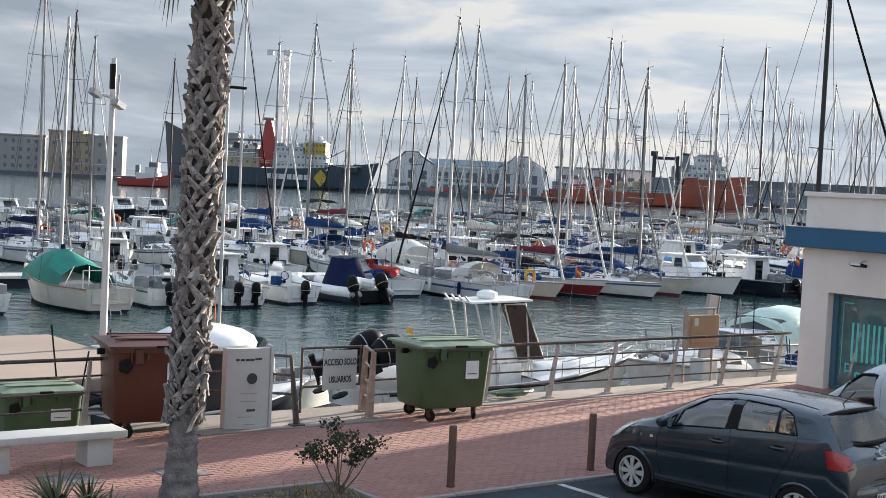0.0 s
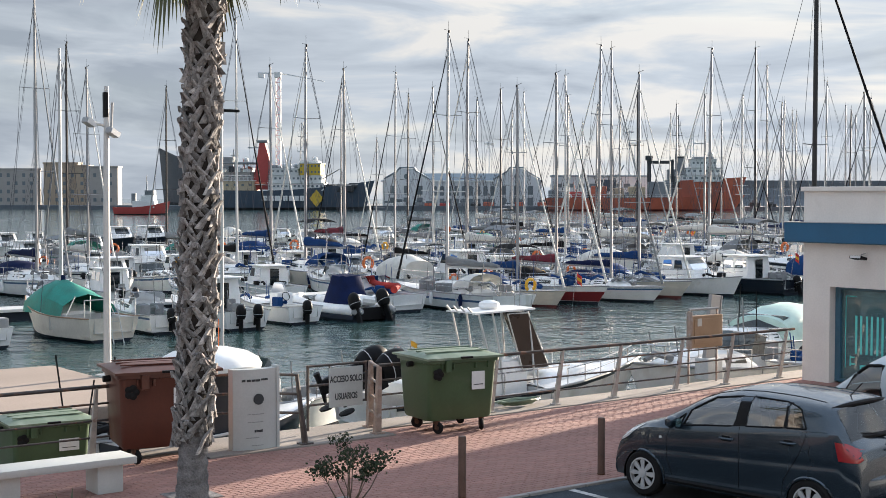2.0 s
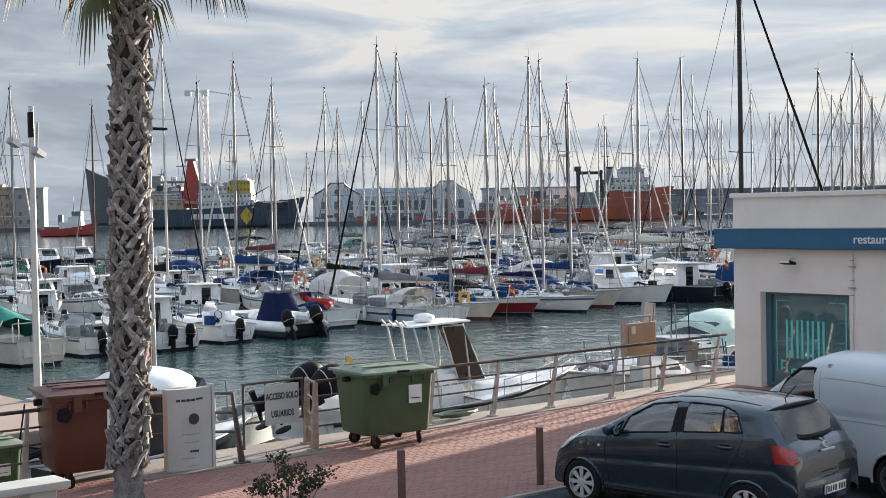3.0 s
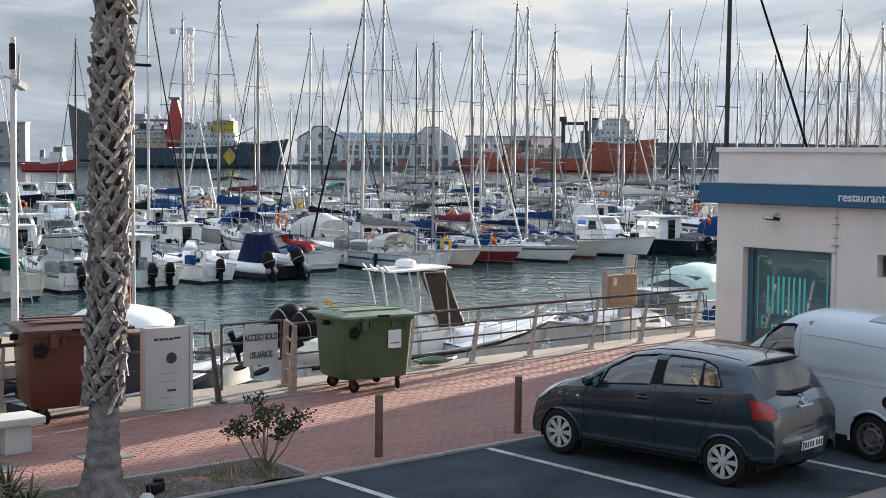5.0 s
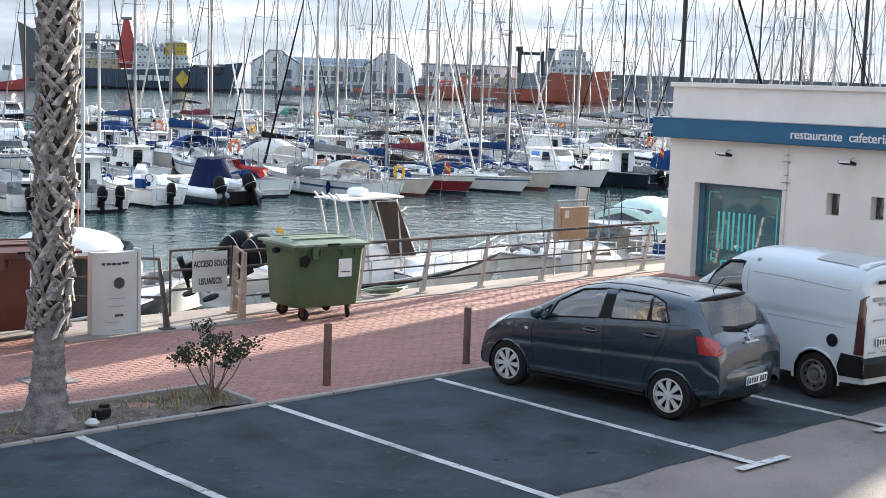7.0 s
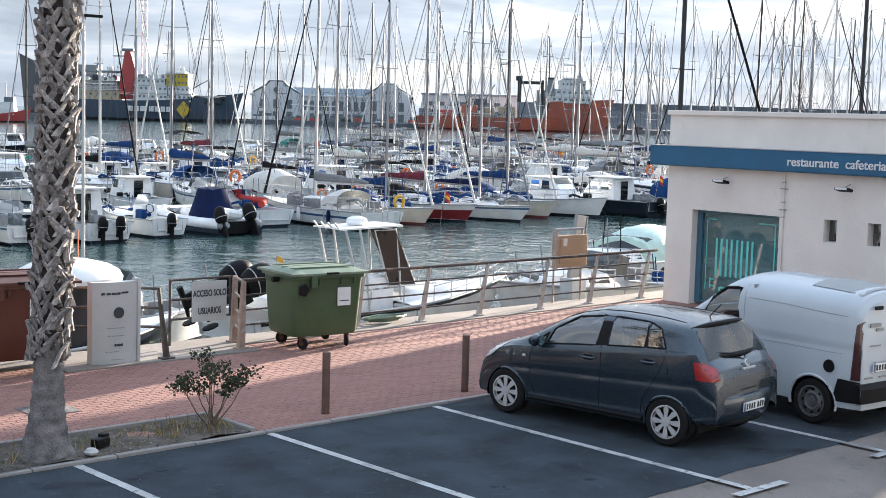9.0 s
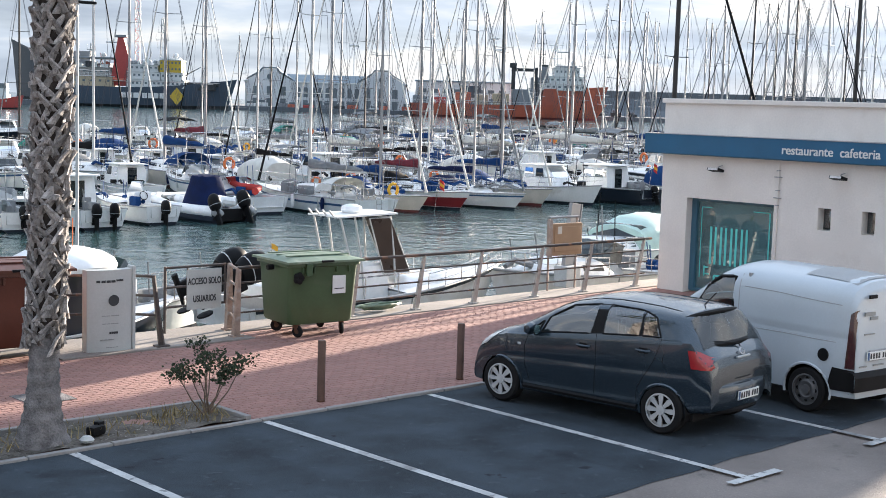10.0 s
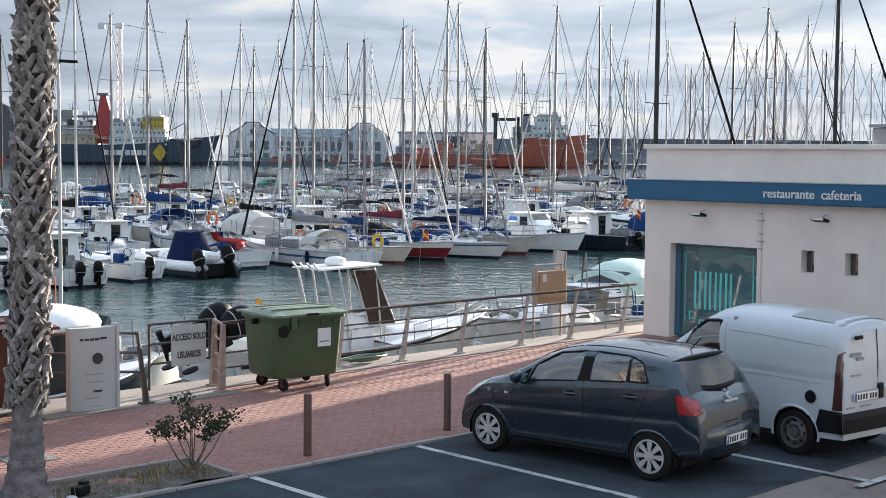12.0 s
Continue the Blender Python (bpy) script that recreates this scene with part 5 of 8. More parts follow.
# ---- the moored rows ----
protos = [
    sailboat("white sailing yacht with a navy sail cover", at(25.7, 66.75, SEA, 180), 9.2, 14.7, cover="navy", hood="navy", stripe="hullblue", genoa="greycloth"),
    sailboat("white sailing yacht with a grey sail cover and dark furled genoa", at(36.9, 66.75, SEA, 180), 9.0, 14.5, cover="blackcloth", hood="greycloth", genoa="blackcloth", mast="whitemast"),
    sailboat("cream sailing yacht with a blue sail cover", berth(52.6, 51.6, 180), 7.8, 11.4, hull="cream", cover="bluecloth", hood="bluecloth", genoa="sail", boot="bootred"),
    sailboat("white striped sailing yacht with a dark furled genoa", berth(39.9, 50.3, 0), 8.8, 12.6, stripe="hullblue", stripe_at=(0.58, 0.70), cover="greycloth", hood="sail", genoa="blackcloth", mast="whitemast"),
    sailboat("white sailing yacht with a maroon sail cover", berth(46.4, 51.2, 180), 7.8, 11.0, cover="maroon", hood="blackcloth", genoa="sail", stripe="hullred", stripe_at=(0.16, 0.70), boot="boot"),
    sailboat("dark-hulled sailing yacht with white deck", berth(72.0, 51.7, 180), 8.6, 11.3, hull="hulldark", cover="sail", hood="blackcloth", genoa="rope", stripe="white"),
    sailboat("white sailing yacht with a pale sail cover and grey hood", at(31.0, 73.0, SEA, 180), 8.2, 12.0, cover="sail", hood="greycloth", genoa="sail", stripe="boot"),
    sailboat("white sailing yacht with a green sail cover", at(45.5, 92.0, SEA, 0), 8.4, 13.0, cover="greycloth", hood="greencloth", genoa="greycloth", stripe="greencloth", mast="darkmast"),
]
HULLS = {0: 9.2, 1: 9.0, 2: 7.8, 3: 8.8, 4: 7.8, 5: 8.6, 6: 8.2, 7: 8.4}
LENS = {0: 14.7, 1: 14.5, 2: 11.4, 3: 12.6, 4: 11.0, 5: 11.3, 6: 12.0, 7: 13.0}
# rows of berths: distance out from the quay, and for each yacht its place along the row and its mast's height
YACHTS = {
    51: ((75.0, 13.3), (78.7, 14.8), (84.0, 14.1), (88.4, 12.9), (92.6, 11.9),),
    66: ((41.2, 13.7), (47.4, 12.2), (52.8, 14.5), (61.0, 12.8), (64.0, 14.9), (67.6, 12.1), (74.8, 15.4), (78.2, 12.3), (82.9, 12.1), (87.9, 13.8), (93.4, 13.1), (98.6, 14.1), (102.9, 15.5), (111.1, 14.3), (116.0, 15.1), (121.6, 14.2),),
    80: ((47.1, 14.0), (53.0, 14.1), (60.7, 13.2), (74.0, 13.2), (89.8, 13.7), (96.4, 18.1), (99.8, 13.8), (110.0, 13.2), (120.9, 13.9), (127.0, 16.0), (131.0, 19.4), (134.0, 16.5),),
    92: ((37.6, 15.6), (60.4, 13.9), (63.8, 9.7), (77.0, 14.3), (99.1, 13.9), (108.7, 15.1), (112.5, 18.4), (116.6, 14.0), (127.4, 13.9), (139.3, 17.4), (143.3, 19.8),),
    104: ((89.9, 15.4), (97.9, 13.0), (103.1, 14.8), (119.2, 13.6), (132.2, 15.1), (141.8, 16.2), (164.1, 19.5),),
    124: ((89.9, 16.4), (99.7, 16.4), (105.0, 15.1), (118.8, 16.4), (131.9, 15.8),),
}
taken = {51: [52.6, 39.9, 46.4, 72], 66: [25.7, 36.9], 73: [31.0], 92: [45.5]}
for v, row in YACHTS.items():
    for u, h in row:
        i = rnd.choice((0, 1, 2, 3, 6, 6, 7, 3, 0, 1, 7, 5, 6, 1, 4))
        size = h / LENS[i]
        flip = 180 if (v in (51, 80, 104)) != (rnd.random() < 0.25) else 0
        back = 0.081 * HULLS[i] * size * (1 if flip == 0 else -1)
        lean = rnd.uniform(-2, 2)
        copy_thing(protos[i], berth(u, v - back, flip + lean, size) if v == 51 else at(u, v - back, SEA, flip + lean, size))
        taken.setdefault(v, []).append(u)


# ---- cars ----
class CarBody:
    """A car's skin: a long profile of roof heights, rounded sections, and panels laid on it."""

    def __init__(self, profile, width, belt, taper, power, sill=0.24, nose=0.30):
        self.prof, self.W, self.belt, self.taper, self.power, self.sill, self.nose = profile, width, belt, taper, power, sill, nose
        self.y0, self.y1 = profile[0][0], profile[-1][0]

    def top(self, y):
        ys, zs = zip(*self.prof)
        return float(np.interp(y, ys, zs))

    def half(self, y):
        mid, reach = (self.y0 + self.y1) / 2, (self.y1 - self.y0) / 2
        k = abs(y - mid) / reach
        tight = 0.10 * max(0.0, (k - 0.92) / 0.08) ** 2 if self.nose > 0.2 else 0.0
        return self.W / 2 * (1 - self.nose * max(0.0, (k - 0.55) / 0.45) ** 2.6 - tight)

    def zb(self, y):
        return min(self.belt[0] + self.belt[1] * (self.y1 - y), self.top(y) - 0.10)

    def side(self, y, z):
        b, t = self.zb(y), self.top(y)
        if z <= b:
            k = (z - self.sill) / max(b - self.sill, 0.05)
            return self.half(y) * (0.945 + 0.055 * math.sin(math.pi * min(max(0.15 + 0.75 * k, 0), 1)))
        q = min((z - b) / max(t - b, 0.02), 1.0)
        return self.half(y) * 0.979 * (1 - self.taper * q) * max(1 - q ** self.power, 0.0) ** 0.5

    def across(self, y, x):
        """The height of the skin at x on the upper part."""
        b, t = self.zb(y), self.top(y)
        lo, hi = 0.0, 1.0
        for _ in range(30):
            m_ = (lo + hi) / 2
            if self.side(y, b + m_ * (t - b)) > abs(x):
                lo = m_
            else:
                hi = m_
        return b + lo * (t - b)

    def inside(self, y, z, lower, upper):
        """Whether a place on the side lies between two lines of (y, z)."""
        lo_t, up_t = np.linspace(0, 1, len(lower)), np.linspace(0, 1, len(upper))
        k = np.linspace(0, 1, 13)
        ring = list(zip(np.interp(k, lo_t, [p[0] for p in lower]), np.interp(k, lo_t, [p[1] for p in lower])))
        ring += list(zip(np.interp(k, up_t, [p[0] for p in upper]), np.interp(k, up_t, [p[1] for p in upper])))[::-1]
        hit, j = False, len(ring) - 1
        for i in range(len(ring)):
            (ya, za), (yb, zb) = ring[i], ring[j]
            if (za > z) != (zb > z) and y < (yb - ya) * (z - za) / (zb - za) + ya:
                hit = not hit
            j = i
        return hit

    def outline(self, bm, lower, upper, side, r=0.016):
        """A rubber seal round a side window."""
        lo_t, up_t = np.linspace(0, 1, len(lower)), np.linspace(0, 1, len(upper))
        k = np.linspace(0, 1, 13)
        ring = list(zip(np.interp(k, lo_t, [p[0] for p in lower]), np.interp(k, lo_t, [p[1] for p in lower])))
        ring += list(zip(np.interp(k, up_t, [p[0] for p in upper]), np.interp(k, up_t, [p[1] for p in upper])))[::-1]
        ring.append(ring[0])
        tube(bm, [(side * (self.side(y, z) + 0.002), y, z) for y, z in ring], r, 6)
        return bm

    def shell(self, bm, wheels, arch, windows=(), crosses=()):
        ys = sorted(set(np.round(np.concatenate([np.linspace(self.y0, self.y1, 190), [p[0] for p in self.prof]]), 4)))
        qs = [1, 0.997, 0.985, 0.965, 0.94, 0.90, 0.85, 0.80, 0.74, 0.67, 0.60, 0.52, 0.44, 0.36, 0.28, 0.20, 0.13, 0.06, 0.0]
        rows = []
        for y in ys:
            b, t = self.zb(y), self.top(y)
            half = [(self.side(y, b + q * (t - b)), b + q * (t - b)) for q in qs]
            half += [(self.side(y, z), z) for z in np.linspace(b, self.sill, 34)[1:]]
            rows.append([(-x, y, z) for x, z in half[::-1]] + [(x, y, z) for x, z in half[1:]])
        vs = grid(bm, rows)
        bm.faces.new(vs[0])
        bm.faces.new(vs[-1][::-1])
        dead = []
        for f in bm.faces:
            c = f.calc_center_median()
            if c.y < -1.56 and c.z < 0.36 and self.nose < 0.14:
                dead.append(f)
            elif abs(c.x) > self.W * 0.28 and any((c.y - wy) ** 2 + (c.z - wz) ** 2 < arch ** 2 for wy, wz in wheels):
                dead.append(f)
            elif any(self.inside(c.y, c.z, lo_, up_) for lo_, up_ in windows) and abs(c.x) > self.half(c.y) * 0.55:
                dead.append(f)
            elif any(min(a, b) < c.y < max(a, b) and abs(c.x) < w0 + (w1 - w0) * (c.y - a) / (b - a) and c.z > self.zb(c.y) + 0.01 for a, b, w0, w1 in crosses):
                dead.append(f)
        bmesh.ops.delete(bm, geom=dead, context="FACES")
        return bm

    def panel(self, bm, lower, upper, side, lift=0.006, n=8, m=5):
        """A patch of the side between a lower and an upper line of (y, z)."""
        lo_t, up_t = np.linspace(0, 1, len(lower)), np.linspace(0, 1, len(upper))
        rows = []
        for j in range(m + 1):
            row = []
            for i in range(n + 1):
                t = i / n
                a = np.array([np.interp(t, lo_t, [p[0] for p in lower]), np.interp(t, lo_t, [p[1] for p in lower])])
                b = np.array([np.interp(t, up_t, [p[0] for p in upper]), np.interp(t, up_t, [p[1] for p in upper])])
                y, z = a + (b - a) * j / m
                row.append((side * (self.side(y, z) + lift), y, z))
            rows.append(row)
        grid(bm, rows)
        return bm

    def cross_panel(self, bm, y0, y1, x0, x1, lift=0.006, n=12, m=6):
        """A patch of glass across the car between two stations; x0 and x1 are half-widths there."""
        rows = []
        for j in range(m + 1):
            y = y0 + (y1 - y0) * j / m
            w = x0 + (x1 - x0) * j / m
            rows.append([(x, y + (-lift if y0 < 0 else lift) * 0.8, self.across(y, x) + lift) for x in np.linspace(-w, w, n + 1)])
        grid(bm, rows)
        return bm


def road_wheel(car, x, y, r, width, side, spokes, rim_mat):
    w = part("wheel", lathe(B(), [(r * 0.66, -width / 2), (r * 0.9, -width / 2), (r * 0.985, -width * 0.36), (r, 0), (r * 0.985, width * 0.36), (r * 0.9, width / 2), (r * 0.66, width / 2)], 32, axis="x", cap=False), "rubber", car,
             "black tyre", smooth=True, m=pose(x, y, r))
    part("rim", lathe(B(), [(r * 0.60, side * (width / 2 - 0.045)), (r * 0.68, side * (width / 2 - 0.045)), (r * 0.69, side * (width / 2 + 0.004)), (r * 0.63, side * (width / 2 + 0.006))], 32, axis="x", cap=False), rim_mat, w, smooth=True)
    part("brake_disc", lathe(B(), [(0.0, side * (width / 2 - 0.06)), (r * 0.62, side * (width / 2 - 0.06)), (r * 0.62, side * (width / 2 - 0.05)), (0.0, side * (width / 2 - 0.05))], 24, axis="x"), "dark", w)
    if not spokes:
        part("wheel_disc", lathe(B(), [(r * 0.62, side * (width / 2 - 0.05)), (r * 0.5, side * (width / 2 - 0.035)), (r * 0.36, side * (width / 2 - 0.012)), (r * 0.26, side * (width / 2 - 0.03)), (0.0, side * (width / 2 - 0.03))], 28, axis="x", cap=False), rim_mat, w, "dull steel wheel disc", smooth=True)
        for k in range(8):
            a = 2 * math.pi * k / 8
            part("slot", lathe(B(), [(0.0, 0.0), (0.024, 0.0), (0.024, side * 0.006), (0.0, side * 0.006)], 8, axis="x"), "dark", w, m=pose(side * (width / 2 - 0.034), r * 0.48 * math.cos(a), r * 0.48 * math.sin(a)))
    for k in range(spokes):
        a = 2 * math.pi * k / spokes
        bm = B()
        taper_ = [(-0.055, 0.16), (0.055, 0.16), (0.115, 0.52), (0.08, 0.63), (-0.08, 0.63), (-0.115, 0.52)]
        lo_ = [bm.verts.new((-0.01, y_ * r, z_ * r)) for y_, z_ in taper_]
        hi_ = [bm.verts.new((0.01, y_ * r * 0.92, z_ * r)) for y_, z_ in taper_]
        bm.faces.new(lo_)
        bm.faces.new(hi_[::-1])
        for j_ in range(6):
            bm.faces.new((lo_[j_], hi_[j_], hi_[(j_ + 1) % 6], lo_[(j_ + 1) % 6]))
        part("spoke", bm, rim_mat, w, m=pose(side * (width / 2 - 0.012), 0, 0, math.degrees(a), 0, 0))
    part("hub_cap", lathe(B(), [(0.0, side * (width / 2 - 0.02)), (r * 0.22, side * (width / 2 - 0.02)), (r * 0.2, side * (width / 2 + 0.006)), (0.0, side * (width / 2 + 0.012))], 16, axis="x"), rim_mat, w, smooth=True)


def arch_lining(car, body, wy, r, side):
    bm = B()
    x1 = body.side(wy, r * 1.6) - 0.01
    rows = []
    for x in (side * (x1 - 0.32), side * x1):
        rows.append([(x, wy + r * math.cos(a), r * 0.86 + r * math.sin(a)) for a in np.linspace(-0.25, math.pi + 0.25, 16)])
    grid(bm, rows)
    inner = [bm.verts.new((side * (x1 - 0.32), wy + r * math.cos(a), r * 0.86 + r * math.sin(a))) for a in np.linspace(-0.25, math.pi + 0.25, 16)]
    bm.faces.new(inner)
    part("wheel_arch", bm, "dark", car)
    bm = B()
    pts = []
    for a in np.linspace(-0.22, math.pi + 0.22, 20):
        y, z = wy + r * 1.0 * math.cos(a), r * 0.86 + r * 1.0 * math.sin(a)
        pts.append((side * (body.side(y, max(z, body.sill)) + 0.0), y, z))
    tube(bm, pts, 0.02, 6)
    return bm


def interior(car, rows_, zseat, w):
    bm = B()
    box(bm, 0, rows_[0][0] / 2 + rows_[-1][0] / 2, zseat - 0.12, w * 2, rows_[0][0] - rows_[-1][0] + 1.3, 0.04)
    part("floor_tray", bm, "dark", car)
    for y, xs in rows_:
        for x in xs:
            bm = B()
            box(bm, x, y, zseat, 0.46, 0.5, 0.16, 0.05)
            box(bm, x, y - 0.24, zseat + 0.30, 0.44, 0.12, 0.56, 0.05, )
            box(bm, x, y - 0.27, zseat + 0.68, 0.26, 0.09, 0.17, 0.04)
            part("seat", bm, "dark", car)


def plate(parent, m, bars=7):
    p = part("number_plate", box(B(), 0, 0, 0, 0.50, 0.012, 0.11, 0.004), "label", parent, "white number plate", m=m)
    for k in range(bars):
        x = -0.17 + k * 0.058 + (0.03 if k > 3 else 0)
        part("plate_bar", box(B(), x, -0.008, 0, 0.032, 0.004, 0.07), "ink", p)
    part("plate_band", box(B(), -0.225, -0.008, 0, 0.035, 0.004, 0.10), "hullblue", p)


class HatchBody(CarBody):
    """Rising belt line, a shoulder, leaning side glass and a nearly flat roof."""

    def zb(self, y):
        return min(0.96 + 0.086 * (0.6 - y), self.top(y) - 0.09)

    def side(self, y, z):
        b, t = self.zb(y), self.top(y)
        if z <= b:
            k = min(max((z - self.sill) / max(b - self.sill, 0.05), 0.0), 1.0)
            return self.half(y) * (0.925 + 0.075 * math.sin(math.pi * (0.08 + 0.62 * k)) - 0.012 * math.exp(-((k - 0.60) / 0.05) ** 2))
        q = min((z - b) / max(t - b, 0.02), 1.0)
        return self.half(y) * 0.979 * (1 - 0.195 * q ** 1.05) * max(1 - q ** 9, 0.0) ** 0.5


def bow_ends(car):
    """Round the car's nose and tail in plan: the corners stand back from the middle."""
    for o in car.children_recursive:
        if o.matrix_local != Matrix.Identity(4) or o.name.startswith(("rear_bumper", "underbody", "seat", "floor_tray")):
            continue
        for v in o.data.vertices:
            w = (abs(v.co.x) / 0.75) ** 2.4
            high = min(max((v.co.z - 0.62) / 0.25, 0.0), 1.0)
            start = -1.50 + 0.40 * high
            if v.co.y < start:
                k = min((start - v.co.y) / (0.38 + 0.27 * high), 1.0)
                v.co.y += 0.21 * w * k * k * (3 - 2 * k)
            elif v.co.y > 1.25:
                k = min((v.co.y - 1.25) / 0.45, 1.0)
                v.co.y -= 0.20 * w * k * k * (3 - 2 * k)


def hatchback(m):
    car = thing("hatchback_car", "dark grey metallic five-door hatchback parked in a bay", "car", m)
    prof = [(-1.862, 0.48), (-1.86, 0.72), (-1.85, 0.88), (-1.82, 0.975), (-1.75, 1.04), (-1.69, 1.09), (-1.58, 1.25), (-1.49, 1.385), (-1.45, 1.44), (-1.41, 1.475), (-1.30, 1.502), (-1.0, 1.528), (-0.7, 1.538), (-0.4, 1.54), (-0.05, 1.52), (0.25, 1.455),
            (0.5, 1.355), (0.8, 1.175), (1.02, 1.05), (1.12, 1.01), (1.30, 0.965), (1.46, 0.905), (1.60, 0.82), (1.69, 0.70), (1.745, 0.57), (1.76, 0.45)]
    body = HatchBody(prof, 1.695, (0.96, 0.0), 0.2, 9.0, sill=0.22, nose=0.13)
    wheels = [(1.22, 0.29), (-1.24, 0.29)]
    lines = (("front_door_window", [(0.60, 1.005), (0.2, 1.05), (-0.17, 1.085)], [(0.52, 1.20), (0.2, 1.385), (-0.20, 1.445)]),
             ("rear_door_window", [(-0.34, 1.105), (-0.88, 1.15)], [(-0.355, 1.452), (-0.85, 1.445)]),
             ("quarter_window", [(-0.915, 1.155), (-1.19, 1.17)], [(-0.885, 1.44), (-1.06, 1.385)]),
             ("corner_window", [(0.79, 0.985), (0.645, 1.0)], [(0.69, 1.075), (0.60, 1.145)]))
    rear_cut = (-1.685, -1.455, 0.655, 0.59)
    shell = part("body", body.shell(B(), wheels, 0.325, [l_[1:] for l_ in lines], [rear_cut, (1.0, 0.49, 0.665, 0.57)]), "carpaint", car, smooth=True)
    for side in (-1, 1):
        for wy, wz in wheels:
            part("arch_lip", arch_lining(car, body, wy, 0.325, side), "carpaint", shell, smooth=True)
            road_wheel(car, side * 0.755, wy, 0.298, 0.19, side, 8, "silver")
        for nm, lo_, up_ in lines:
            bm = B()
            body.panel(bm, lo_, up_, side, -0.004)
            gl_ = part(nm, bm, "carglass", car, smooth=True)
            part("seal", body.outline(B(), lo_, up_, side, 0.011), "dark", gl_, smooth=True)
        for lo_, up_ in (([(-0.175, 1.085), (-0.335, 1.105)], [(-0.205, 1.445), (-0.35, 1.452)]), ([(-0.885, 1.15), (-0.91, 1.155)], [(-0.855, 1.444), (-0.88, 1.44)])):
            bm = B()
            body.panel(bm, lo_, up_, side, 0.004)
            part("door_pillar", bm, "dark", shell)
        # dark gap all along the roof edge and the cant rail
        bm = B()
        tube(bm, [(side * (body.side(y, body.top(y) - 0.035) + 0.001), y, body.top(y) - 0.035) for y in np.linspace(0.42, -1.36, 22)], 0.006, 5)
        part("roof_seam", bm, "dark", shell)
        for y, z in ((-0.08, 0.925), (-0.96, 0.985)):
            bm = B()
            tube(bm, [(side * (body.side(y + d, z) + h), y + d, z) for d, h in ((-0.10, 0.004), (-0.07, 0.032), (0.0, 0.038), (0.07, 0.032), (0.10, 0.004))], 0.016, 8)
            part("door_handle", bm, "carpaint", car, smooth=True)
            bm = B()
            body.panel(bm, [(y + 0.075, z - 0.035), (y - 0.075, z - 0.035)], [(y + 0.06, z + 0.03), (y - 0.06, z + 0.03)], side, 0.004)
            part("handle_cup", bm, "dark", car)
        for pts in ([(0.79, 0.955), (0.84, 0.80), (0.83, 0.55), (0.76, 0.34)], [(-0.255, 1.09), (-0.27, 0.8), (-0.25, 0.34)], [(-1.215, 1.15), (-1.20, 1.06), (-1.10, 0.86), (-0.97, 0.66), (-0.88, 0.50), (-0.86, 0.34)]):
            bm = B()
            fine = []
            for (ya, za), (yb_, zb_) in zip(pts, pts[1:]):
                fine += [(ya + (yb_ - ya) * k / 6, za + (zb_ - za) * k / 6) for k in range(6)]
            tube(bm, [(side * (body.side(y, z) + 0.0), y, z) for y, z in fine + [pts[-1]]], 0.0045, 5)
            part("door_seam", bm, "dark", shell)
        bm = B()
        tube(bm, [(side * (body.side(y, 0.29) + 0.002), y, 0.27) for y in np.linspace(0.86, -0.88, 14)], 0.034, 6)
        part("sill_trim", bm, "dark", shell, smooth=True)
        bm = B()
        lathe(bm, [(0.0, -0.09), (0.06, -0.085), (0.092, -0.03), (0.095, 0.04), (0.07, 0.085), (0.0, 0.095)], 14, axis="x")
        mir = part("door_mirror", bm, "carpaint", car, smooth=True, m=pose(side * 0.925, 0.70, 1.045, 0, 0, side * -8) @ Matrix.Diagonal((1.05, 0.75, 0.85, 1)))
        part("mirror_glass", lathe(B(), [(0.0, -0.075), (0.0, -0.074), (0.075, -0.07), (0.0, -0.066)], 14, axis="x"), "shopglass", mir, m=pose(0, -0.07, 0, 0, 0, 90))
        part("mirror_foot", box(B(), side * 0.83, 0.70, 1.0, 0.12, 0.07, 0.05, 0.015), "dark", car)
        bm = B()
        body.panel(bm, [(-1.61, 0.85), (-1.73, 0.845), (-1.852, 0.85)], [(-1.56, 1.065), (-1.66, 1.06), (-1.80, 0.98)], side, 0.010, n=12)
        tl = part("tail_light", bm, "lampred", car, "red and clear tail light", smooth=True)
        bm = B()
        body.panel(bm, [(-1.61, 0.853), (-1.85, 0.853)], [(-1.61, 0.925), (-1.845, 0.905)], side, 0.020)
        part("reversing_lens", bm, "lampclear", tl)
        bm = B()
        body.panel(bm, [(1.50, 0.74), (1.71, 0.64)], [(1.24, 0.945), (1.60, 0.79)], side, 0.010)
        part("headlight", bm, "lampclear", car, smooth=True)
        bm = B()
        body.panel(bm, [(0.95, 0.80), (0.90, 0.80)], [(0.95, 0.83), (0.90, 0.83)], side, 0.008, n=3, m=2)
        part("side_repeater", bm, "lampclear", car)
    bm = B()
    tube(bm, [(-body.side(-1.38 + 0.085 * math.cos(a), 0.90 + 0.085 * math.sin(a)) - 0.002, -1.38 + 0.085 * math.cos(a), 0.90 + 0.085 * math.sin(a)) for a in np.linspace(0, 2 * math.pi, 22)], 0.006, 5)
    part("flap_seam", bm, "dark", shell)
    # rear window with a broad black rim
    bm = B()
    body.cross_panel(bm, -1.69, -1.45, 0.665, 0.60, 0.002)
    rw = part("rear_window", bm, "reartint", car, smooth=True)
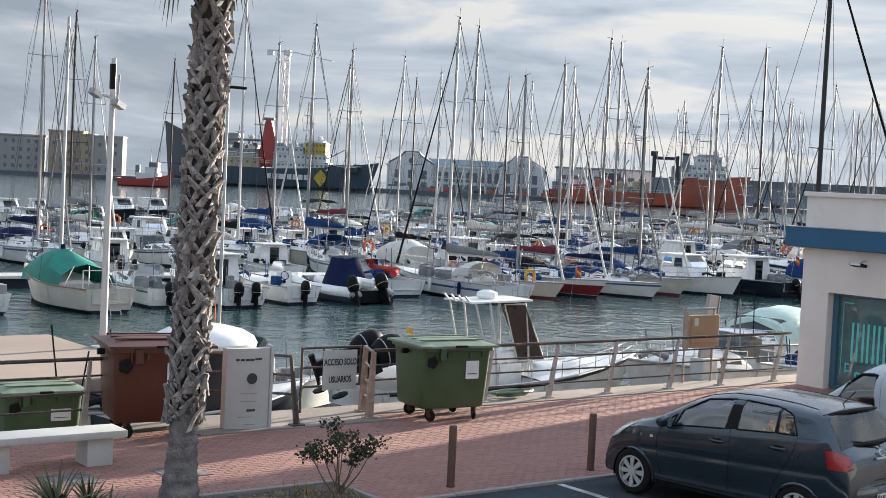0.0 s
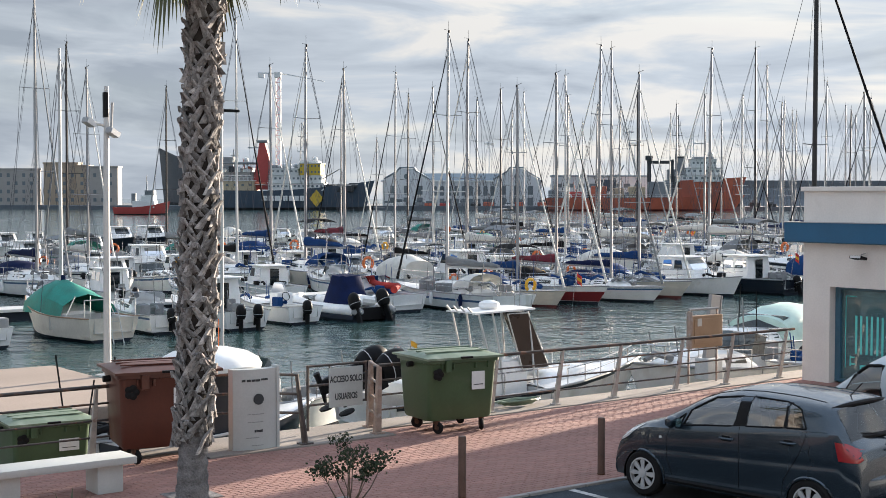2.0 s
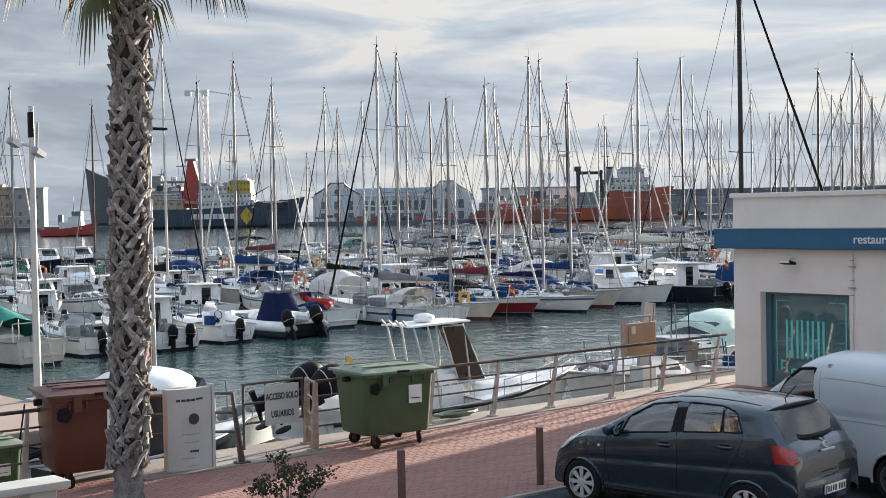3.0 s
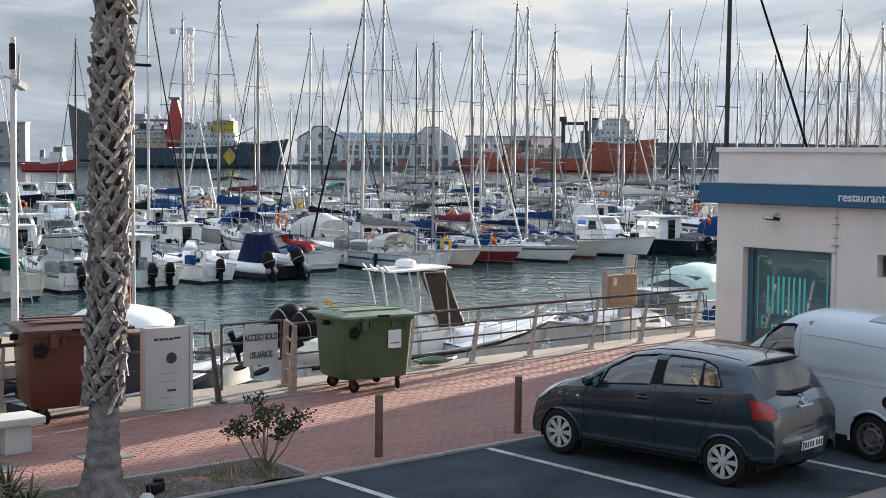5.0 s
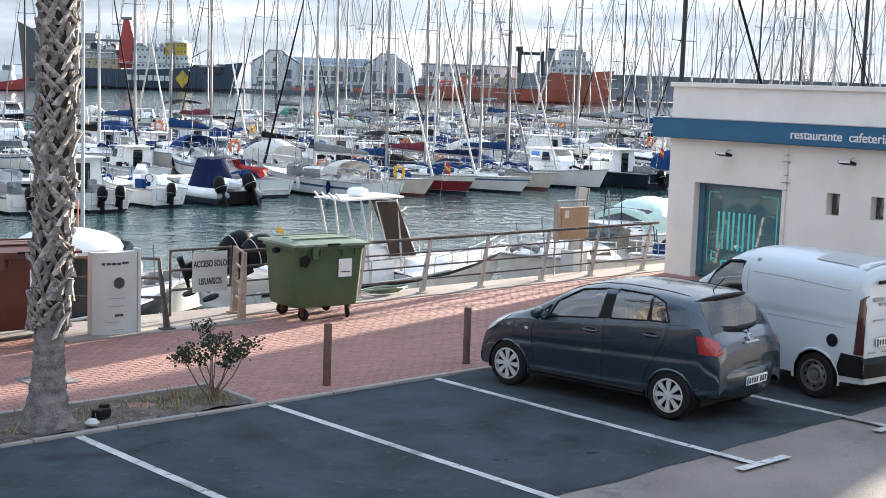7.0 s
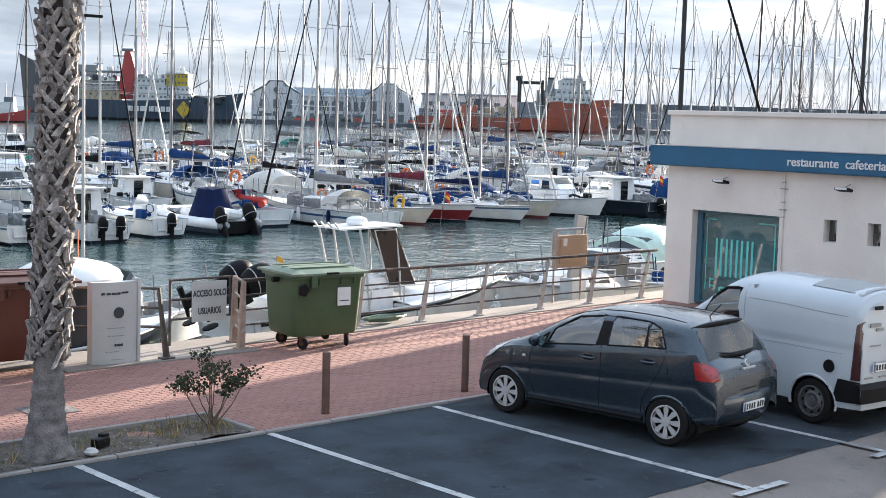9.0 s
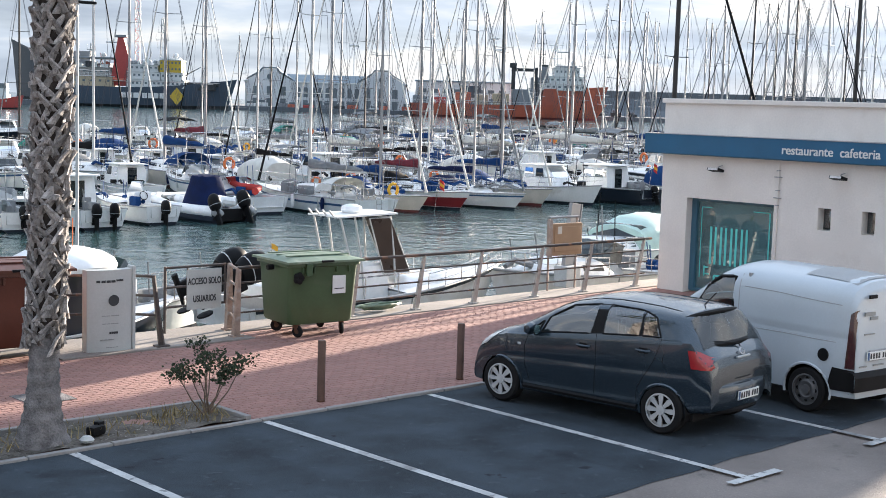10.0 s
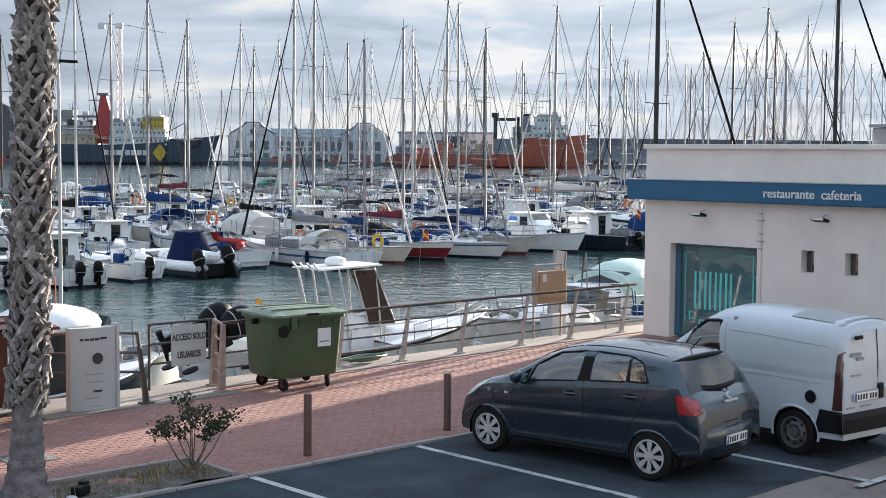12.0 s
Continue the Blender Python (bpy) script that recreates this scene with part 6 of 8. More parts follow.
    ring = [(-0.665 + 0.16625 * k, -1.69) for k in range(9)] + [(0.665 - 0.0081 * k, -1.69 + 0.03 * k) for k in range(1, 9)] + [(0.60 - 0.15 * k, -1.45) for k in range(1, 9)] + [(-0.60 - 0.0081 * k, -1.45 - 0.03 * k) for k in range(1, 9)]
    bm = B()
    tube(bm, [(x, y - 0.016, body.across(y, x) + 0.010) for x, y in ring], 0.030, 6)
    part("seal", bm, "dark", rw, smooth=True)
    bm = B()
    tube(bm, [(0.06, -1.765, 1.05), (0.05, -1.745, 1.085), (-0.18, -1.72, 1.115), (-0.44, -1.69, 1.14)], 0.012, 6)
    part("wiper", bm, "dark", rw)
    bm = B()
    body.cross_panel(bm, 0.48, 1.01, 0.575, 0.67, 0.006)
    part("windscreen", bm, "carglass", car, smooth=True)
    # hatch seams: down both sides of the tail lights and across above the bumper
    for side in (-1, 1):
        bm = B()
        tube(bm, [(side * x, y, z) for x, y, z in ((0.655, -1.70, 1.08), (0.62, -1.83, 0.97), (0.58, -1.858, 0.86), (0.56, -1.866, 0.74), (0.50, -1.866, 0.70))], 0.005, 5)
        part("hatch_seam", bm, "dark", shell)
    bm = B()
    tube(bm, [(x, -1.866, 0.695) for x in np.linspace(-0.51, 0.51, 9)], 0.006, 5)
    part("hatch_seam", bm, "dark", shell)
    bm = B()
    rows = []
    for z, y, w in ((0.30, -1.70, 0.70), (0.31, -1.84, 0.765), (0.345, -1.885, 0.79), (0.40, -1.91, 0.80), (0.46, -1.925, 0.806), (0.53, -1.935, 0.81), (0.60, -1.93, 0.808), (0.635, -1.915, 0.80), (0.65, -1.87, 0.785), (0.652, -1.80, 0.75)):
        turns = np.linspace(-math.pi / 2, math.pi / 2, 41)
        rows.append([(w * math.copysign(abs(math.sin(a)) ** 0.66, math.sin(a)), -1.42 + (y + 1.42) * abs(math.cos(a)) ** 0.72, z) for a in turns])
    grid(bm, rows)
    part("rear_bumper", bm, "carpaint", car, smooth=True)
    bm = B()
    tube(bm, [(x, -1.86 + 0.30 * (abs(x) / 0.75) ** 3, 0.31) for x in np.linspace(-0.62, 0.62, 13)], 0.03, 6)
    part("bumper_skirt", bm, "dark", car, m=Matrix.Translation((0, 0, 0.0001)), smooth=True)
    bm = B()
    box(bm, 0, -1.85, 0.945, 0.30, 0.035, 0.026, 0.01)
    part("hatch_grip", bm, "silver", car, "bright handle strip")
    plate(car, pose(0, -1.943, 0.50, 3, 0, 0))
    bm = B()
    lathe(bm, [(0.032, 0.0), (0.045, 0.006), (0.032, 0.012)], 20, cap=False)
    part("badge", bm, "silver", car, m=pose(0.0, -1.822, 1.0, 60, 0, 0) @ Matrix.Diagonal((1.35, 1, 1, 1)))
    bm = B()
    tube(bm, [(0.0, -1.28, 1.50), (0.0, -1.44, 1.67)], 0.007, 5)
    part("aerial", bm, "dark", car)
    bm = B()
    box(bm, 0, 0, 0.24, 1.40, 3.2, 0.10)
    part("underbody", bm, "dark", car)
    interior(car, ((0.15, (-0.36, 0.36)), (-0.75, (-0.4, 0.0, 0.4))), 0.62, 0.68)
    part("dashboard", box(B(), 0, 0.74, 0.90, 1.30, 0.40, 0.16, 0.06), "dark", car, smooth=True)
    bow_ends(car)
    return car


def panel_van(m):
    van = thing("panel_van", "white panel van with black bumper parked in a bay", "van", m)
    prof = [(-2.0, 0.50), (-1.995, 0.9), (-1.97, 1.35), (-1.93, 1.66), (-1.86, 1.76), (-1.7, 1.80), (-1.0, 1.825), (-0.2, 1.83), (0.05, 1.815), (0.2, 1.775), (0.34, 1.70), (0.94, 1.22), (1.08, 1.13), (1.5, 1.02), (1.8, 0.87), (1.95, 0.68), (2.0, 0.5)]
    body = CarBody(prof, 1.66, (1.05, 0.0), 0.075, 7.0, sill=0.28, nose=0.15)
    wheels = [(1.28, 0.30), (-1.32, 0.30)]
    door_w = ([(0.66, 1.10), (0.36, 1.09), (-0.04, 1.09)], [(0.46, 1.46), (0.28, 1.60), (0.0, 1.63)])
    shell = part("body", body.shell(B(), wheels, 0.35, [door_w], [(0.92, 0.40, 0.675, 0.60)]), "vanpaint", van, smooth=True)
    for side in (-1, 1):
        for wy, wz in wheels:
            part("arch_lip", arch_lining(van, body, wy, 0.35, side), "vanpaint", shell, smooth=True)
            road_wheel(van, side * 0.735, wy, 0.30, 0.17, side, 0, "steelwheel")
        bm = B()
        body.panel(bm, *door_w, side, 0.0)
        gl_ = part("door_window", bm, "carglass", van, smooth=True)
        part("seal", body.outline(B(), *door_w, side, 0.024), "dark", gl_)
        for pts in ([(-0.10, 1.68), (-0.14, 1.1), (-0.12, 0.42)], [(0.80, 1.04), (0.88, 0.8), (0.90, 0.66)], [(-0.2, 1.52), (-0.8, 1.51), (-1.75, 1.46)], [(-0.18, 0.98), (-0.9, 0.99), (-1.72, 0.98)]):
            bm = B()
            fine = []
            for (ya, za), (yb_, zb_) in zip(pts, pts[1:]):
                fine += [(ya + (yb_ - ya) * k / 6, za + (zb_ - za) * k / 6) for k in range(6)]
            tube(bm, [(side * (body.side(y, z) + 0.000), y, z) for y, z in fine + [pts[-1]]], 0.006, 5)
            part("seam", bm, "greyplastic", shell)
        bm = B()
        body.panel(bm, [(-1.86, 0.66), (-1.985, 0.66)], [(-1.88, 1.36), (-1.955, 1.42)], side, 0.010)
        part("tail_light", bm, "dimred", van, "tall dark red tail light", smooth=True)
        bm = B()
        body.panel(bm, [(-1.62, 0.36), (-1.99, 0.36)], [(-1.70, 0.66), (-1.985, 0.64)], side, 0.012)
        part("bumper_corner", bm, "dark", van)
        bm = B()
        box(bm, side * 0.90, 0.66, 1.15, 0.13, 0.09, 0.18, 0.035)
        part("door_mirror", bm, "dark", van)
    bm = B()
    lathe(bm, [(0.0, 0.0), (0.085, 0.0), (0.08, 0.014), (0.0, 0.018)], 20, axis="x")
    part("fuel_cap", bm, "dark", shell, m=pose(-body.side(-1.56, 0.80) - 0.002, -1.56, 0.80, 0, 0, 180))
    bm = B()
    rows = [[(x, y + 0.1 * max(0, abs(x) / 0.78 - 0.7) ** 1.5, z) for x in np.linspace(-0.79, 0.79, 13)] for z, y in ((0.34, -1.96), (0.38, -2.06), (0.56, -2.07), (0.62, -2.03), (0.63, -1.95))]
    grid(bm, rows)
    part("rear_bumper", bm, "dark", van, "black plastic rear bumper", smooth=True)
    bm = B()
    tube(bm, [(0.03, -1.99, 0.66), (0.03, -1.985, 1.2), (0.03, -1.945, 1.66)], 0.007, 5)
    part("door_gap", bm, "dark", shell)
    bm = B()
    box(bm, -0.10, -2.005, 0.82, 0.72, 0.03, 0.14, 0.01)
    part("plate_recess", bm, "greyplastic", van)
    plate(van, pose(-0.28, -2.028, 0.82, 0, 0, 0))
    bm = B()
    box(bm, 0.06, -2.01, 0.86, 0.10, 0.05, 0.20, 0.015)
    part("door_latch", bm, "dark", van)
    bm = B()
    box(bm, -0.40, -1.98, 1.58, 0.16, 0.03, 0.05, 0.012)
    part("high_lamp", bm, "dark", van)
    for x, z, sx, sz in ((-0.45, 1.36, 0.22, 0.05), (-0.36, 1.30, 0.16, 0.04), (-0.45, 1.10, 0.22, 0.015), (-0.58, 0.69, 0.16, 0.02), (-0.25, 0.69, 0.22, 0.02)):
        bm = B()
        box(bm, x, -2.005 + (z - 0.8) * 0.045, z, sx, 0.012, sz)
        part("print_bar", bm, "midink", van)
    for y0, y1, mt in ((-1.8, -1.0, "greyplastic"),):
        bm = B()
        rows = [[(x, y, body.across(y, x) + 0.008) for x in np.linspace(-0.5, 0.5, 7)] for y in np.linspace(y0, y1, 5)]
        grid(bm, rows)
        part("roof_panel", bm, mt, shell, smooth=True)
    bm = B()
    body.cross_panel(bm, 0.39, 0.93, 0.60, 0.68, 0.008)
    part("windscreen", bm, "carglass", van, smooth=True)
    bm = B()
    box(bm, 0, 0, 0.30, 1.36, 3.3, 0.12)
    part("underbody", bm, "dark", van)
    interior(van, ((0.12, (-0.38, 0.38)), (0.08, (-0.38,))), 0.72, 0.66)
    bm = B()
    box(bm, 0, -0.22, 1.1, 1.4, 0.04, 1.2)
    part("bulkhead", bm, "greyplastic", van)
    return van


hatchback(at(14.66, 11.24, 0.018, 6.0))
panel_van(at(17.46, 10.81, 0.018, -5.0))


# ---- palm, shrub, small plants ----
def palm(m):
    p = thing("palm_tree", "tall fan palm with a criss-cross of old leaf bases", "palm", m)
    H = 7.95

    def axis(z):
        return Vector((0.038 * z, 0.01 * z, z))

    def rad(z):
        return 0.175 + 0.17 * math.exp(-z / 0.32)
    bm = B()
    rows = []
    for z in np.concatenate([np.linspace(-0.05, 1.3, 40), np.linspace(1.4, H, 30)]):
        c, r = axis(z), rad(z) - 0.02 + 0.008 * math.sin(z * 45) * (z < 1.3)
        rows.append([(c.x + r * (1 + 0.05 * noise.noise((3 * math.cos(a), 3 * math.sin(a), z * 2))) * math.cos(a), c.y + r * math.sin(a), z) for a in np.linspace(0, 2 * math.pi, 29)[:-1]])
    vs = grid(bm, rows, close=True)
    bm.faces.new(vs[-1])
    part("trunk", bm, "trunk", p, "grey ringed lower trunk", smooth=True)
    # dark sleeve: its colour holds the shade in the gaps between leaf bases
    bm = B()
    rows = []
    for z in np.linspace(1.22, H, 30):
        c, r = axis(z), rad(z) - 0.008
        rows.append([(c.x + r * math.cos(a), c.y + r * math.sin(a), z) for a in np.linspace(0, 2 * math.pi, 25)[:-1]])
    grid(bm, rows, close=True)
    part("fibre_mantle", bm, "core", p, "dark sleeve for the shade between the old leaf bases", smooth=True)
    # three shapes of cut leaf base: a split, curved strap
    shapes = []
    for k in range(4):
        bm = B()
        ln, w = (0.27, 0.30, 0.24, 0.31)[k], (0.165, 0.15, 0.17, 0.145)[k]
        for sgn in (-1, 1):
            rows = []
            for i, t in enumerate(np.linspace(0, 1, 6)):
                x = sgn * (0.012 + 0.15 * (1 - t)) * (1.0 if k != 1 else 0.85)
                z = ln * t
                out = -0.025 * (abs(x) / 0.16) ** 2 + 0.004 + 0.03 * t + 0.10 * max(0, t - 0.55) ** 1.3 * (1 + 0.5 * (k % 2)) + (0.006 if sgn > 0 else 0)
                ww = w * (1 - 0.45 * t) / 2
                rows.append([(x - ww, out, z), (x - ww * 0.5, out + 0.022, z), (x + ww * 0.5, out + 0.022, z), (x + ww, out, z), (x, out - 0.03, z)])
            vs = grid(bm, rows, close=True)
            bm.faces.new(vs[0][::-1])
            bm.faces.new(vs[-1])
        if k % 2 == 0:
            box(bm, 0, 0.055, ln * 0.98, 0.085, 0.04, 0.08, 0.012, m=pose(0, 0, 0, -6, 0, 0))
        shapes.append(mesh_of("leaf_base", bm, "boots"))
    n = 0
    z = 1.18
    while z < 7.3:
        for j in range(8):
            a = 2 * math.pi * (j / 8 + 0.5 * (n % 2) / 8 + 0.02 * rnd.uniform(-1, 1)) + z * 0.25
            zz = z + rnd.uniform(-0.04, 0.04)
            c, r = axis(zz), rad(zz) - 0.015
            o = new("leaf_base", shapes[rnd.randrange(4)])
            o.parent = p
            sc = rnd.uniform(0.55, 0.92)
            o.matrix_local = Matrix.Translation((c.x + r * math.cos(a), c.y + r * math.sin(a), zz - 0.1)) @ pose(0, 0, 0, 0, 0, math.degrees(a) - 90) @ pose(0, 0, 0, rnd.uniform(-9, 5), rnd.uniform(-16, 16), rnd.uniform(-10, 10)) @ Matrix.Scale(sc, 4)
        n += 1
        z += 0.15
    # fan leaves, the lowest hanging
    bm = B()
    for i in range(26):
        a = 2.4 * i
        lift = 55 - 4.6 * i + rnd.uniform(-6, 6)
        c = axis(H - 0.2 + 0.2 * (1 - i / 26))
        d = Vector((math.cos(a) * math.cos(radians(lift)), math.sin(a) * math.cos(radians(lift)), math.sin(radians(lift))))
        side = d.cross(Vector((0, 0, 1))).normalized()
        up = side.cross(d)
        stem = [c + d * (1.25 * t) + Vector((0, 0, -0.10 * t * t)) for t in (0, 0.5, 1)]
        tube(bm, stem, 0.02, 4, r_end=0.012)
        hub = stem[-1]
        for k in range(25):
            f = (k / 24 - 0.5) * 2
            dirn = (d * math.cos(f * 1.35) + side * math.sin(f * 1.35) + up * 0.10).normalized()
            L = 0.85 * (1 - 0.25 * abs(f)) * rnd.uniform(0.9, 1.08)
            tip = hub + dirn * L * 0.72 + Vector((0, 0, -0.55 * L * (0.7 + 0.5 * rnd.random())))
            midp = hub + dirn * L * 0.52 + Vector((0, 0, -0.05))
            wv = dirn.cross(Vector((0, 0, 1))).normalized() * 0.024
            q = [bm.verts.new(x) for x in (hub, midp + wv, tip, midp - wv)]
            bm.faces.new(q)
    crown = part("crown", bm, "frond", p, "drooping yellow-green fan leaves")
    crown["kind"] = "stuff"


palm(at(7.92, 13.78, 0.02))


def shrub(m):
    """Two crooked stems that fork into a few leafy clumps with gaps between them."""
    s = thing("shrub", "small sparse dark green shrub in the dry bed", "shrub", m)
    r2 = random.Random(3)
    bm, clumps = B(), []
    for k, (a, out, h) in enumerate(((0.3, 0.50, 0.62), (1.2, 0.22, 0.95), (2.6, 0.35, 0.72), (3.3, 0.60, 0.60), (4.1, 0.42, 0.78), (5.2, 0.30, 0.66), (6.0, 0.62, 0.74), (0.0, 0.05, 0.80), (3.0, 0.16, 0.60), (5.9, 0.33, 0.56))):
        foot = Vector((-0.05 if k % 2 else 0.06, 0.02, 0))
        tip = Vector((out * math.cos(a), out * math.sin(a), h))
        mid_ = foot.lerp(tip, 0.5) + Vector((r2.uniform(-0.05, 0.05), r2.uniform(-0.05, 0.05), -0.06))
        tube(bm, [foot, mid_, tip], 0.016, 5, r_end=0.006)
        for _ in range(4):
            twig = tip + Vector((r2.gauss(0, 0.10), r2.gauss(0, 0.10), r2.gauss(0.03, 0.06)))
            tube(bm, [mid_.lerp(tip, r2.uniform(0.4, 0.95)), twig], 0.005, 4, r_end=0.003)
            clumps.append((twig, r2.uniform(0.045, 0.085)))
    part("woody_framework", bm, "stem", s)
    bm = B()
    for c, spread_ in clumps:
        for _ in range(34):
            p = c + Vector((r2.gauss(0, spread_), r2.gauss(0, spread_), r2.gauss(0, spread_ * 0.8)))
            d = Vector((r2.gauss(0, 1), r2.gauss(0, 1), r2.gauss(0.2, 0.7))).normalized()
            w = d.orthogonal().normalized()
            L = r2.uniform(0.04, 0.075)
            bm.faces.new([bm.verts.new(x) for x in (p, p + d * L * 0.5 + w * L * 0.36, p + d * L, p + d * L * 0.5 - w * L * 0.36)])
    leaves = part("leaves", bm, "leaf", s, "dark green small leaves")
    leaves["kind"] = "stuff"


shrub(at(10.10, 13.82, 0.04) @ Matrix.Diagonal((0.74, 0.74, 0.86, 1)))


def spiky_plant(m, n, size, label):
    s = thing("spiky_plant", label, "plant", m, group="plants under the palm")
    r2 = random.Random(int(size * 100) + n)
    bm = B()
    for i in range(n):
        a, e = r2.uniform(0, 6.28), r2.uniform(0.35, 1.35)
        d = Vector((math.cos(a) * math.cos(e), math.sin(a) * math.cos(e), math.sin(e)))
        w = d.cross(Vector((0, 0, 1))).normalized() * 0.018
        L = size * r2.uniform(0.6, 1.1)
        base = Vector((0, 0, size * 0.25 * r2.random()))
        rows = []
        for t in (0, 0.35, 0.7, 1):
            p = base + d * L * t + Vector((0, 0, -0.25 * L * t * t))
            k = (0.6, 1.0, 0.7, 0.08)[(0, 0.35, 0.7, 1).index(t)]
            rows.append([p - w * k, p + Vector((0, 0, 0.008 * k)), p + w * k])
        grid(bm, rows)
    o = part("leaves", bm, "frond", s)
    o["kind"] = "stuff"


spiky_plant(at(6.6, 14.05, 0.04), 60, 0.75, "green spiky yucca clump beside the palm")
spiky_plant(at(7.05, 14.25, 0.04), 34, 0.55, "small fan palm seedling with stiff leaves")
spiky_plant(at(7.0, 13.6, 0.04), 40, 0.5, "low green spiky plant in the bed")
bm = B()
r3 = random.Random(11)
for i in range(900):
    x, y = r3.uniform(5.0, 10.3), 13.86 + r3.gauss(0, 0.24)
    if abs(y - 13.86) > 0.47:
        continue
    if r3.random() > (0.9 if 9.3 < x < 10.3 else 0.35):
        continue
    h = r3.uniform(0.05, 0.22)
    d = Vector((r3.gauss(0, 0.5), r3.gauss(0, 0.5), 1)).normalized()
    p = Vector((x, y, 0.03))
    q = [bm.verts.new(v) for v in (p - Vector((0.008, 0, 0)), p + Vector((0.008, 0, 0)), p + d * h)]
    bm.faces.new(q)
solo("dry_grass", bm, "drygrass", "withered straw-coloured grass tufts", "grass", Q, kind="stuff")
bm = B()
box(bm, 0, 0, 0.09, 0.34, 0.2, 0.18, 0.05)
box(bm, 0.14, 0.05, 0.19, 0.16, 0.14, 0.08, 0.03)
solo("rubbish_bag", bm, "dark", "crumpled black plastic bag at the palm", "bag", at(8.52, 13.66, 0.05, 20, 0.62), smooth=True)
bm = B()
lathe(bm, [(0.0, 0.0), (0.10, 0.01), (0.12, 0.05), (0.07, 0.10), (0.0, 0.11)], 9)
solo("stone", bm, "signwhite", "white rounded stone in the bed", "stone", at(8.28, 13.42, 0.05, 0, 0.7), smooth=True)

# ---- lamp poles by the water ----
lp = thing("harbour_lamp_pole", "tall white lamp pole with two floodlights on the pier", "lamp pole", at(13.0, 27.9, 0.0))
part("shaft", tube(B(), [(0, 0, 0), (0.0, 0, 3.2), (0.02, 0, 6.3)], 0.085, 12, r_end=0.055), "whitemast", lp, smooth=True)
part("base_plate", box(B(), 0, 0, 0.02, 0.4, 0.4, 0.04, 0.01), "whitemast", lp)
part("crossarm", tube(B(), [(-0.30, 0.08, 5.52), (0.0, 0, 5.45), (0.12, -0.04, 5.40)], 0.035, 8), "whitemast", lp)
for x, y, z in ((-0.34, 0.1, 5.52), (0.10, -0.12, 5.30)):
    f = part("floodlight", box(B(), 0, 0, 0, 0.27, 0.18, 0.14, 0.03), "greyplastic", lp, m=pose(x, y, z, 0, 25, 20))
    part("lens", box(B(), 0, -0.115, -0.01, 0.26, 0.012, 0.12), "lampclear", f)
part("top_bracket", box(B(), 0.0, 0, 5.9, 0.10, 0.12, 0.55, 0.02), "dark", lp)
part("second_pole", tube(B(), [(0.10, -0.06, 5.35), (0.13, -0.06, 5.95)], 0.03, 8), "greyplastic", lp)
lq = thing("harbour_lamp_pole", "slim lamp pole with a flat dark lamp head", "lamp pole", at(22.2, 40.0, SEA - 0.2))
part("shaft", tube(B(), [(0, 0, 0), (0, 0, 8.0)], 0.06, 10, r_end=0.045), "whitemast", lq)
part("lamp_head", box(B(), 0.30, -0.05, 7.95, 0.62, 0.2, 0.09, 0.03), "dark", lq)


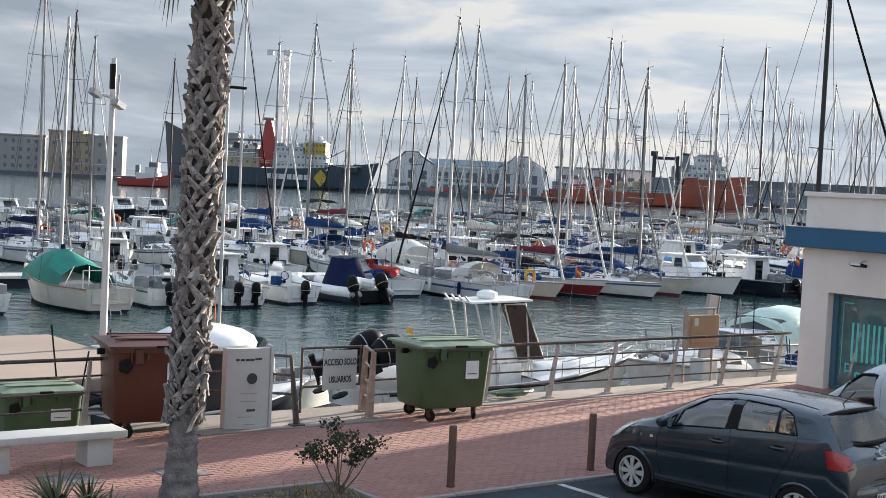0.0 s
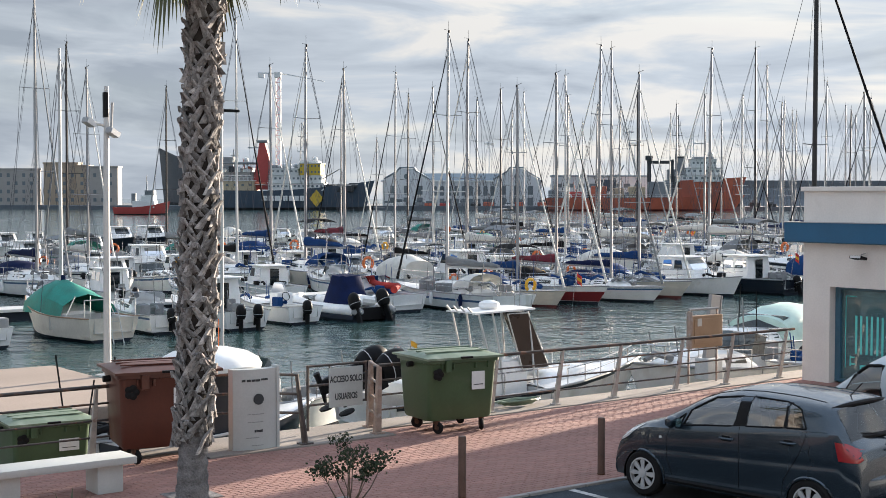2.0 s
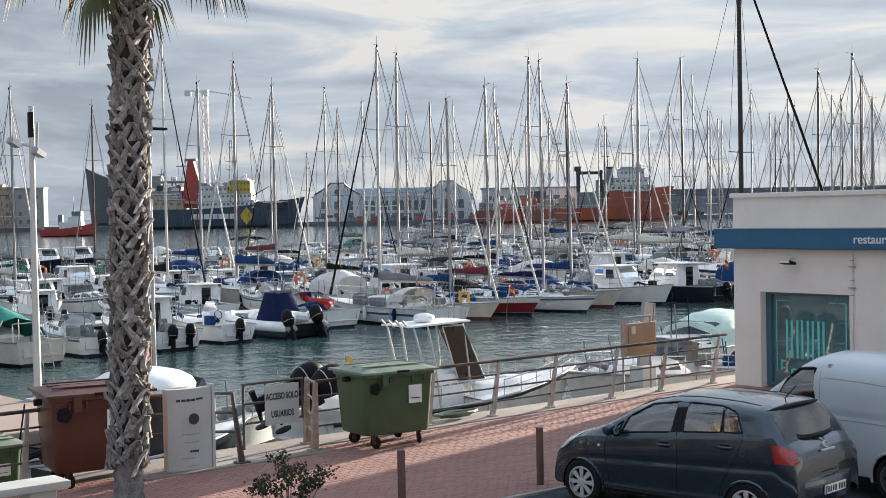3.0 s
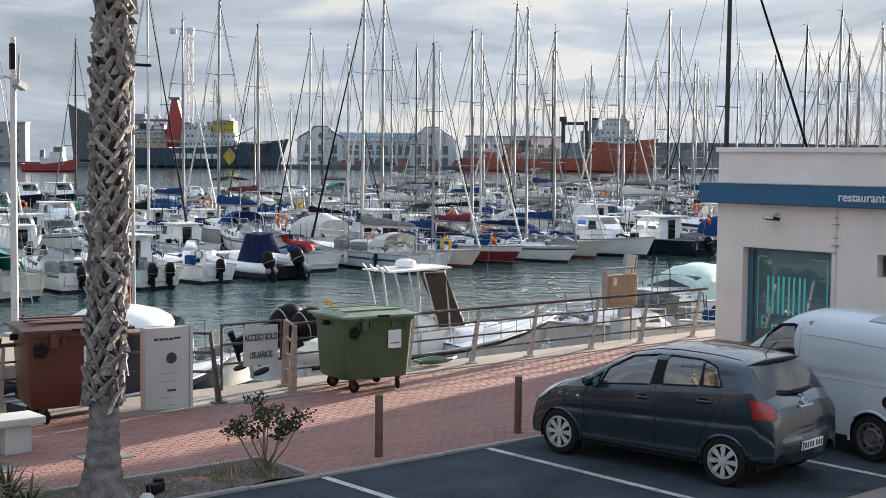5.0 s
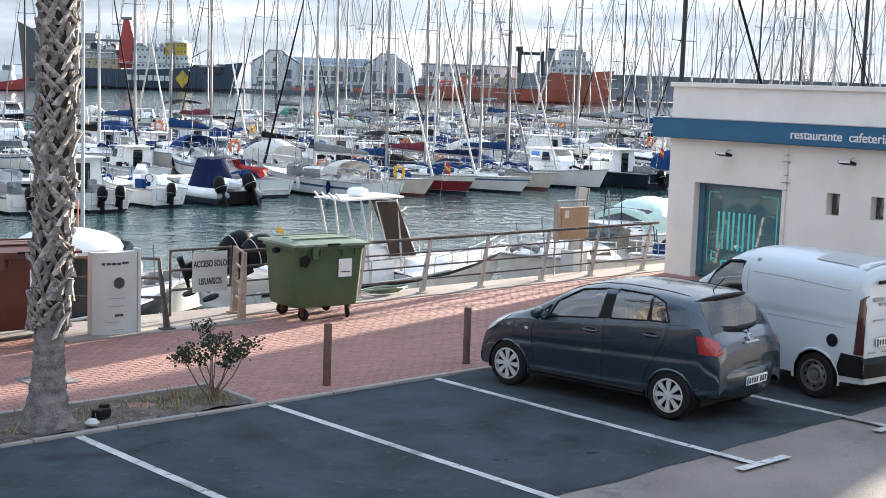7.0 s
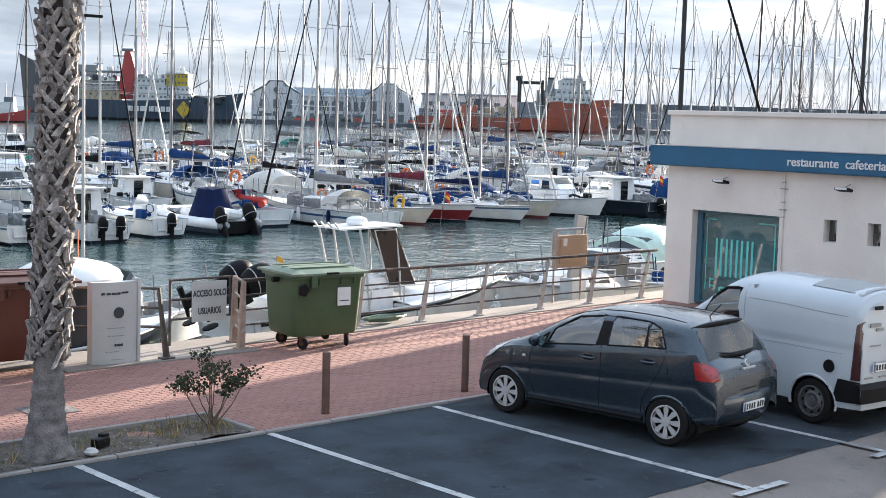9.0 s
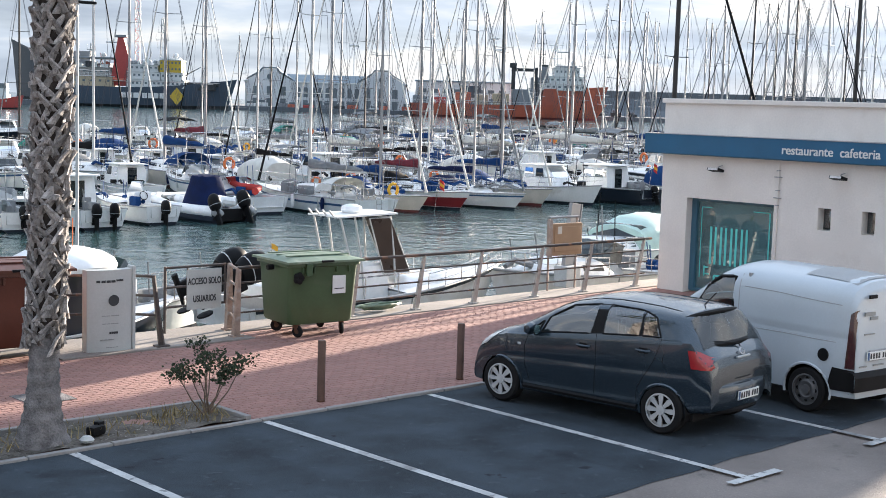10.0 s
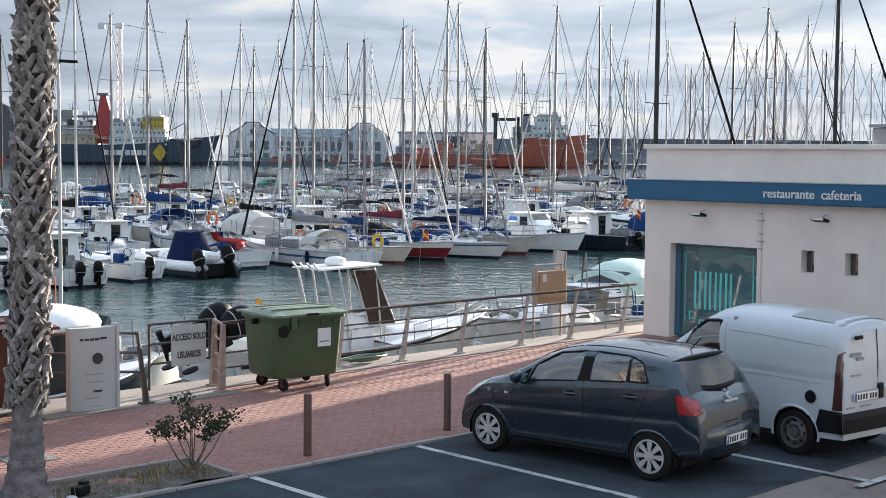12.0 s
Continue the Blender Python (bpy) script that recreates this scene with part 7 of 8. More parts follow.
# ---- the front row and the near boats ----
def rib_boat(m):
    b = thing("inflatable_boat", "white inflatable boat under a navy canvas cover", "boat", m)
    for side in (-1, 1):
        bm = B()
        tube(bm, [(side * 0.85, -2.4, 0.42), (side * 0.9, -1, 0.42), (side * 0.88, 0.8, 0.46), (side * 0.55, 2.2, 0.62), (0.0, 2.7, 0.72)], 0.26, 12, r_end=0.2)
        side_tube = part("tube", bm, "white", b, smooth=True)
        part("tube_end", tube(B(), [(side * 0.85, -2.38, 0.42), (side * 0.84, -2.62, 0.43), (side * 0.83, -2.8, 0.44)], 0.26, 12, r_end=0.08), "greyplastic", side_tube, smooth=True)
    bm = B()
    grid(bm, [[(-0.8, -2.3, 0.25), (0.8, -2.3, 0.25)], [(-0.75, 1.0, 0.3), (0.75, 1.0, 0.3)], [(-0.1, 2.4, 0.5), (0.1, 2.4, 0.5)]])
    part("floor", bm, "deck", b)
    bm = B()
    grid(bm, [[(-0.8, -2.3, 0.3), (0, -2.2, -0.3), (0.8, -2.3, 0.3)], [(-0.75, 1, 0.35), (0, 1, -0.3), (0.75, 1, 0.35)], [(-0.1, 2.5, 0.6), (0, 2.55, 0.3), (0.1, 2.5, 0.6)]])
    part("hull", bm, "boot", b)
    bm = B()
    box(bm, 0, -2.3, 0.3, 1.4, 0.08, 0.5, 0.02)
    part("transom", bm, "dark", b)
    bm = B()
    rows = []
    for z, hx, hy in ((0.55, 0.78, 0.95), (0.9, 0.70, 0.85), (1.5, 0.58, 0.62), (1.78, 0.52, 0.5), (1.82, 0.2, 0.2)):
        rows.append([(hx * math.copysign(abs(math.cos(a)) ** 0.6, math.cos(a)) * (1 + 0.04 * math.sin(5 * a + z * 4)), -0.6 + hy * math.copysign(abs(math.sin(a)) ** 0.6, math.sin(a)), z + 0.02 * math.sin(7 * a)) for a in np.linspace(0, 2 * math.pi, 25)[:-1]])
    vs = grid(bm, rows, close=True)
    bm.faces.new(vs[-1])
    part("canvas_cover", bm, "navy", b, "navy canvas cover", smooth=True)
    outboard(b, 0.62, -2.45, 0.62, tilt=-30, size=1.35)
    outboard(b, -0.95, -2.55, 0.55, tilt=-25, size=1.25)
    for side in (-1, 1):
        part("lower_strake", tube(B(), [(side * 0.88, -2.5, 0.14), (side * 0.95, -1, 0.14), (side * 0.93, 0.8, 0.2), (side * 0.6, 2.15, 0.4)], 0.24, 10, r_end=0.14), "boot", b, smooth=True)
    part("loose_sheet", tube(B(), [(-0.7, -2.2, 0.72), (-0.3, -1.9, 0.86), (0.2, -2.1, 0.78), (0.6, -1.8, 0.84)], 0.26, 9, r_end=0.18), "white", b, "crumpled white sheet", smooth=True)
    return b


def tent_boat(m):
    b = thing("sailboat", "white wooden sailing boat under a green tarpaulin tent", "sailboat", m)
    P = hull_form(6.0, 2.3, 0.85, rake=0.10, flare=0.35, sheer=0.5)
    boat_hull(b, P, "cream", "boot", None, cockpit=0.42, rub="teak")
    trunk_cabin(b, P, 0.42, 0.72, 0.30)
    bm = B()
    rows = []
    for t, lift in ((0.0, 0.75), (0.2, 1.0), (0.45, 1.2), (0.7, 1.15), (1.0, 0.75)):
        y = -1.2 + 3.2 * t
        w = 1.12 * (1 - 0.25 * t)
        rows.append([(-w, y, 0.85), (-w * 0.9, y, 0.85 + lift * 0.5), (-w * 0.5, y, 0.85 + lift * 0.86), (0, y + 0.05, 0.85 + lift), (w * 0.5, y, 0.85 + lift * 0.8), (w * 0.9, y, 0.85 + lift * 0.42), (w, y, 0.85)])
    grid(bm, rows)
    part("tarpaulin", bm, "greencloth", b, "sagging green tarpaulin", smooth=True)
    bm = B()
    for x in (-1.0, 0.0, 1.0):
        tube(bm, [(x, -1.3, 0.8), (x * 0.6, -1.3, 1.55)], 0.02, 5)
    tube(bm, [(-1.0, -2.6, 1.5), (1.0, -2.6, 1.5)], 0.02, 5)
    for x in (-1, 0, 1):
        tube(bm, [(x, -2.6, 0.8), (x, -2.6, 1.5)], 0.02, 5)
    part("pushpit", bm, "whitemast", b)
    bm = B()
    tube(bm, [(0, 0.7, 0.9), (0, 0.7, 10.4)], 0.075, 8, r_end=0.055)
    part("mast", bm, "whitemast", b, smooth=True)
    bm = B()
    tube(bm, [(0.0, 0.6, 1.0), (0.05, 0.62, 2.2)], 0.14, 9, r_end=0.09)
    part("mast_boot_cover", bm, "navy", b, smooth=True)
    bm = B()
    for p_ in ((0, 2.95, 1.15), (0, -2.7, 0.95), (1.05, 0.3, 0.95), (-1.05, 0.3, 0.95)):
        tube(bm, [p_, (0, 0.7, 10.2)], 0.010, 4)
    part("rigging", bm, "rope", b)
    bm = B()
    for x in (-0.2, 0.2):
        tube(bm, [(x, -2.75, 1.2), (x, -3.2, -0.1)], 0.02, 5)
    for k in range(4):
        tube(bm, [(-0.2, -2.8 - 0.11 * k, 1.05 - 0.3 * k), (0.2, -2.8 - 0.11 * k, 1.05 - 0.3 * k)], 0.016, 5)
    part("ladder", bm, "whitemast", b)


tent_boat(berth(20.2, 47.9, 8))
rib_boat(berth(32.6, 49.2, 4))
mb = [
    motorboat("white cabin motor boat with two black outboards", berth(26.4, 48.9, 2), 5.9, kind="cabin", engines=2),
    motorboat("small white open boat with a tilted outboard", berth(29.5, 49.3, 3), 4.9, kind="open", engines=1),
    motorboat("white cuddy motor boat with blue stripe", berth(23.6, 49.0, -2), 5.2, kind="cuddy", stripe="hullblue", engines=1),
    motorboat("small white motor boat with an outboard", berth(16.3, 47.6, 2), 4.6, kind="cuddy", engines=1, stripe="boot"),
    motorboat("motor boat with a red canvas cover", berth(36.4, 52.3, 0), 6.2, kind="cuddy", engines=0),
    motorboat("white fishing boat with a wheelhouse", berth(55.6, 50.3, 180), 6.8, kind="cabin", engines=0),
    motorboat("dark-hulled motor boat with a black canopy", berth(59.2, 49.6, 4), 7.2, hull="hulldark", kind="cabin", engines=1),
    motorboat("white motor boat under a blue canopy", berth(64.6, 50.2, 0), 6.0, kind="cuddy", canopy="bluecloth", engines=1),
    motorboat("white motor boat under a grey tent cover", berth(15.6, 53.6, 60), 6.4, kind="cuddy", canopy="sail", engines=0),
    motorboat("motor boat with a navy canopy and red stripe", berth(68.3, 50.2, 0), 5.6, kind="cuddy", canopy="navy", stripe="hullred", engines=1),
]
part("folded_cover", tube(B(), [(-0.5, -2.6, 1.0), (0.2, -1.9, 1.08), (-0.15, -1.0, 1.12), (0.2, 0.0, 1.16), (-0.1, 1.0, 1.2), (0.05, 1.9, 1.14)], 0.16, 9, r_end=0.11), "redcloth", mb[4], "crumpled red canvas cover", smooth=True)
copy_thing(protos[0], berth(49.4, 50.4, 180, 0.84))
copy_thing(protos[2], berth(43.4, 50.6, 182, 0.92))
taken[51] += [26.4, 29.5, 23.6, 32.6, 36.4, 55.6, 59.2, 64.6, 68.3, 49.4, 43.4]

# red and yellow ensigns on staffs
for u, v, z in ((59.9, 46.6, 2.3), (45.2, 47.8, 1.6), (28.4, 53.6, 1.9), (66.0, 47.5, 2.0)):
    f = thing("ensign", "red and yellow ensign drooping from a staff", "flag", berth(u, v) @ Matrix.Translation((0, 0, z - 1.0)), group="ensigns")
    part("staff", tube(B(), [(0, 0.25, -0.6), (0, 0, 1.0)], 0.014, 5), "steel", f)
    for k, mt in enumerate(("flagred", "flagyellow", "flagred")):
        bm = B()
        rows = [[(0.03 + t * 0.34, -0.02 + 0.05 * math.sin(7 * t), 0.95 - 0.28 * t - (k + e) * 0.15) for t in np.linspace(0, 1, 6)] for e in (0, 1)]
        grid(bm, rows)
        part("flag_stripe", bm, mt, f)

# floating pontoons between the rows
for v, u0, u1 in ((53.6, 8, 120), (94.6, 22, 170), (130.6, 30, 210)):
    pt = thing("pontoon", "long grey floating pontoon between the moored boats", "pontoon", at((u0 + u1) / 2, v, SEA), kind="structure")
    part("walkway", box(B(), 0, 0, 0.42, u1 - u0, 1.6, 0.12, 0.02), "deck", pt)
    part("float", box(B(), 0, 0, 0.15, u1 - u0, 1.3, 0.5, 0.02), "boot", pt)

# the other berths, filled with small craft
for v in (59.0, 65.5, 73.0, 79.5, 85.5, 92, 98, 111, 124):
    lo_, hi_ = 0.30 * v, min(1.62 * v, 150)
    u = lo_ + rnd.uniform(0, 2)
    near = [x for w, xs in taken.items() if abs(w - v) < 6.8 for x in xs]
    while u < hi_:
        if all(abs(u - x) > 2.3 for x in near):
            src = mb[rnd.choice((0, 2, 2, 3, 5, 6, 0, 8, 2, 2, 5, 0, 3, 5, 3))]
            copy_thing(src, at(u, v + rnd.uniform(-0.7, 0.7), SEA, (0 if v in (59.0, 98, 137, 73.0) else 180) + rnd.uniform(-4, 4), rnd.uniform(0.78, 1.1)))
        u += rnd.uniform(2.7, 4.3) * (1 if v < 90 else 1.2)

# two large yachts whose black masts stand behind the restaurant
for u, v, h in ((62.9, 47.1, 18.8), (82.0, 47.1, 18.8)):
    y = thing("sailboat", "large dark yacht with a black mast and furled genoa", "sailboat", at(u, v, SEA, 0), group="moored sailing boats")
    P = hull_form(13.5, 3.9, 1.25)
    boat_hull(y, P, "hulldark", "bootred", "white", cockpit=0.30)
    trunk_cabin(y, P, 0.30, 0.74, 0.45)
    part("mast", tube(B(), [(0, 0.6, 1.2), (0, 0.6, h)], 0.145, 10, r_end=0.12), "darkmast", y, smooth=True)
    part("furled_genoa", tube(B(), [(0.0, -6.3, 1.5), (0, -3.6, 1.5 + (h - 1.5) * 0.40), (0, 0.5, h - 0.2)], 0.09, 8, r_end=0.06), "blackcloth", y, smooth=True)
    part("spreaders", tube(B(), [(-1.1, 0.55, h * 0.42), (0, 0.6, h * 0.42 - 0.03), (1.1, 0.55, h * 0.42)], 0.025, 6), "darkmast", y)
    bm = B()
    for side in (-1, 1):
        tube(bm, [(side * 1.8, 0.3, 1.3), (side * 1.1, 0.55, h * 0.42), (0, 0.6, h - 0.3)], 0.012, 4)
    tube(bm, [(0, 6.2, 1.6), (0, 0.6, h)], 0.014, 4)
    part("rigging", bm, "rope", y)


def console_boat(m):
    """Open boat with a T-top, lying along the quay; the stern with two tilted engines."""
    b = thing("motorboat", "white open motor boat with a T-top and two black outboards", "motorboat", m)
    P = hull_form(7.6, 2.5, 0.85, rake=0.10, flare=0.55, stern=0.95, sheer=0.4)
    boat_hull(b, P, "white", "boot", "hulldark", stripe_at=(0.90, 0.985), cockpit=0.55)
    trunk_cabin(b, P, 0.56, 0.86, 0.20, w=0.6, windows=False)
    rails(b, P, 0.62, 1.0, 0.35, n=6)
    bm = B()
    box(bm, 0, -0.1, 0.95, 0.9, 0.95, 1.0, 0.08)
    part("console", bm, "white", b, smooth=True)
    bm = B()
    box(bm, 0, -1.25, 0.75, 1.0, 0.55, 0.7, 0.08)
    part("helm_seat", bm, "cream", b, smooth=True)
    bm = B()
    rows = [[(x, y, 2.50 + 0.05 * (1 - (x / 1.0) ** 2) + 0.02 * y) for x in np.linspace(-0.5, 0.5, 7)] for y in np.linspace(-1.12, 0.52, 5)]
    grid(bm, rows)
    geo = bmesh.ops.extrude_face_region(bm, geom=bm.faces[:])
    bmesh.ops.translate(bm, verts=[v for v in geo["geom"] if isinstance(v, bmesh.types.BMVert)], vec=(0, 0, -0.035))
    top = part("t_top", bm, "white", b, smooth=True)
    for x in (-0.5, 0.5):
        for y0, y1 in ((-0.55, -1.0), (-0.30, -0.62), (0.55, 0.35)):
            bm = B()
            tube(bm, [(x, y0, 0.5), (x * 0.96, (y0 + y1) / 2, 1.7), (x * 0.9, y1, 2.48)], 0.024, 8)
            part("top_frame", bm, "whitemast", b, smooth=True)
    for x0, x1, nm in ((-0.44, 0.44, "front"), (0.48, 0.48, "side")):
        bm = B()
        if nm == "front":
            rows = [[(x, 0.95 - 0.60 * k, 1.25 + 1.2 * k) for x in np.linspace(x0, x1, 5)] for k in (0, 0.5, 1)]
        else:
            rows = [[(x0, y, 1.25 + 1.2 * k) for y in np.linspace(0.18 - 0.42 * k, 0.93 - 0.60 * k, 4)] for k in (0, 0.5, 1)]
        grid(bm, rows)
        scr = part("dark_screen", bm, "brownscreen", b, "dark brown tinted weather screen")
        bm = B()
        tube(bm, [rows[0][0], rows[1][0], rows[2][0], rows[2][-1], rows[1][-1], rows[0][-1], rows[0][0]], 0.018, 6)
        part("screen_frame", bm, "whitemast", scr)
    a = P(0, 1, 1)
    for x in (-0.36, 0.36):
        outboard(b, x, -3.42, 1.45, tilt=-70, size=1.32)
    bm = B()
    tube(bm, [(0.6, -2.8, 0.85), (0.6, -2.85, 2.1)], 0.012, 5)
    fl = part("flag_staff", bm, "steel", b)
    bm = B()
    grid(bm, [[(0.6, -2.84 + 0.16 * k, 2.05 - 0.05 * k + 0.015 * math.sin(5 * k) - e) for k in np.linspace(0, 1, 6)] for e in (0, 0.11)])
    part("flag", bm, "flagyellow", fl)
    # side rails, rod holders and a radar dome
    for x in (-0.95, 0.95):
        bm = B()
        tube(bm, [(x, -2.6, 0.95), (x, -2.4, 1.25), (x, 0.2, 1.3), (x * 0.9, 1.2, 1.3)], 0.016, 6)
        for y in (-1.6, -0.7, 0.2):
            tube(bm, [(x, y, 0.9), (x, y, 1.29)], 0.013, 5)
        part("side_rail", bm, "steel", b)
    for k in range(4):
        part("rod_holder", tube(B(), [(-0.36 + 0.24 * k, -1.06, 2.47), (-0.36 + 0.24 * k, -1.22, 2.63)], 0.022, 6), "whitemast", top)
    part("radar_dome", lathe(B(), [(0.0, 0.0), (0.2, 0.0), (0.23, 0.05), (0.21, 0.13), (0.1, 0.17), (0.0, 0.175)], 16), "white", top, smooth=True, m=pose(0, -0.35, 2.55))
    bm = B()
    box(bm, 0, -2.15, 0.98, 1.7, 0.9, 0.28, 0.10)
    part("stern_locker", bm, "white", b, smooth=True)
    return b


console_boat(at(19.6, 22.4, SEA, -90))
n3 = motorboat("white cuddy boat with a raked windscreen lying along the quay", at(26.6, 22.2, SEA, 90, 1.12), 5.6, kind="cuddy", engines=1, group="")
motorboat("white motor boat under a domed pale green canopy", at(33.0, 26.6, SEA - 0.1, 100, 1.0), 6.8, kind="cuddy", canopy="mintcloth", cover_h=0.78, engines=0, group="")
copy_thing(mb[1], at(29.8, 21.6, SEA, 92, 1.0))

# small boat with a domed white cover behind the totem
b = thing("motorboat", "small boat with a domed white hardtop and dark windows", "motorboat", at(12.65, 22.6, SEA - 0.12, -80))
P = hull_form(4.8, 1.9, 0.75, stern=0.95)
boat_hull(b, P, "hulldark", "boot", None, cockpit=0.5)
bm = B()
rows = []
for z, r in ((1.85, 0.98), (1.93, 1.0), (2.05, 0.93), (2.16, 0.72), (2.23, 0.4), (2.25, 0.05)):
    rows.append([(0.9 * r * math.copysign(abs(math.cos(a)) ** 0.8, math.cos(a)), 0.1 + 0.9 * r * math.copysign(abs(math.sin(a)) ** 0.8, math.sin(a)), z) for a in np.linspace(0, 2 * math.pi, 29)[:-1]])
vs = grid(bm, rows, close=True)
bm.faces.new(vs[0][::-1])
part("domed_roof", bm, "white", b, smooth=True)
bm = B()
rows = [[(0.70 * k * math.copysign(abs(math.cos(a)) ** 0.7, math.cos(a)), 0.1 + 0.75 * k * math.copysign(abs(math.sin(a)) ** 0.7, math.sin(a)), z) for a in np.linspace(0, 2 * math.pi, 25)[:-1]] for z, k in ((0.7, 1.0), (1.86, 0.92))]
grid(bm, rows, close=True)
part("cabin_wall", bm, "hulldark", b, "dark tinted cabin wall", smooth=True)
part("aerial", tube(B(), [(0, 0.3, 2.2), (0, 0.3, 2.75)], 0.01, 5), "orange", b)
# dinghies and gear seen through the gate
motorboat("small white dinghy moored behind the gate", at(15.4, 24.6, SEA, -85), 4.4, kind="open", engines=1, group="")
motorboat("low white dinghy moored below the railing", at(11.6, 25.3 - 2.4, SEA, -88), 3.6, kind="cuddy", engines=0, group="")

# tan hatch panel on a frame at the railing
h = thing("gangway_panel", "tan fibreglass panel on a steel frame behind the railing", "panel", at(22.55, 19.32, 0.03))
part("panel", box(B(), 0.05, 0, 1.08, 0.98, 0.10, 0.68, 0.02), "tan", h)
part("inner_frame", box(B(), 0.06, -0.055, 1.09, 0.80, 0.02, 0.52, 0.008), "tan", h)
part("side_frame", box(B(), -0.45, -0.02, 1.12, 0.05, 0.13, 0.78, 0.01), "rust", h)
part("top_bar", tube(B(), [(-0.45, 0, 1.55), (0.45, 0, 1.55)], 0.025, 8), "greyplastic", h)
for x in (-0.43, 0.43):
    part("leg", tube(B(), [(x, 0.02, 0.0), (x, 0.02, 1.55)], 0.022, 8), "rust", h)
part("hanger", box(B(), -0.2, -0.07, 1.28, 0.12, 0.02, 0.16, 0.004), "cream", h)
g = thing("raised_gangway", "grey aluminium gangway raised on end", "gangway", at(24.6, 21.0, SEA + 1.15, 0))
part("plank", box(B(), 0, 0, 0.775, 0.30, 0.06, 1.55, 0.015, m=pose(0, 0, 0, 0, 8, 0)), "alu", g)
for x in (-0.17, 0.17):
    part("edge_rail", box(B(), x, 0, 0.775, 0.03, 0.10, 1.55, 0.005, m=pose(0, 0, 0, 0, 8, 0)), "alu", g)
part("foot_block", box(B(), 0, 0, -0.15, 0.5, 0.4, 0.5, 0.03), "deck", g)
bm = B()
r4 = random.Random(5)
for k in range(7):
    pts = [(0.55 * math.cos(a * 1.0) * (0.6 + 0.06 * k) + r4.uniform(-0.04, 0.04), 0.14 * math.sin(a) * (0.6 + 0.1 * k), 0.04 + 0.012 * k + r4.uniform(0, 0.02)) for a in np.linspace(0, 6.28, 16)]
    tube(bm, pts, 0.016, 5)
solo("mooring_rope", bm, "binlid", "loose heap of pale green mooring rope", "rope", at(17.3, 19.12, 0.03))
# ---- the far shore ----
FAR = 545.0
bm = B()
box(bm, -140, FAR + 90, -1.5, 560, 180, 4.2, 0.1)
solo("far_quay", bm, "farstone", "low grey stone quay across the harbour", "quay", kind="structure")


def blocks(parent, name, items, material, bevel=0.15):
    for x, y, z0, z1, sx, sy in items:
        part(name, box(B(), x, y, (z0 + z1) / 2, sx, sy, z1 - z0, bevel), material, parent)


def port_house():
    h = thing("port_building", "long pale port building with gabled ends and a grey roof", "building", Matrix.Translation((0, FAR + 12, 0.6)))
    x0, x1 = -62.0, 3.0
    part("wall", box(B(), (x0 + x1) / 2, 8, 5.0, x1 - x0, 16, 10.0, 0.1), "farwall", h)
    part("cornice", box(B(), (x0 + x1) / 2, 8, 10.1, x1 - x0 + 1.2, 17.2, 0.7, 0.15), "shipwhite", h)
    bm = B()
    rows = [[(x0 - 0.3, -0.3, 10.4), (x1 + 0.3, -0.3, 10.4)], [(x0 + 7, 7, 13.4), (x1 - 7, 7, 13.4)], [(x0 + 7, 9, 13.4), (x1 - 7, 9, 13.4)], [(x0 - 0.3, 16.3, 10.4), (x1 + 0.3, 16.3, 10.4)]]
    vs = grid(bm, rows)
    for e in (0, -1):
        bm.faces.new([r[e] for r in vs])
    part("roof", bm, "faroof", h)
    for cx in (-52.0, -7.0):
        bm = B()
        prism(bm, [(cx - 9, 0), (cx + 9, 0), (cx + 9, 10.8), (cx + 4.0, 13.6), (cx + 2.6, 15.2), (cx - 2.6, 15.2), (cx - 4.0, 13.6), (cx - 9, 10.8)], -1.6, 7)
        gab = part("gable", bm, "farwall", h)
        part("gable_roof", prism(B(), [(cx - 9.4, 10.9), (cx - 4.2, 13.8), (cx - 2.8, 15.5), (cx + 2.8, 15.5), (cx + 4.2, 13.8), (cx + 9.4, 10.9), (cx + 9.2, 11.4), (cx + 4.2, 14.3), (cx + 2.9, 15.9), (cx - 2.9, 15.9), (cx - 4.2, 14.3), (cx - 9.2, 11.4)], -1.8, 7.2), "faroof", gab)
        part("round_window", lathe(B(), [(0.0, 0), (1.1, 0), (1.1, 0.2), (0.0, 0.2)], 16), "farwin", gab, m=pose(cx, -1.55, 12.0, 90, 0, 0))
        for k in (-5.5, 0, 5.5):
            part("window", box(B(), cx + k, -1.62, 6.4, 2.2, 0.12, 3.6, 0.05), "farwin", gab)
            part("window", box(B(), cx + k, -1.62, 1.8, 2.4, 0.12, 3.2, 0.05), "farwin", gab)
            part("sill", box(B(), cx + k, -1.7, 4.3, 3.0, 0.3, 0.3, 0.05), "shipwhite", gab)
    for k in range(9):
        x = -40.5 + k * 2.95
        bm = B()
        prism(bm, [(x - 0.85, 4.2), (x + 0.85, 4.2), (x + 0.85, 7.6), (x + 0.45, 8.2), (x - 0.45, 8.2), (x - 0.85, 7.6)], -0.1, 0.06)
        part("window", bm, "farwin", h)
        part("doorway", box(B(), x, -0.02, 1.5, 1.9, 0.16, 3.0, 0.04), "farwin", h)
        part("pier", box(B(), x + 1.47, -0.15, 5.0, 0.5, 0.5, 10, 0.05), "shipwhite", h)


port_house()


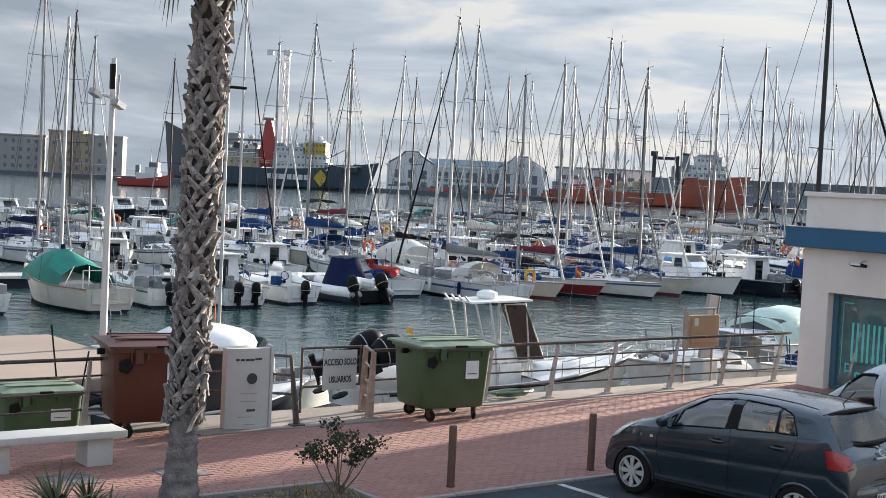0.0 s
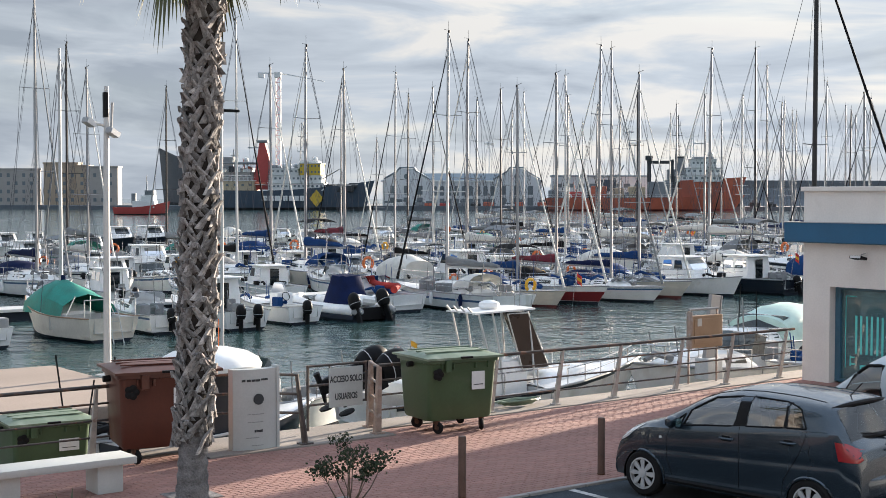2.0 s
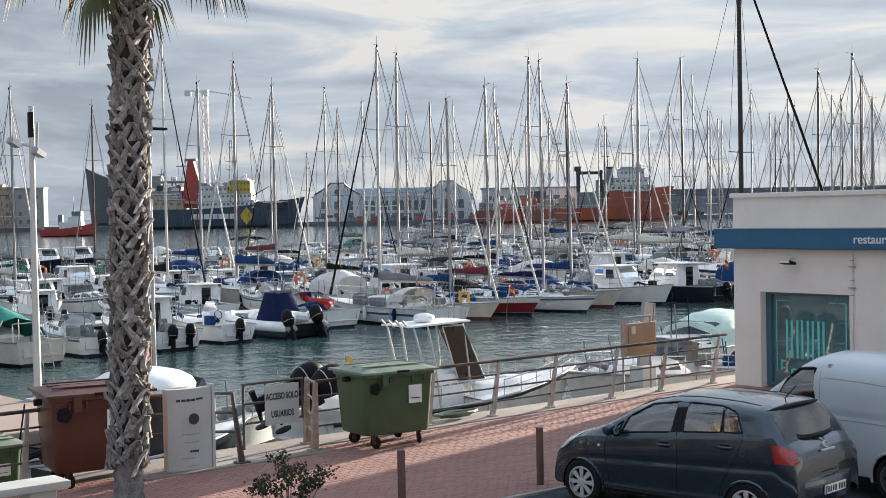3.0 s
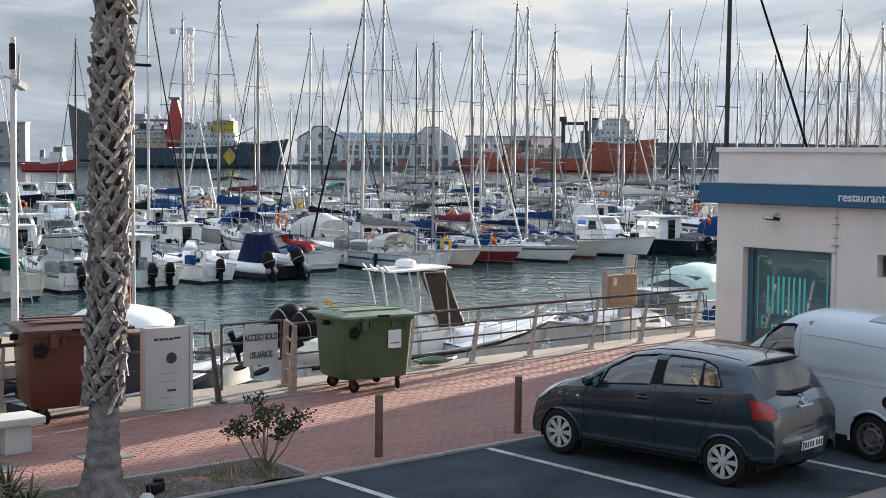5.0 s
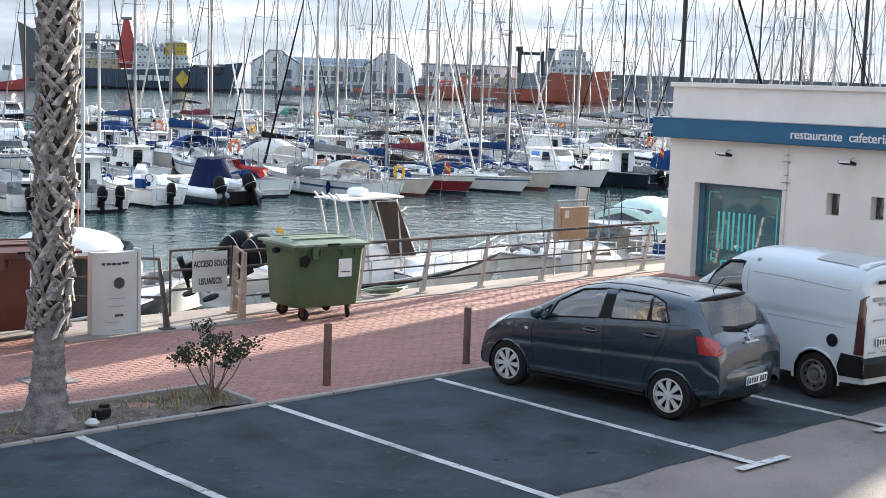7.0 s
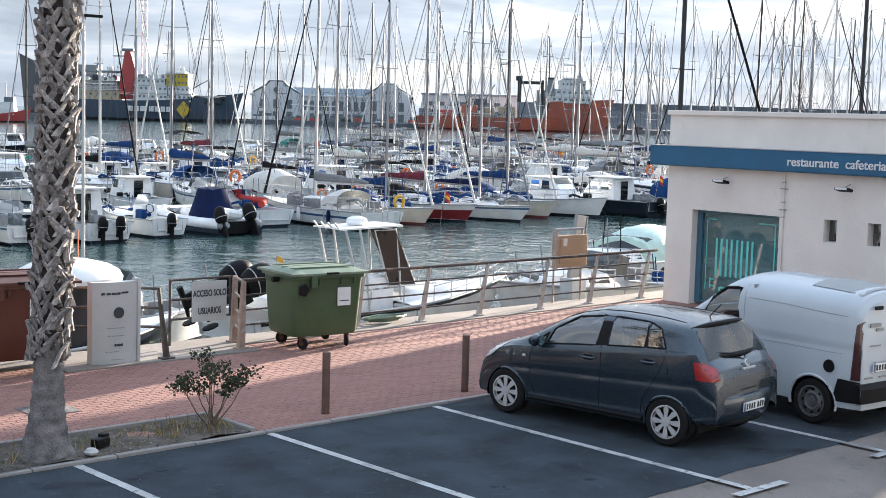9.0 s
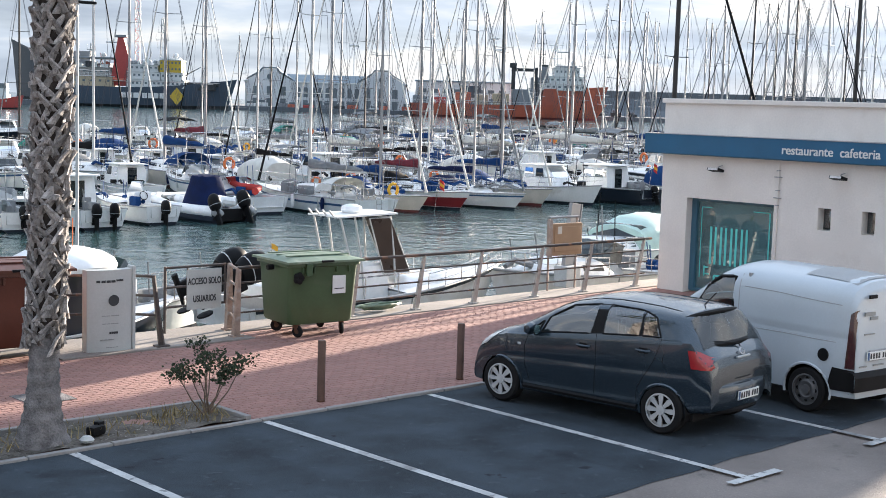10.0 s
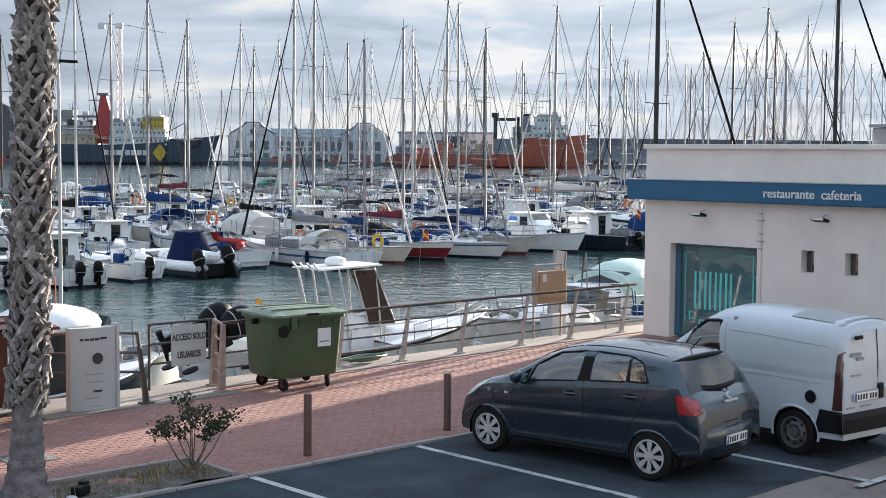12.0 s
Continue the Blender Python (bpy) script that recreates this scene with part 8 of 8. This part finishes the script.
def ship(name, label, m, L, beam, free, hull, boot, sheer=0.6):
    s = thing(name, label, "ship", m)
    P = hull_form(L, beam, free, rake=0.06, flare=0.5, sharp=3.2, stern=0.9, sheer=sheer)
    bm = B()
    hull_band(bm, P, 0.12, 1.0, 4)
    grid(bm, [[P(0, h_, k) for k in (-1, 0, 1)] for h_ in (0.12, 1.0)])
    part("hull", bm, hull, s, smooth=True)
    bm = B()
    hull_band(bm, P, -0.6, 0.12, 2)
    grid(bm, [[P(0, h_, k) for k in (-1, 0, 1)] for h_ in (-0.6, 0.12)])
    part("waterline_band", bm, boot, s)
    bm = B()
    grid(bm, [[P(t, 0.9, -1), P(t, 0.9, 1)] for t in S])
    part("deck", bm, "fishgrey", s)
    return s, P


def window_row(s, xs, y, z, w=0.9, h=0.9, name="window", side=-1):
    for x in xs:
        part(name, box(B(), side * x, y, z, 0.12, w, h, 0.02), "farwin", s)


def tier(s, y0, y1, z0, z1, half, paint, rows_=1, step=1.7, win="farwin", rail=True):
    """One storey block of a ship's upperworks: wall, deck edge, windows on the harbour side, a rail on top."""
    body = part("deckhouse", box(B(), 0, (y0 + y1) / 2, (z0 + z1) / 2, half * 2, y1 - y0, z1 - z0, 0.12), paint, s)
    part("deck_edge", box(B(), 0, (y0 + y1) / 2, z1 + 0.1, half * 2 + 0.7, y1 - y0 + 0.7, 0.22, 0.05), "shipwhite", body)
    n = max(int((y1 - y0 - 0.8) / step), 1)
    for r in range(rows_):
        z = z0 + (z1 - z0) * (r + 0.58) / rows_
        for k in range(n):
            part("window", box(B(), half + 0.02, y0 + (y1 - y0) * (k + 0.5) / n, z, 0.16, min(step * 0.55, 1.0), 0.8, 0.02), win, body)
    if rail:
        bm = B()
        for k in range(int((y1 - y0) / 1.6) + 1):
            tube(bm, [(half + 0.2, y0 + k * 1.6, z1 + 0.2), (half + 0.2, y0 + k * 1.6, z1 + 1.3)], 0.06, 4)
        for z in (0.75, 1.3):
            tube(bm, [(half + 0.2, y0, z1 + z), (half + 0.2, y1, z1 + z)], 0.05, 4)
        part("deck_rail", bm, "shipwhite", body)
    return body


def lattice_mast(s, y, z0, z1, w, paint, yards=()):
    """A tapering lattice mast with cross yards and small aerials."""
    bm = B()
    for sx in (-1, 1):
        for sy in (-1, 1):
            tube(bm, [(sx * w, y + sy * w, z0), (sx * w * 0.4, y + sy * w * 0.4, z1)], 0.14, 4)
    n = int((z1 - z0) / 1.6)
    for k in range(n):
        f0, f1 = 1 - 0.6 * k / n, 1 - 0.6 * (k + 1) / n
        sg = 1 if k % 2 else -1
        tube(bm, [(w * f0, y - sg * w * f0, z0 + (z1 - z0) * k / n), (w * f1, y + sg * w * f1, z0 + (z1 - z0) * (k + 1) / n)], 0.09, 4)
    m_ = part("lattice_mast", bm, paint, s)
    for z, reach in yards:
        part("yard", tube(B(), [(0, y - reach, z), (0, y, z + 0.1), (0, y + reach, z)], 0.12, 5), paint, m_)
        part("aerial", tube(B(), [(0, y - reach, z), (0, y - reach, z + 2.2)], 0.07, 4), paint, m_)
        part("aerial", tube(B(), [(0, y + reach * 0.8, z), (0, y + reach * 0.8, z + 1.5)], 0.07, 4), paint, m_)


# orange salvage tug, its bow to the right: low working deck aft, high forecastle and bridge forward
tug, P = ship("salvage_tug", "large orange salvage ship with a white bridge", pose(0, 0, 0), 76, 14, 4.9, "shiporange", "shipred", 0.25)
tug.matrix_world = pose(41.0, FAR - 12, SEA, 0, 0, -90)
P2 = hull_form(76, 14, 11.0, rake=0.07, flare=0.6, sharp=3.0, stern=0.9, sheer=0.18)
bm = B()
for side in (-1, 1):
    grid(bm, [[P2(t, h_, side) for t in (0.69, 0.75, 0.81, 0.87, 0.92, 0.96, 1.0)] for h_ in (0.4, 0.6, 0.8, 1.0)])
grid(bm, [[P2(t, 1.0, -1), P2(t, 1.0, 1)] for t in (0.69, 0.75, 0.81, 0.87, 0.92, 0.96, 1.0)])
grid(bm, [[P2(0.69, h_, -1), P2(0.69, h_, 1)] for h_ in (0.4, 1.0)])
part("forecastle", bm, "shiporange", tug, smooth=True)
part("bow_stripe", box(B(), 0, 36.0, 12.4, 2.2, 2.4, 0.5, 0.1), "shipwhite", tug)
tier(tug, 13.0, 31.0, 11.2, 13.6, 5.6, "shipwhite", step=2.0)
tier(tug, 17.0, 30.0, 13.8, 16.4, 5.0, "shipwhite", step=1.9)
br = tier(tug, 19.0, 28.5, 16.6, 19.8, 5.4, "shipwhite", step=1.25)
part("bridge_roof", box(B(), 0, 23.8, 20.4, 9.0, 7.5, 0.8, 0.2), "fishgrey", tug)
part("funnel", box(B(), 1.5, 15.0, 17.0, 2.6, 3.4, 6.6, 0.4), "fishgrey", tug)
part("funnel_cap", box(B(), 1.5, 15.0, 20.6, 2.8, 3.6, 0.8, 0.3), "shipblack", tug)
part("bridge_tower", box(B(), 0, 12.2, 12.5, 7.0, 3.6, 7.0, 0.2), "fishgrey", tug)
for y in (3.4, 12.0):
    for x in (-4, 4):
        part("gantry_leg", box(B(), x, y, 12.0, 0.7, 0.85, 15.5, 0.08), "shipblack", tug)
part("gantry_beam", box(B(), 4, 7.7, 18.8, 0.9, 9.6, 1.0, 0.1), "shipblack", tug)
part("gantry_beam", box(B(), -4, 7.7, 18.8, 0.9, 9.6, 1.0, 0.1), "shipblack", tug)
part("gantry_head", box(B(), 4, 3.0, 20.3, 1.8, 2.8, 1.9, 0.3), "shipblack", tug)
part("winch_house", box(B(), 0, 7.5, 8.2, 9.0, 9.0, 6.2, 0.3), "fishgrey", tug)
lattice_mast(tug, 14.2, 19.0, 37.0, 0.7, "shipblack", ((25, 1.6), (29, 2.0), (33, 1.3)))
lattice_mast(tug, 19.8, 20.6, 30.5, 0.7, "shipwhite", ((23.5, 2.6), (26.5, 2.0), (28.5, 2.8)))
part("radar_bar", box(B(), 0.6, 22.4, 26.0, 0.5, 4.6, 0.5, 0.05), "shipwhite", tug)
part("radome", lathe(B(), [(0.0, 0), (1.0, 0.3), (1.2, 1.1), (0.8, 1.9), (0.0, 2.2)], 12, centre=(0, 26.8, 20.8)), "shipwhite", tug, smooth=True)
for y0, w, h_, mt in ((-16, 6, 5.0, "shiporange"), (-9, 5, 4.2, "ochre"), (-1.5, 6.5, 4.8, "buff"), (-25, 6, 2.8, "shipred"), (-33, 5, 3.4, "fishgrey")):
    part("deck_gear", box(B(), 2.0, y0, 4.6 + h_ / 2, 4.5, w, h_, 0.5), mt, tug)
part("container", box(B(), -3, -13.0, 9.8, 3.0, 8.0, 4.6, 0.1), "shipblue", tug)
part("crane_jib", tube(B(), [(3, -12, 8.5), (3.4, -6.5, 17.5), (3.4, -4.0, 14.0)], 0.35, 6, r_end=0.2), "fishgrey", tug)
bm = B()
for k in range(22):
    tube(bm, [(6.6, -36 + k * 2.2, 4.8), (6.6, -36 + k * 2.2, 6.2)], 0.08, 4)
for z in (5.5, 6.2):
    tube(bm, [(6.6, -36, z), (6.6, 11, z)], 0.07, 4)
part("rail", bm, "shipwhite", tug)

# dark blue rescue ship with white bars of lettering, bow to the right
res, P = ship("rescue_ship", "dark blue rescue ship with white, red and yellow upperworks", pose(0, 0, 0), 62, 12, 7.6, "shipblue", "shipblack", 0.5)
res.matrix_world = pose(-95.5, FAR - 10, SEA, 0, 0, -90)
tier(res, -29.5, -14.0, 7.6, 11.4, 5.2, "buff", step=2.6)
tier(res, -28.0, -15.0, 11.6, 14.8, 4.8, "housegrey", step=2.0)
part("flight_deck", box(B(), 0, -21.5, 18.4, 11.5, 14.5, 0.7, 0.15), "fishgrey", res)
for y in (-27, -22, -17):
    part("deck_prop", tube(B(), [(4.4, y, 14.8), (4.4, y, 18.2)], 0.25, 6), "shipwhite", res)
prism_bm = B()
a_ = [(-15.6, 8.0), (-8.0, 8.0), (-7.9, 17.0), (-10.4, 26.4), (-12.6, 26.4), (-13.8, 19.0)]
lo = [prism_bm.verts.new((-1.6, y, z)) for y, z in a_]
hi = [prism_bm.verts.new((2.2, y, z)) for y, z in a_]
prism_bm.faces.new(lo)
prism_bm.faces.new(hi[::-1])
for k in range(6):
    prism_bm.faces.new((lo[k], hi[k], hi[(k + 1) % 6], lo[(k + 1) % 6]))
part("funnel", prism_bm, "shipred", res, "tall raked red funnel")
part("funnel_top", box(B(), 0.3, -11.5, 27.0, 3.6, 4.4, 1.0, 0.2), "fishgrey", res)
part("lookout_platform", box(B(), 0.3, -14.2, 24.6, 3.0, 6.2, 0.5, 0.1), "shipwhite", res)
tier(res, -8.6, 4.4, 7.6, 10.6, 5.2, "shipwhite", step=1.5)
tier(res, -8.4, 4.2, 10.8, 13.6, 4.8, "shipwhite", step=1.5)
tier(res, -7.6, 3.2, 13.8, 16.2, 4.2, "shipwhite", step=1.6)
tier(res, 4.6, 13.4, 7.6, 10.6, 5.2, "shipwhite", step=1.5)
tier(res, 4.4, 12.6, 10.8, 13.4, 5.0, "shipwhite", step=1.4)
tier(res, 4.0, 12.2, 13.6, 18.2, 5.4, "yellow", rows_=2, step=1.2)
part("bridge_roof", box(B(), 0, 7.6, 18.9, 8.5, 7.0, 0.7, 0.2), "shipwhite", res)
part("bow_bulwark", box(B(), 0, 19.5, 8.6, 8.4, 11, 3.2, 0.5), "shipblack", res)
part("anchor_winch", box(B(), 1.5, 24.5, 9.6, 3.0, 3.4, 2.2, 0.6), "shipblack", res)
for y, sy in ((-9.8, 2.2), (-7.2, 2.0), (-4.8, 2.0), (-1.6, 1.7), (0.6, 1.7), (2.8, 1.7), (5.0, 1.7)):
    part("lettering_bar", box(B(), 5.95, y, 4.6, 0.5, sy, 2.0, 0.05), "shipwhite", res)
bm = B()
lathe(bm, [(0.0, -0.25), (3.4, -0.25), (3.4, 0.25), (0.0, 0.25)], 4)
part("hull_mark", bm, "yellow", res, "yellow diamond on the hull", m=pose(5.6, 10.6, 4.6, 90, 0, 90) @ Matrix.Diagonal((0.8, 1.0, 1, 1)))
lattice_mast(res, 4.2, 18.8, 34.5, 0.9, "fishgrey", ((23, 2.0), (26, 2.6), (29, 1.8), (31.5, 1.2)))
lattice_mast(res, -23.0, 18.6, 24.0, 0.8, "fishgrey", ((21.5, 1.8),))
for y, z in ((-3.0, 16.6), (1.6, 16.6), (9.5, 19.2), (-18.0, 18.8)):
    part("radome", lathe(B(), [(0.0, 0), (0.8, 0.25), (1.0, 0.95), (0.7, 1.6), (0.0, 1.9)], 12, centre=(1.5, y, z)), "shipwhite", res, smooth=True)
part("crane_jib", tube(B(), [(2, 12.0, 12.0), (2.5, 19.5, 16.2)], 0.3, 6, r_end=0.15), "fishgrey", res)
part("rescue_boat", tube(B(), [(5.6, -13.6, 10.4), (5.7, -11.4, 10.0), (5.6, -9.4, 10.4)], 0.9, 10, r_end=0.5), "shiporange", res, smooth=True)


def deck_clutter(s, seed, n, y0, y1, z, reach, mats):
    """Winches, lockers, davits, posts and aerials that stand on a ship's decks."""
    dr = random.Random(seed)
    for k in range(n):
        y, x, mt = dr.uniform(y0, y1), dr.uniform(-0.3, 1.0) * reach, dr.choice(mats)
        if k % 3 == 0:
            h = dr.uniform(2.0, 6.5)
            part("deck_post", tube(B(), [(x, y, z), (x + dr.uniform(-0.6, 0.6), y + dr.uniform(-1.6, 1.6), z + h)], 0.22, 6, r_end=0.12), mt, s)
        elif k % 3 == 1:
            h = dr.uniform(0.8, 2.6)
            part("deck_locker", box(B(), x, y, z + h / 2, dr.uniform(1, 2.4), dr.uniform(1.2, 3.6), h, 0.12), mt, s)
        else:
            r = dr.uniform(0.5, 1.1)
            part("winch_drum", lathe(B(), [(0.0, -0.9), (r * 1.2, -0.9), (r * 1.2, -0.7), (r * 0.8, -0.6), (r * 0.8, 0.6), (r * 1.2, 0.7), (r * 1.2, 0.9), (0.0, 0.9)], 12, axis="x", centre=(x, y, z + r * 1.2)), mt, s)


deck_clutter(tug, 4, 40, -35, 2, 4.7, 5.0, ("shiporange", "shipwhite", "fishgrey", "shipblack", "shiporange", "ochre"))
deck_clutter(res, 6, 15, -29, -15, 14.9, 4.4, ("shipwhite", "fishgrey", "shipblack", "shiporange"))
deck_clutter(res, 7, 15, -7, 12, 16.2, 3.6, ("shipwhite", "fishgrey", "shipwhite"))

# red tug and grey ship on the left
rt, P = ship("harbour_tug", "small red harbour tug with white upperworks", pose(0, 0, 0), 30, 9, 4.0, "shipred", "shipblack", 0.8)
rt.matrix_world = pose(-109.5, 376, SEA, 0, 0, -90) @ Matrix.Scale(0.52, 4)
blocks(rt, "deckhouse", ((0, 2, 3.8, 7.5, 7, 12), (0, 4, 7.5, 10.5, 5.5, 7)), "shipwhite")
blocks(rt, "bridge", ((0, 5, 10.5, 13.2, 5, 5),), "fishgrey")
part("mast", tube(B(), [(0, 3, 13), (0, 3, 21)], 0.3, 6, r_end=0.15), "fishgrey", rt)
blocks(rt, "funnel", ((0, -4, 6, 11.5, 2, 2.4),), "fishgrey")
for k in range(4):
    part("window", box(B(), 2.55, 3.2 + k * 1.2, 12.0, 0.16, 0.8, 1.0, 0.02), "farwin", rt)
gs, P = ship("grey_ship", "dark grey ship with a high raked bow", pose(0, 0, 0), 40, 13, 17, "darkgrey", "shipblack", 0.5)
gs.matrix_world = pose(-139, FAR + 30, SEA, 0, 0, 90)
blocks(gs, "deckhouse", ((0, -6, 15, 22, 10, 12),), "fishgrey")

# sheds, warehouse and breakwater
sh = thing("quay_shed", "low pale shed on the far quay", "building", Matrix.Translation((0, FAR + 14, 0.6)))
part("wall", box(B(), 27, 5, 6.0, 40, 10, 12.0, 0.1), "farwall", sh)
part("roof", box(B(), 27, 5, 12.3, 41, 11, 0.6, 0.1), "faroof", sh)
for k in range(8):
    part("window", box(B(), 10 + k * 4.6, -0.05, 8.4, 2.6, 0.14, 1.6, 0.03), "farwin", sh)
bm = B()
rows = []
for x in np.linspace(60, 900, 80):
    y = 640 + 0.05 * (x - 60)
    n1 = 0.4 * noise.noise((x * 0.2, 0, 0))
    rows.append([(x, y - 14, -1.2), (x, y - 6 + n1, 3.5 + n1), (x, y - 2, 8.8), (x, y - 2, 12.2), (x, y + 3, 12.2), (x, y + 4, -1.2)])
grid(bm, rows)
solo("breakwater", bm, "farstone", "long dark stone breakwater with a parapet wall", "breakwater", kind="structure")

# houses of the town on the left
tr = random.Random(4)
for x, w, h_, d, mt in ((-330, 40, 13, 2, "housegrey"), (-284, 40, 14, 2, "farwall"), (-248, 24, 13.5, 2, "housegrey"), (-223, 21, 15.0, 2, "housegrey"), (-202.5, 15, 17.6, 4, "ochre"), (-192.5, 5.5, 16.4, 2, "ochre"), (-183.5, 13, 16.0, 2, "housegrey")):
    t = thing("town_house", "plain multi-storey harbour house with a flat roof", "house", Matrix.Translation((x, FAR + 24 + d, 0.6)), group="town houses")
    part("wall", box(B(), 0, 3, h_ / 2, w, 6, h_, 0.1), mt, t)
    part("parapet", box(B(), 0, 3, h_ + 0.3, w + 0.6, 6.6, 0.7, 0.1), mt, t)
    nx = int(w / 3.4)
    for i in range(nx):
        for j in range(int(h_ / 3.6)):
            if tr.random() < 0.85:
                part("window", box(B(), (i - (nx - 1) / 2) * 3.4, -0.05, 2.2 + j * 3.5, 1.3, 0.14, 1.6, 0.03), "farwin", t)

# lattice tower crane behind the rescue ship
cr = thing("tower_crane", "pale lattice tower crane behind the quay", "crane", Matrix.Translation((-121, FAR + 95, 0.6)))
for sx in (-1, 1):
    for sy in (-1, 1):
        part("tower_leg", tube(B(), [(sx * 1.1, sy * 1.1, 0), (sx * 1.1, sy * 1.1, 60)], 0.22, 4), "shipwhite", cr)
bm = B()
for k in range(24):
    z = k * 2.5
    s_ = 1 if k % 2 else -1
    tube(bm, [(-1.1 * s_, -1.1, z), (1.1 * s_, -1.1, z + 2.5)], 0.13, 4)
    tube(bm, [(-1.1, -1.1, z), (1.1, -1.1, z)], 0.13, 4)
part("bracing", bm, "shipred", cr)
part("cab", box(B(), 0, 0, 61.2, 3.2, 3.2, 2.6, 0.2), "shipwhite", cr)
part("jib", tube(B(), [(-9, 0, 62.2), (4, 0, 61.4), (22, 0, 58.0)], 0.5, 4, r_end=0.25), "shipwhite", cr)
part("counterweight", box(B(), -8, 0, 61.0, 3, 2, 2.6, 0.2), "farwall", cr)
for x, z in ((41.5, 32), (44.0, 27), (-20, 27)):
    m_ = thing("light_mast", "tall floodlight mast on the far quay", "light mast", Matrix.Translation((x, FAR + 60, 0.6)), group="quay light masts")
    part("shaft", tube(B(), [(0, 0, 0), (0, 0, z)], 0.35, 6, r_end=0.2), "farwall", m_)
    part("lamp_ring", box(B(), 0, 0, z + 0.3, 4.2, 1.2, 0.9, 0.2), "farwall", m_)
# quay clutter: vehicles and stacks as small blocks of colour
for k in range(26):
    x = -60 + k * 6.2 + tr.uniform(-2, 2)
    hgt = tr.uniform(1.2, 2.8)
    o = thing("parked_vehicle", "small distant vehicle parked on the far quay", "vehicle", Matrix.Translation((x, FAR + 5, 0.6)), group="vehicles on the far quay")
    part("body", box(B(), 0, 0, hgt * 0.3, 4.2, 1.8, hgt * 0.6, 0.25), tr.choice(("shipwhite", "shipred", "fishgrey", "shipblack", "shipwhite", "shiporange")), o)
    part("cabin", box(B(), -0.2, 0, hgt * 0.75 + 0.15, 2.4, 1.6, hgt * 0.45, 0.3), "farwin", o)

# ---- paving stones of the promenade, the nearest as pieces of their own ----
def paver_mesh():
    bm = B()
    box(bm, 0, 0, 0.0, 0.194, 0.094, 0.03)
    top = [e for e in bm.edges if all(v.co.z > 0 for v in e.verts)]
    bmesh.ops.bevel(bm, geom=top, offset=0.006, segments=1, affect="EDGES")
    return mesh_of("paver", bm, "paver")


p_me = paver_mesh()
pr = random.Random(9)
made = 0
for j in range(10):
    for i in range(30):
        o = new("paver", p_me)
        o.parent = promenade
        o.matrix_local = pose(10.6 + i * 0.2 + 0.1 * (j % 2), 14.55 + j * 0.1, 0.0 + pr.uniform(-0.002, 0.002), pr.uniform(-0.5, 0.5), pr.uniform(-0.5, 0.5), 0)
verts, faces = [], []
for j in range(52):
    v = 13.42 + j * 0.1
    if v > 18.6:
        break
    for i in range(118):
        u = 2.6 + i * 0.2 + 0.1 * (j % 2)
        if 10.3 < u < 13.8 and v > 17.98:
            continue
        if (j >= 11 and j <= 21 and 10.5 < u < 16.75 and 14.5 < v < 15.5) or (u < 10.5 and v < 14.5):
            continue
        z = 0.015 + pr.uniform(-0.002, 0.002)
        a, b, c = 0.097, 0.047, 0.006
        k = len(verts)
        verts += [(u - a, v - b, z - 0.008), (u + a, v - b, z - 0.008), (u + a, v + b, z - 0.008), (u - a, v + b, z - 0.008),
                  (u - a + c, v - b + c, z), (u + a - c, v - b + c, z), (u + a - c, v + b - c, z), (u - a + c, v + b - c, z)]
        faces += [(k + 4, k + 5, k + 6, k + 7), (k, k + 1, k + 5, k + 4), (k + 1, k + 2, k + 6, k + 5), (k + 2, k + 3, k + 7, k + 6), (k + 3, k, k + 4, k + 7)]
me = bpy.data.meshes.new("pavers")
me.from_pydata(verts, [], faces)
me.materials.append(M["paver"])
rest_p = new("pavers", me)
rest_p.parent = promenade
rest_p["kind"] = "stuff"
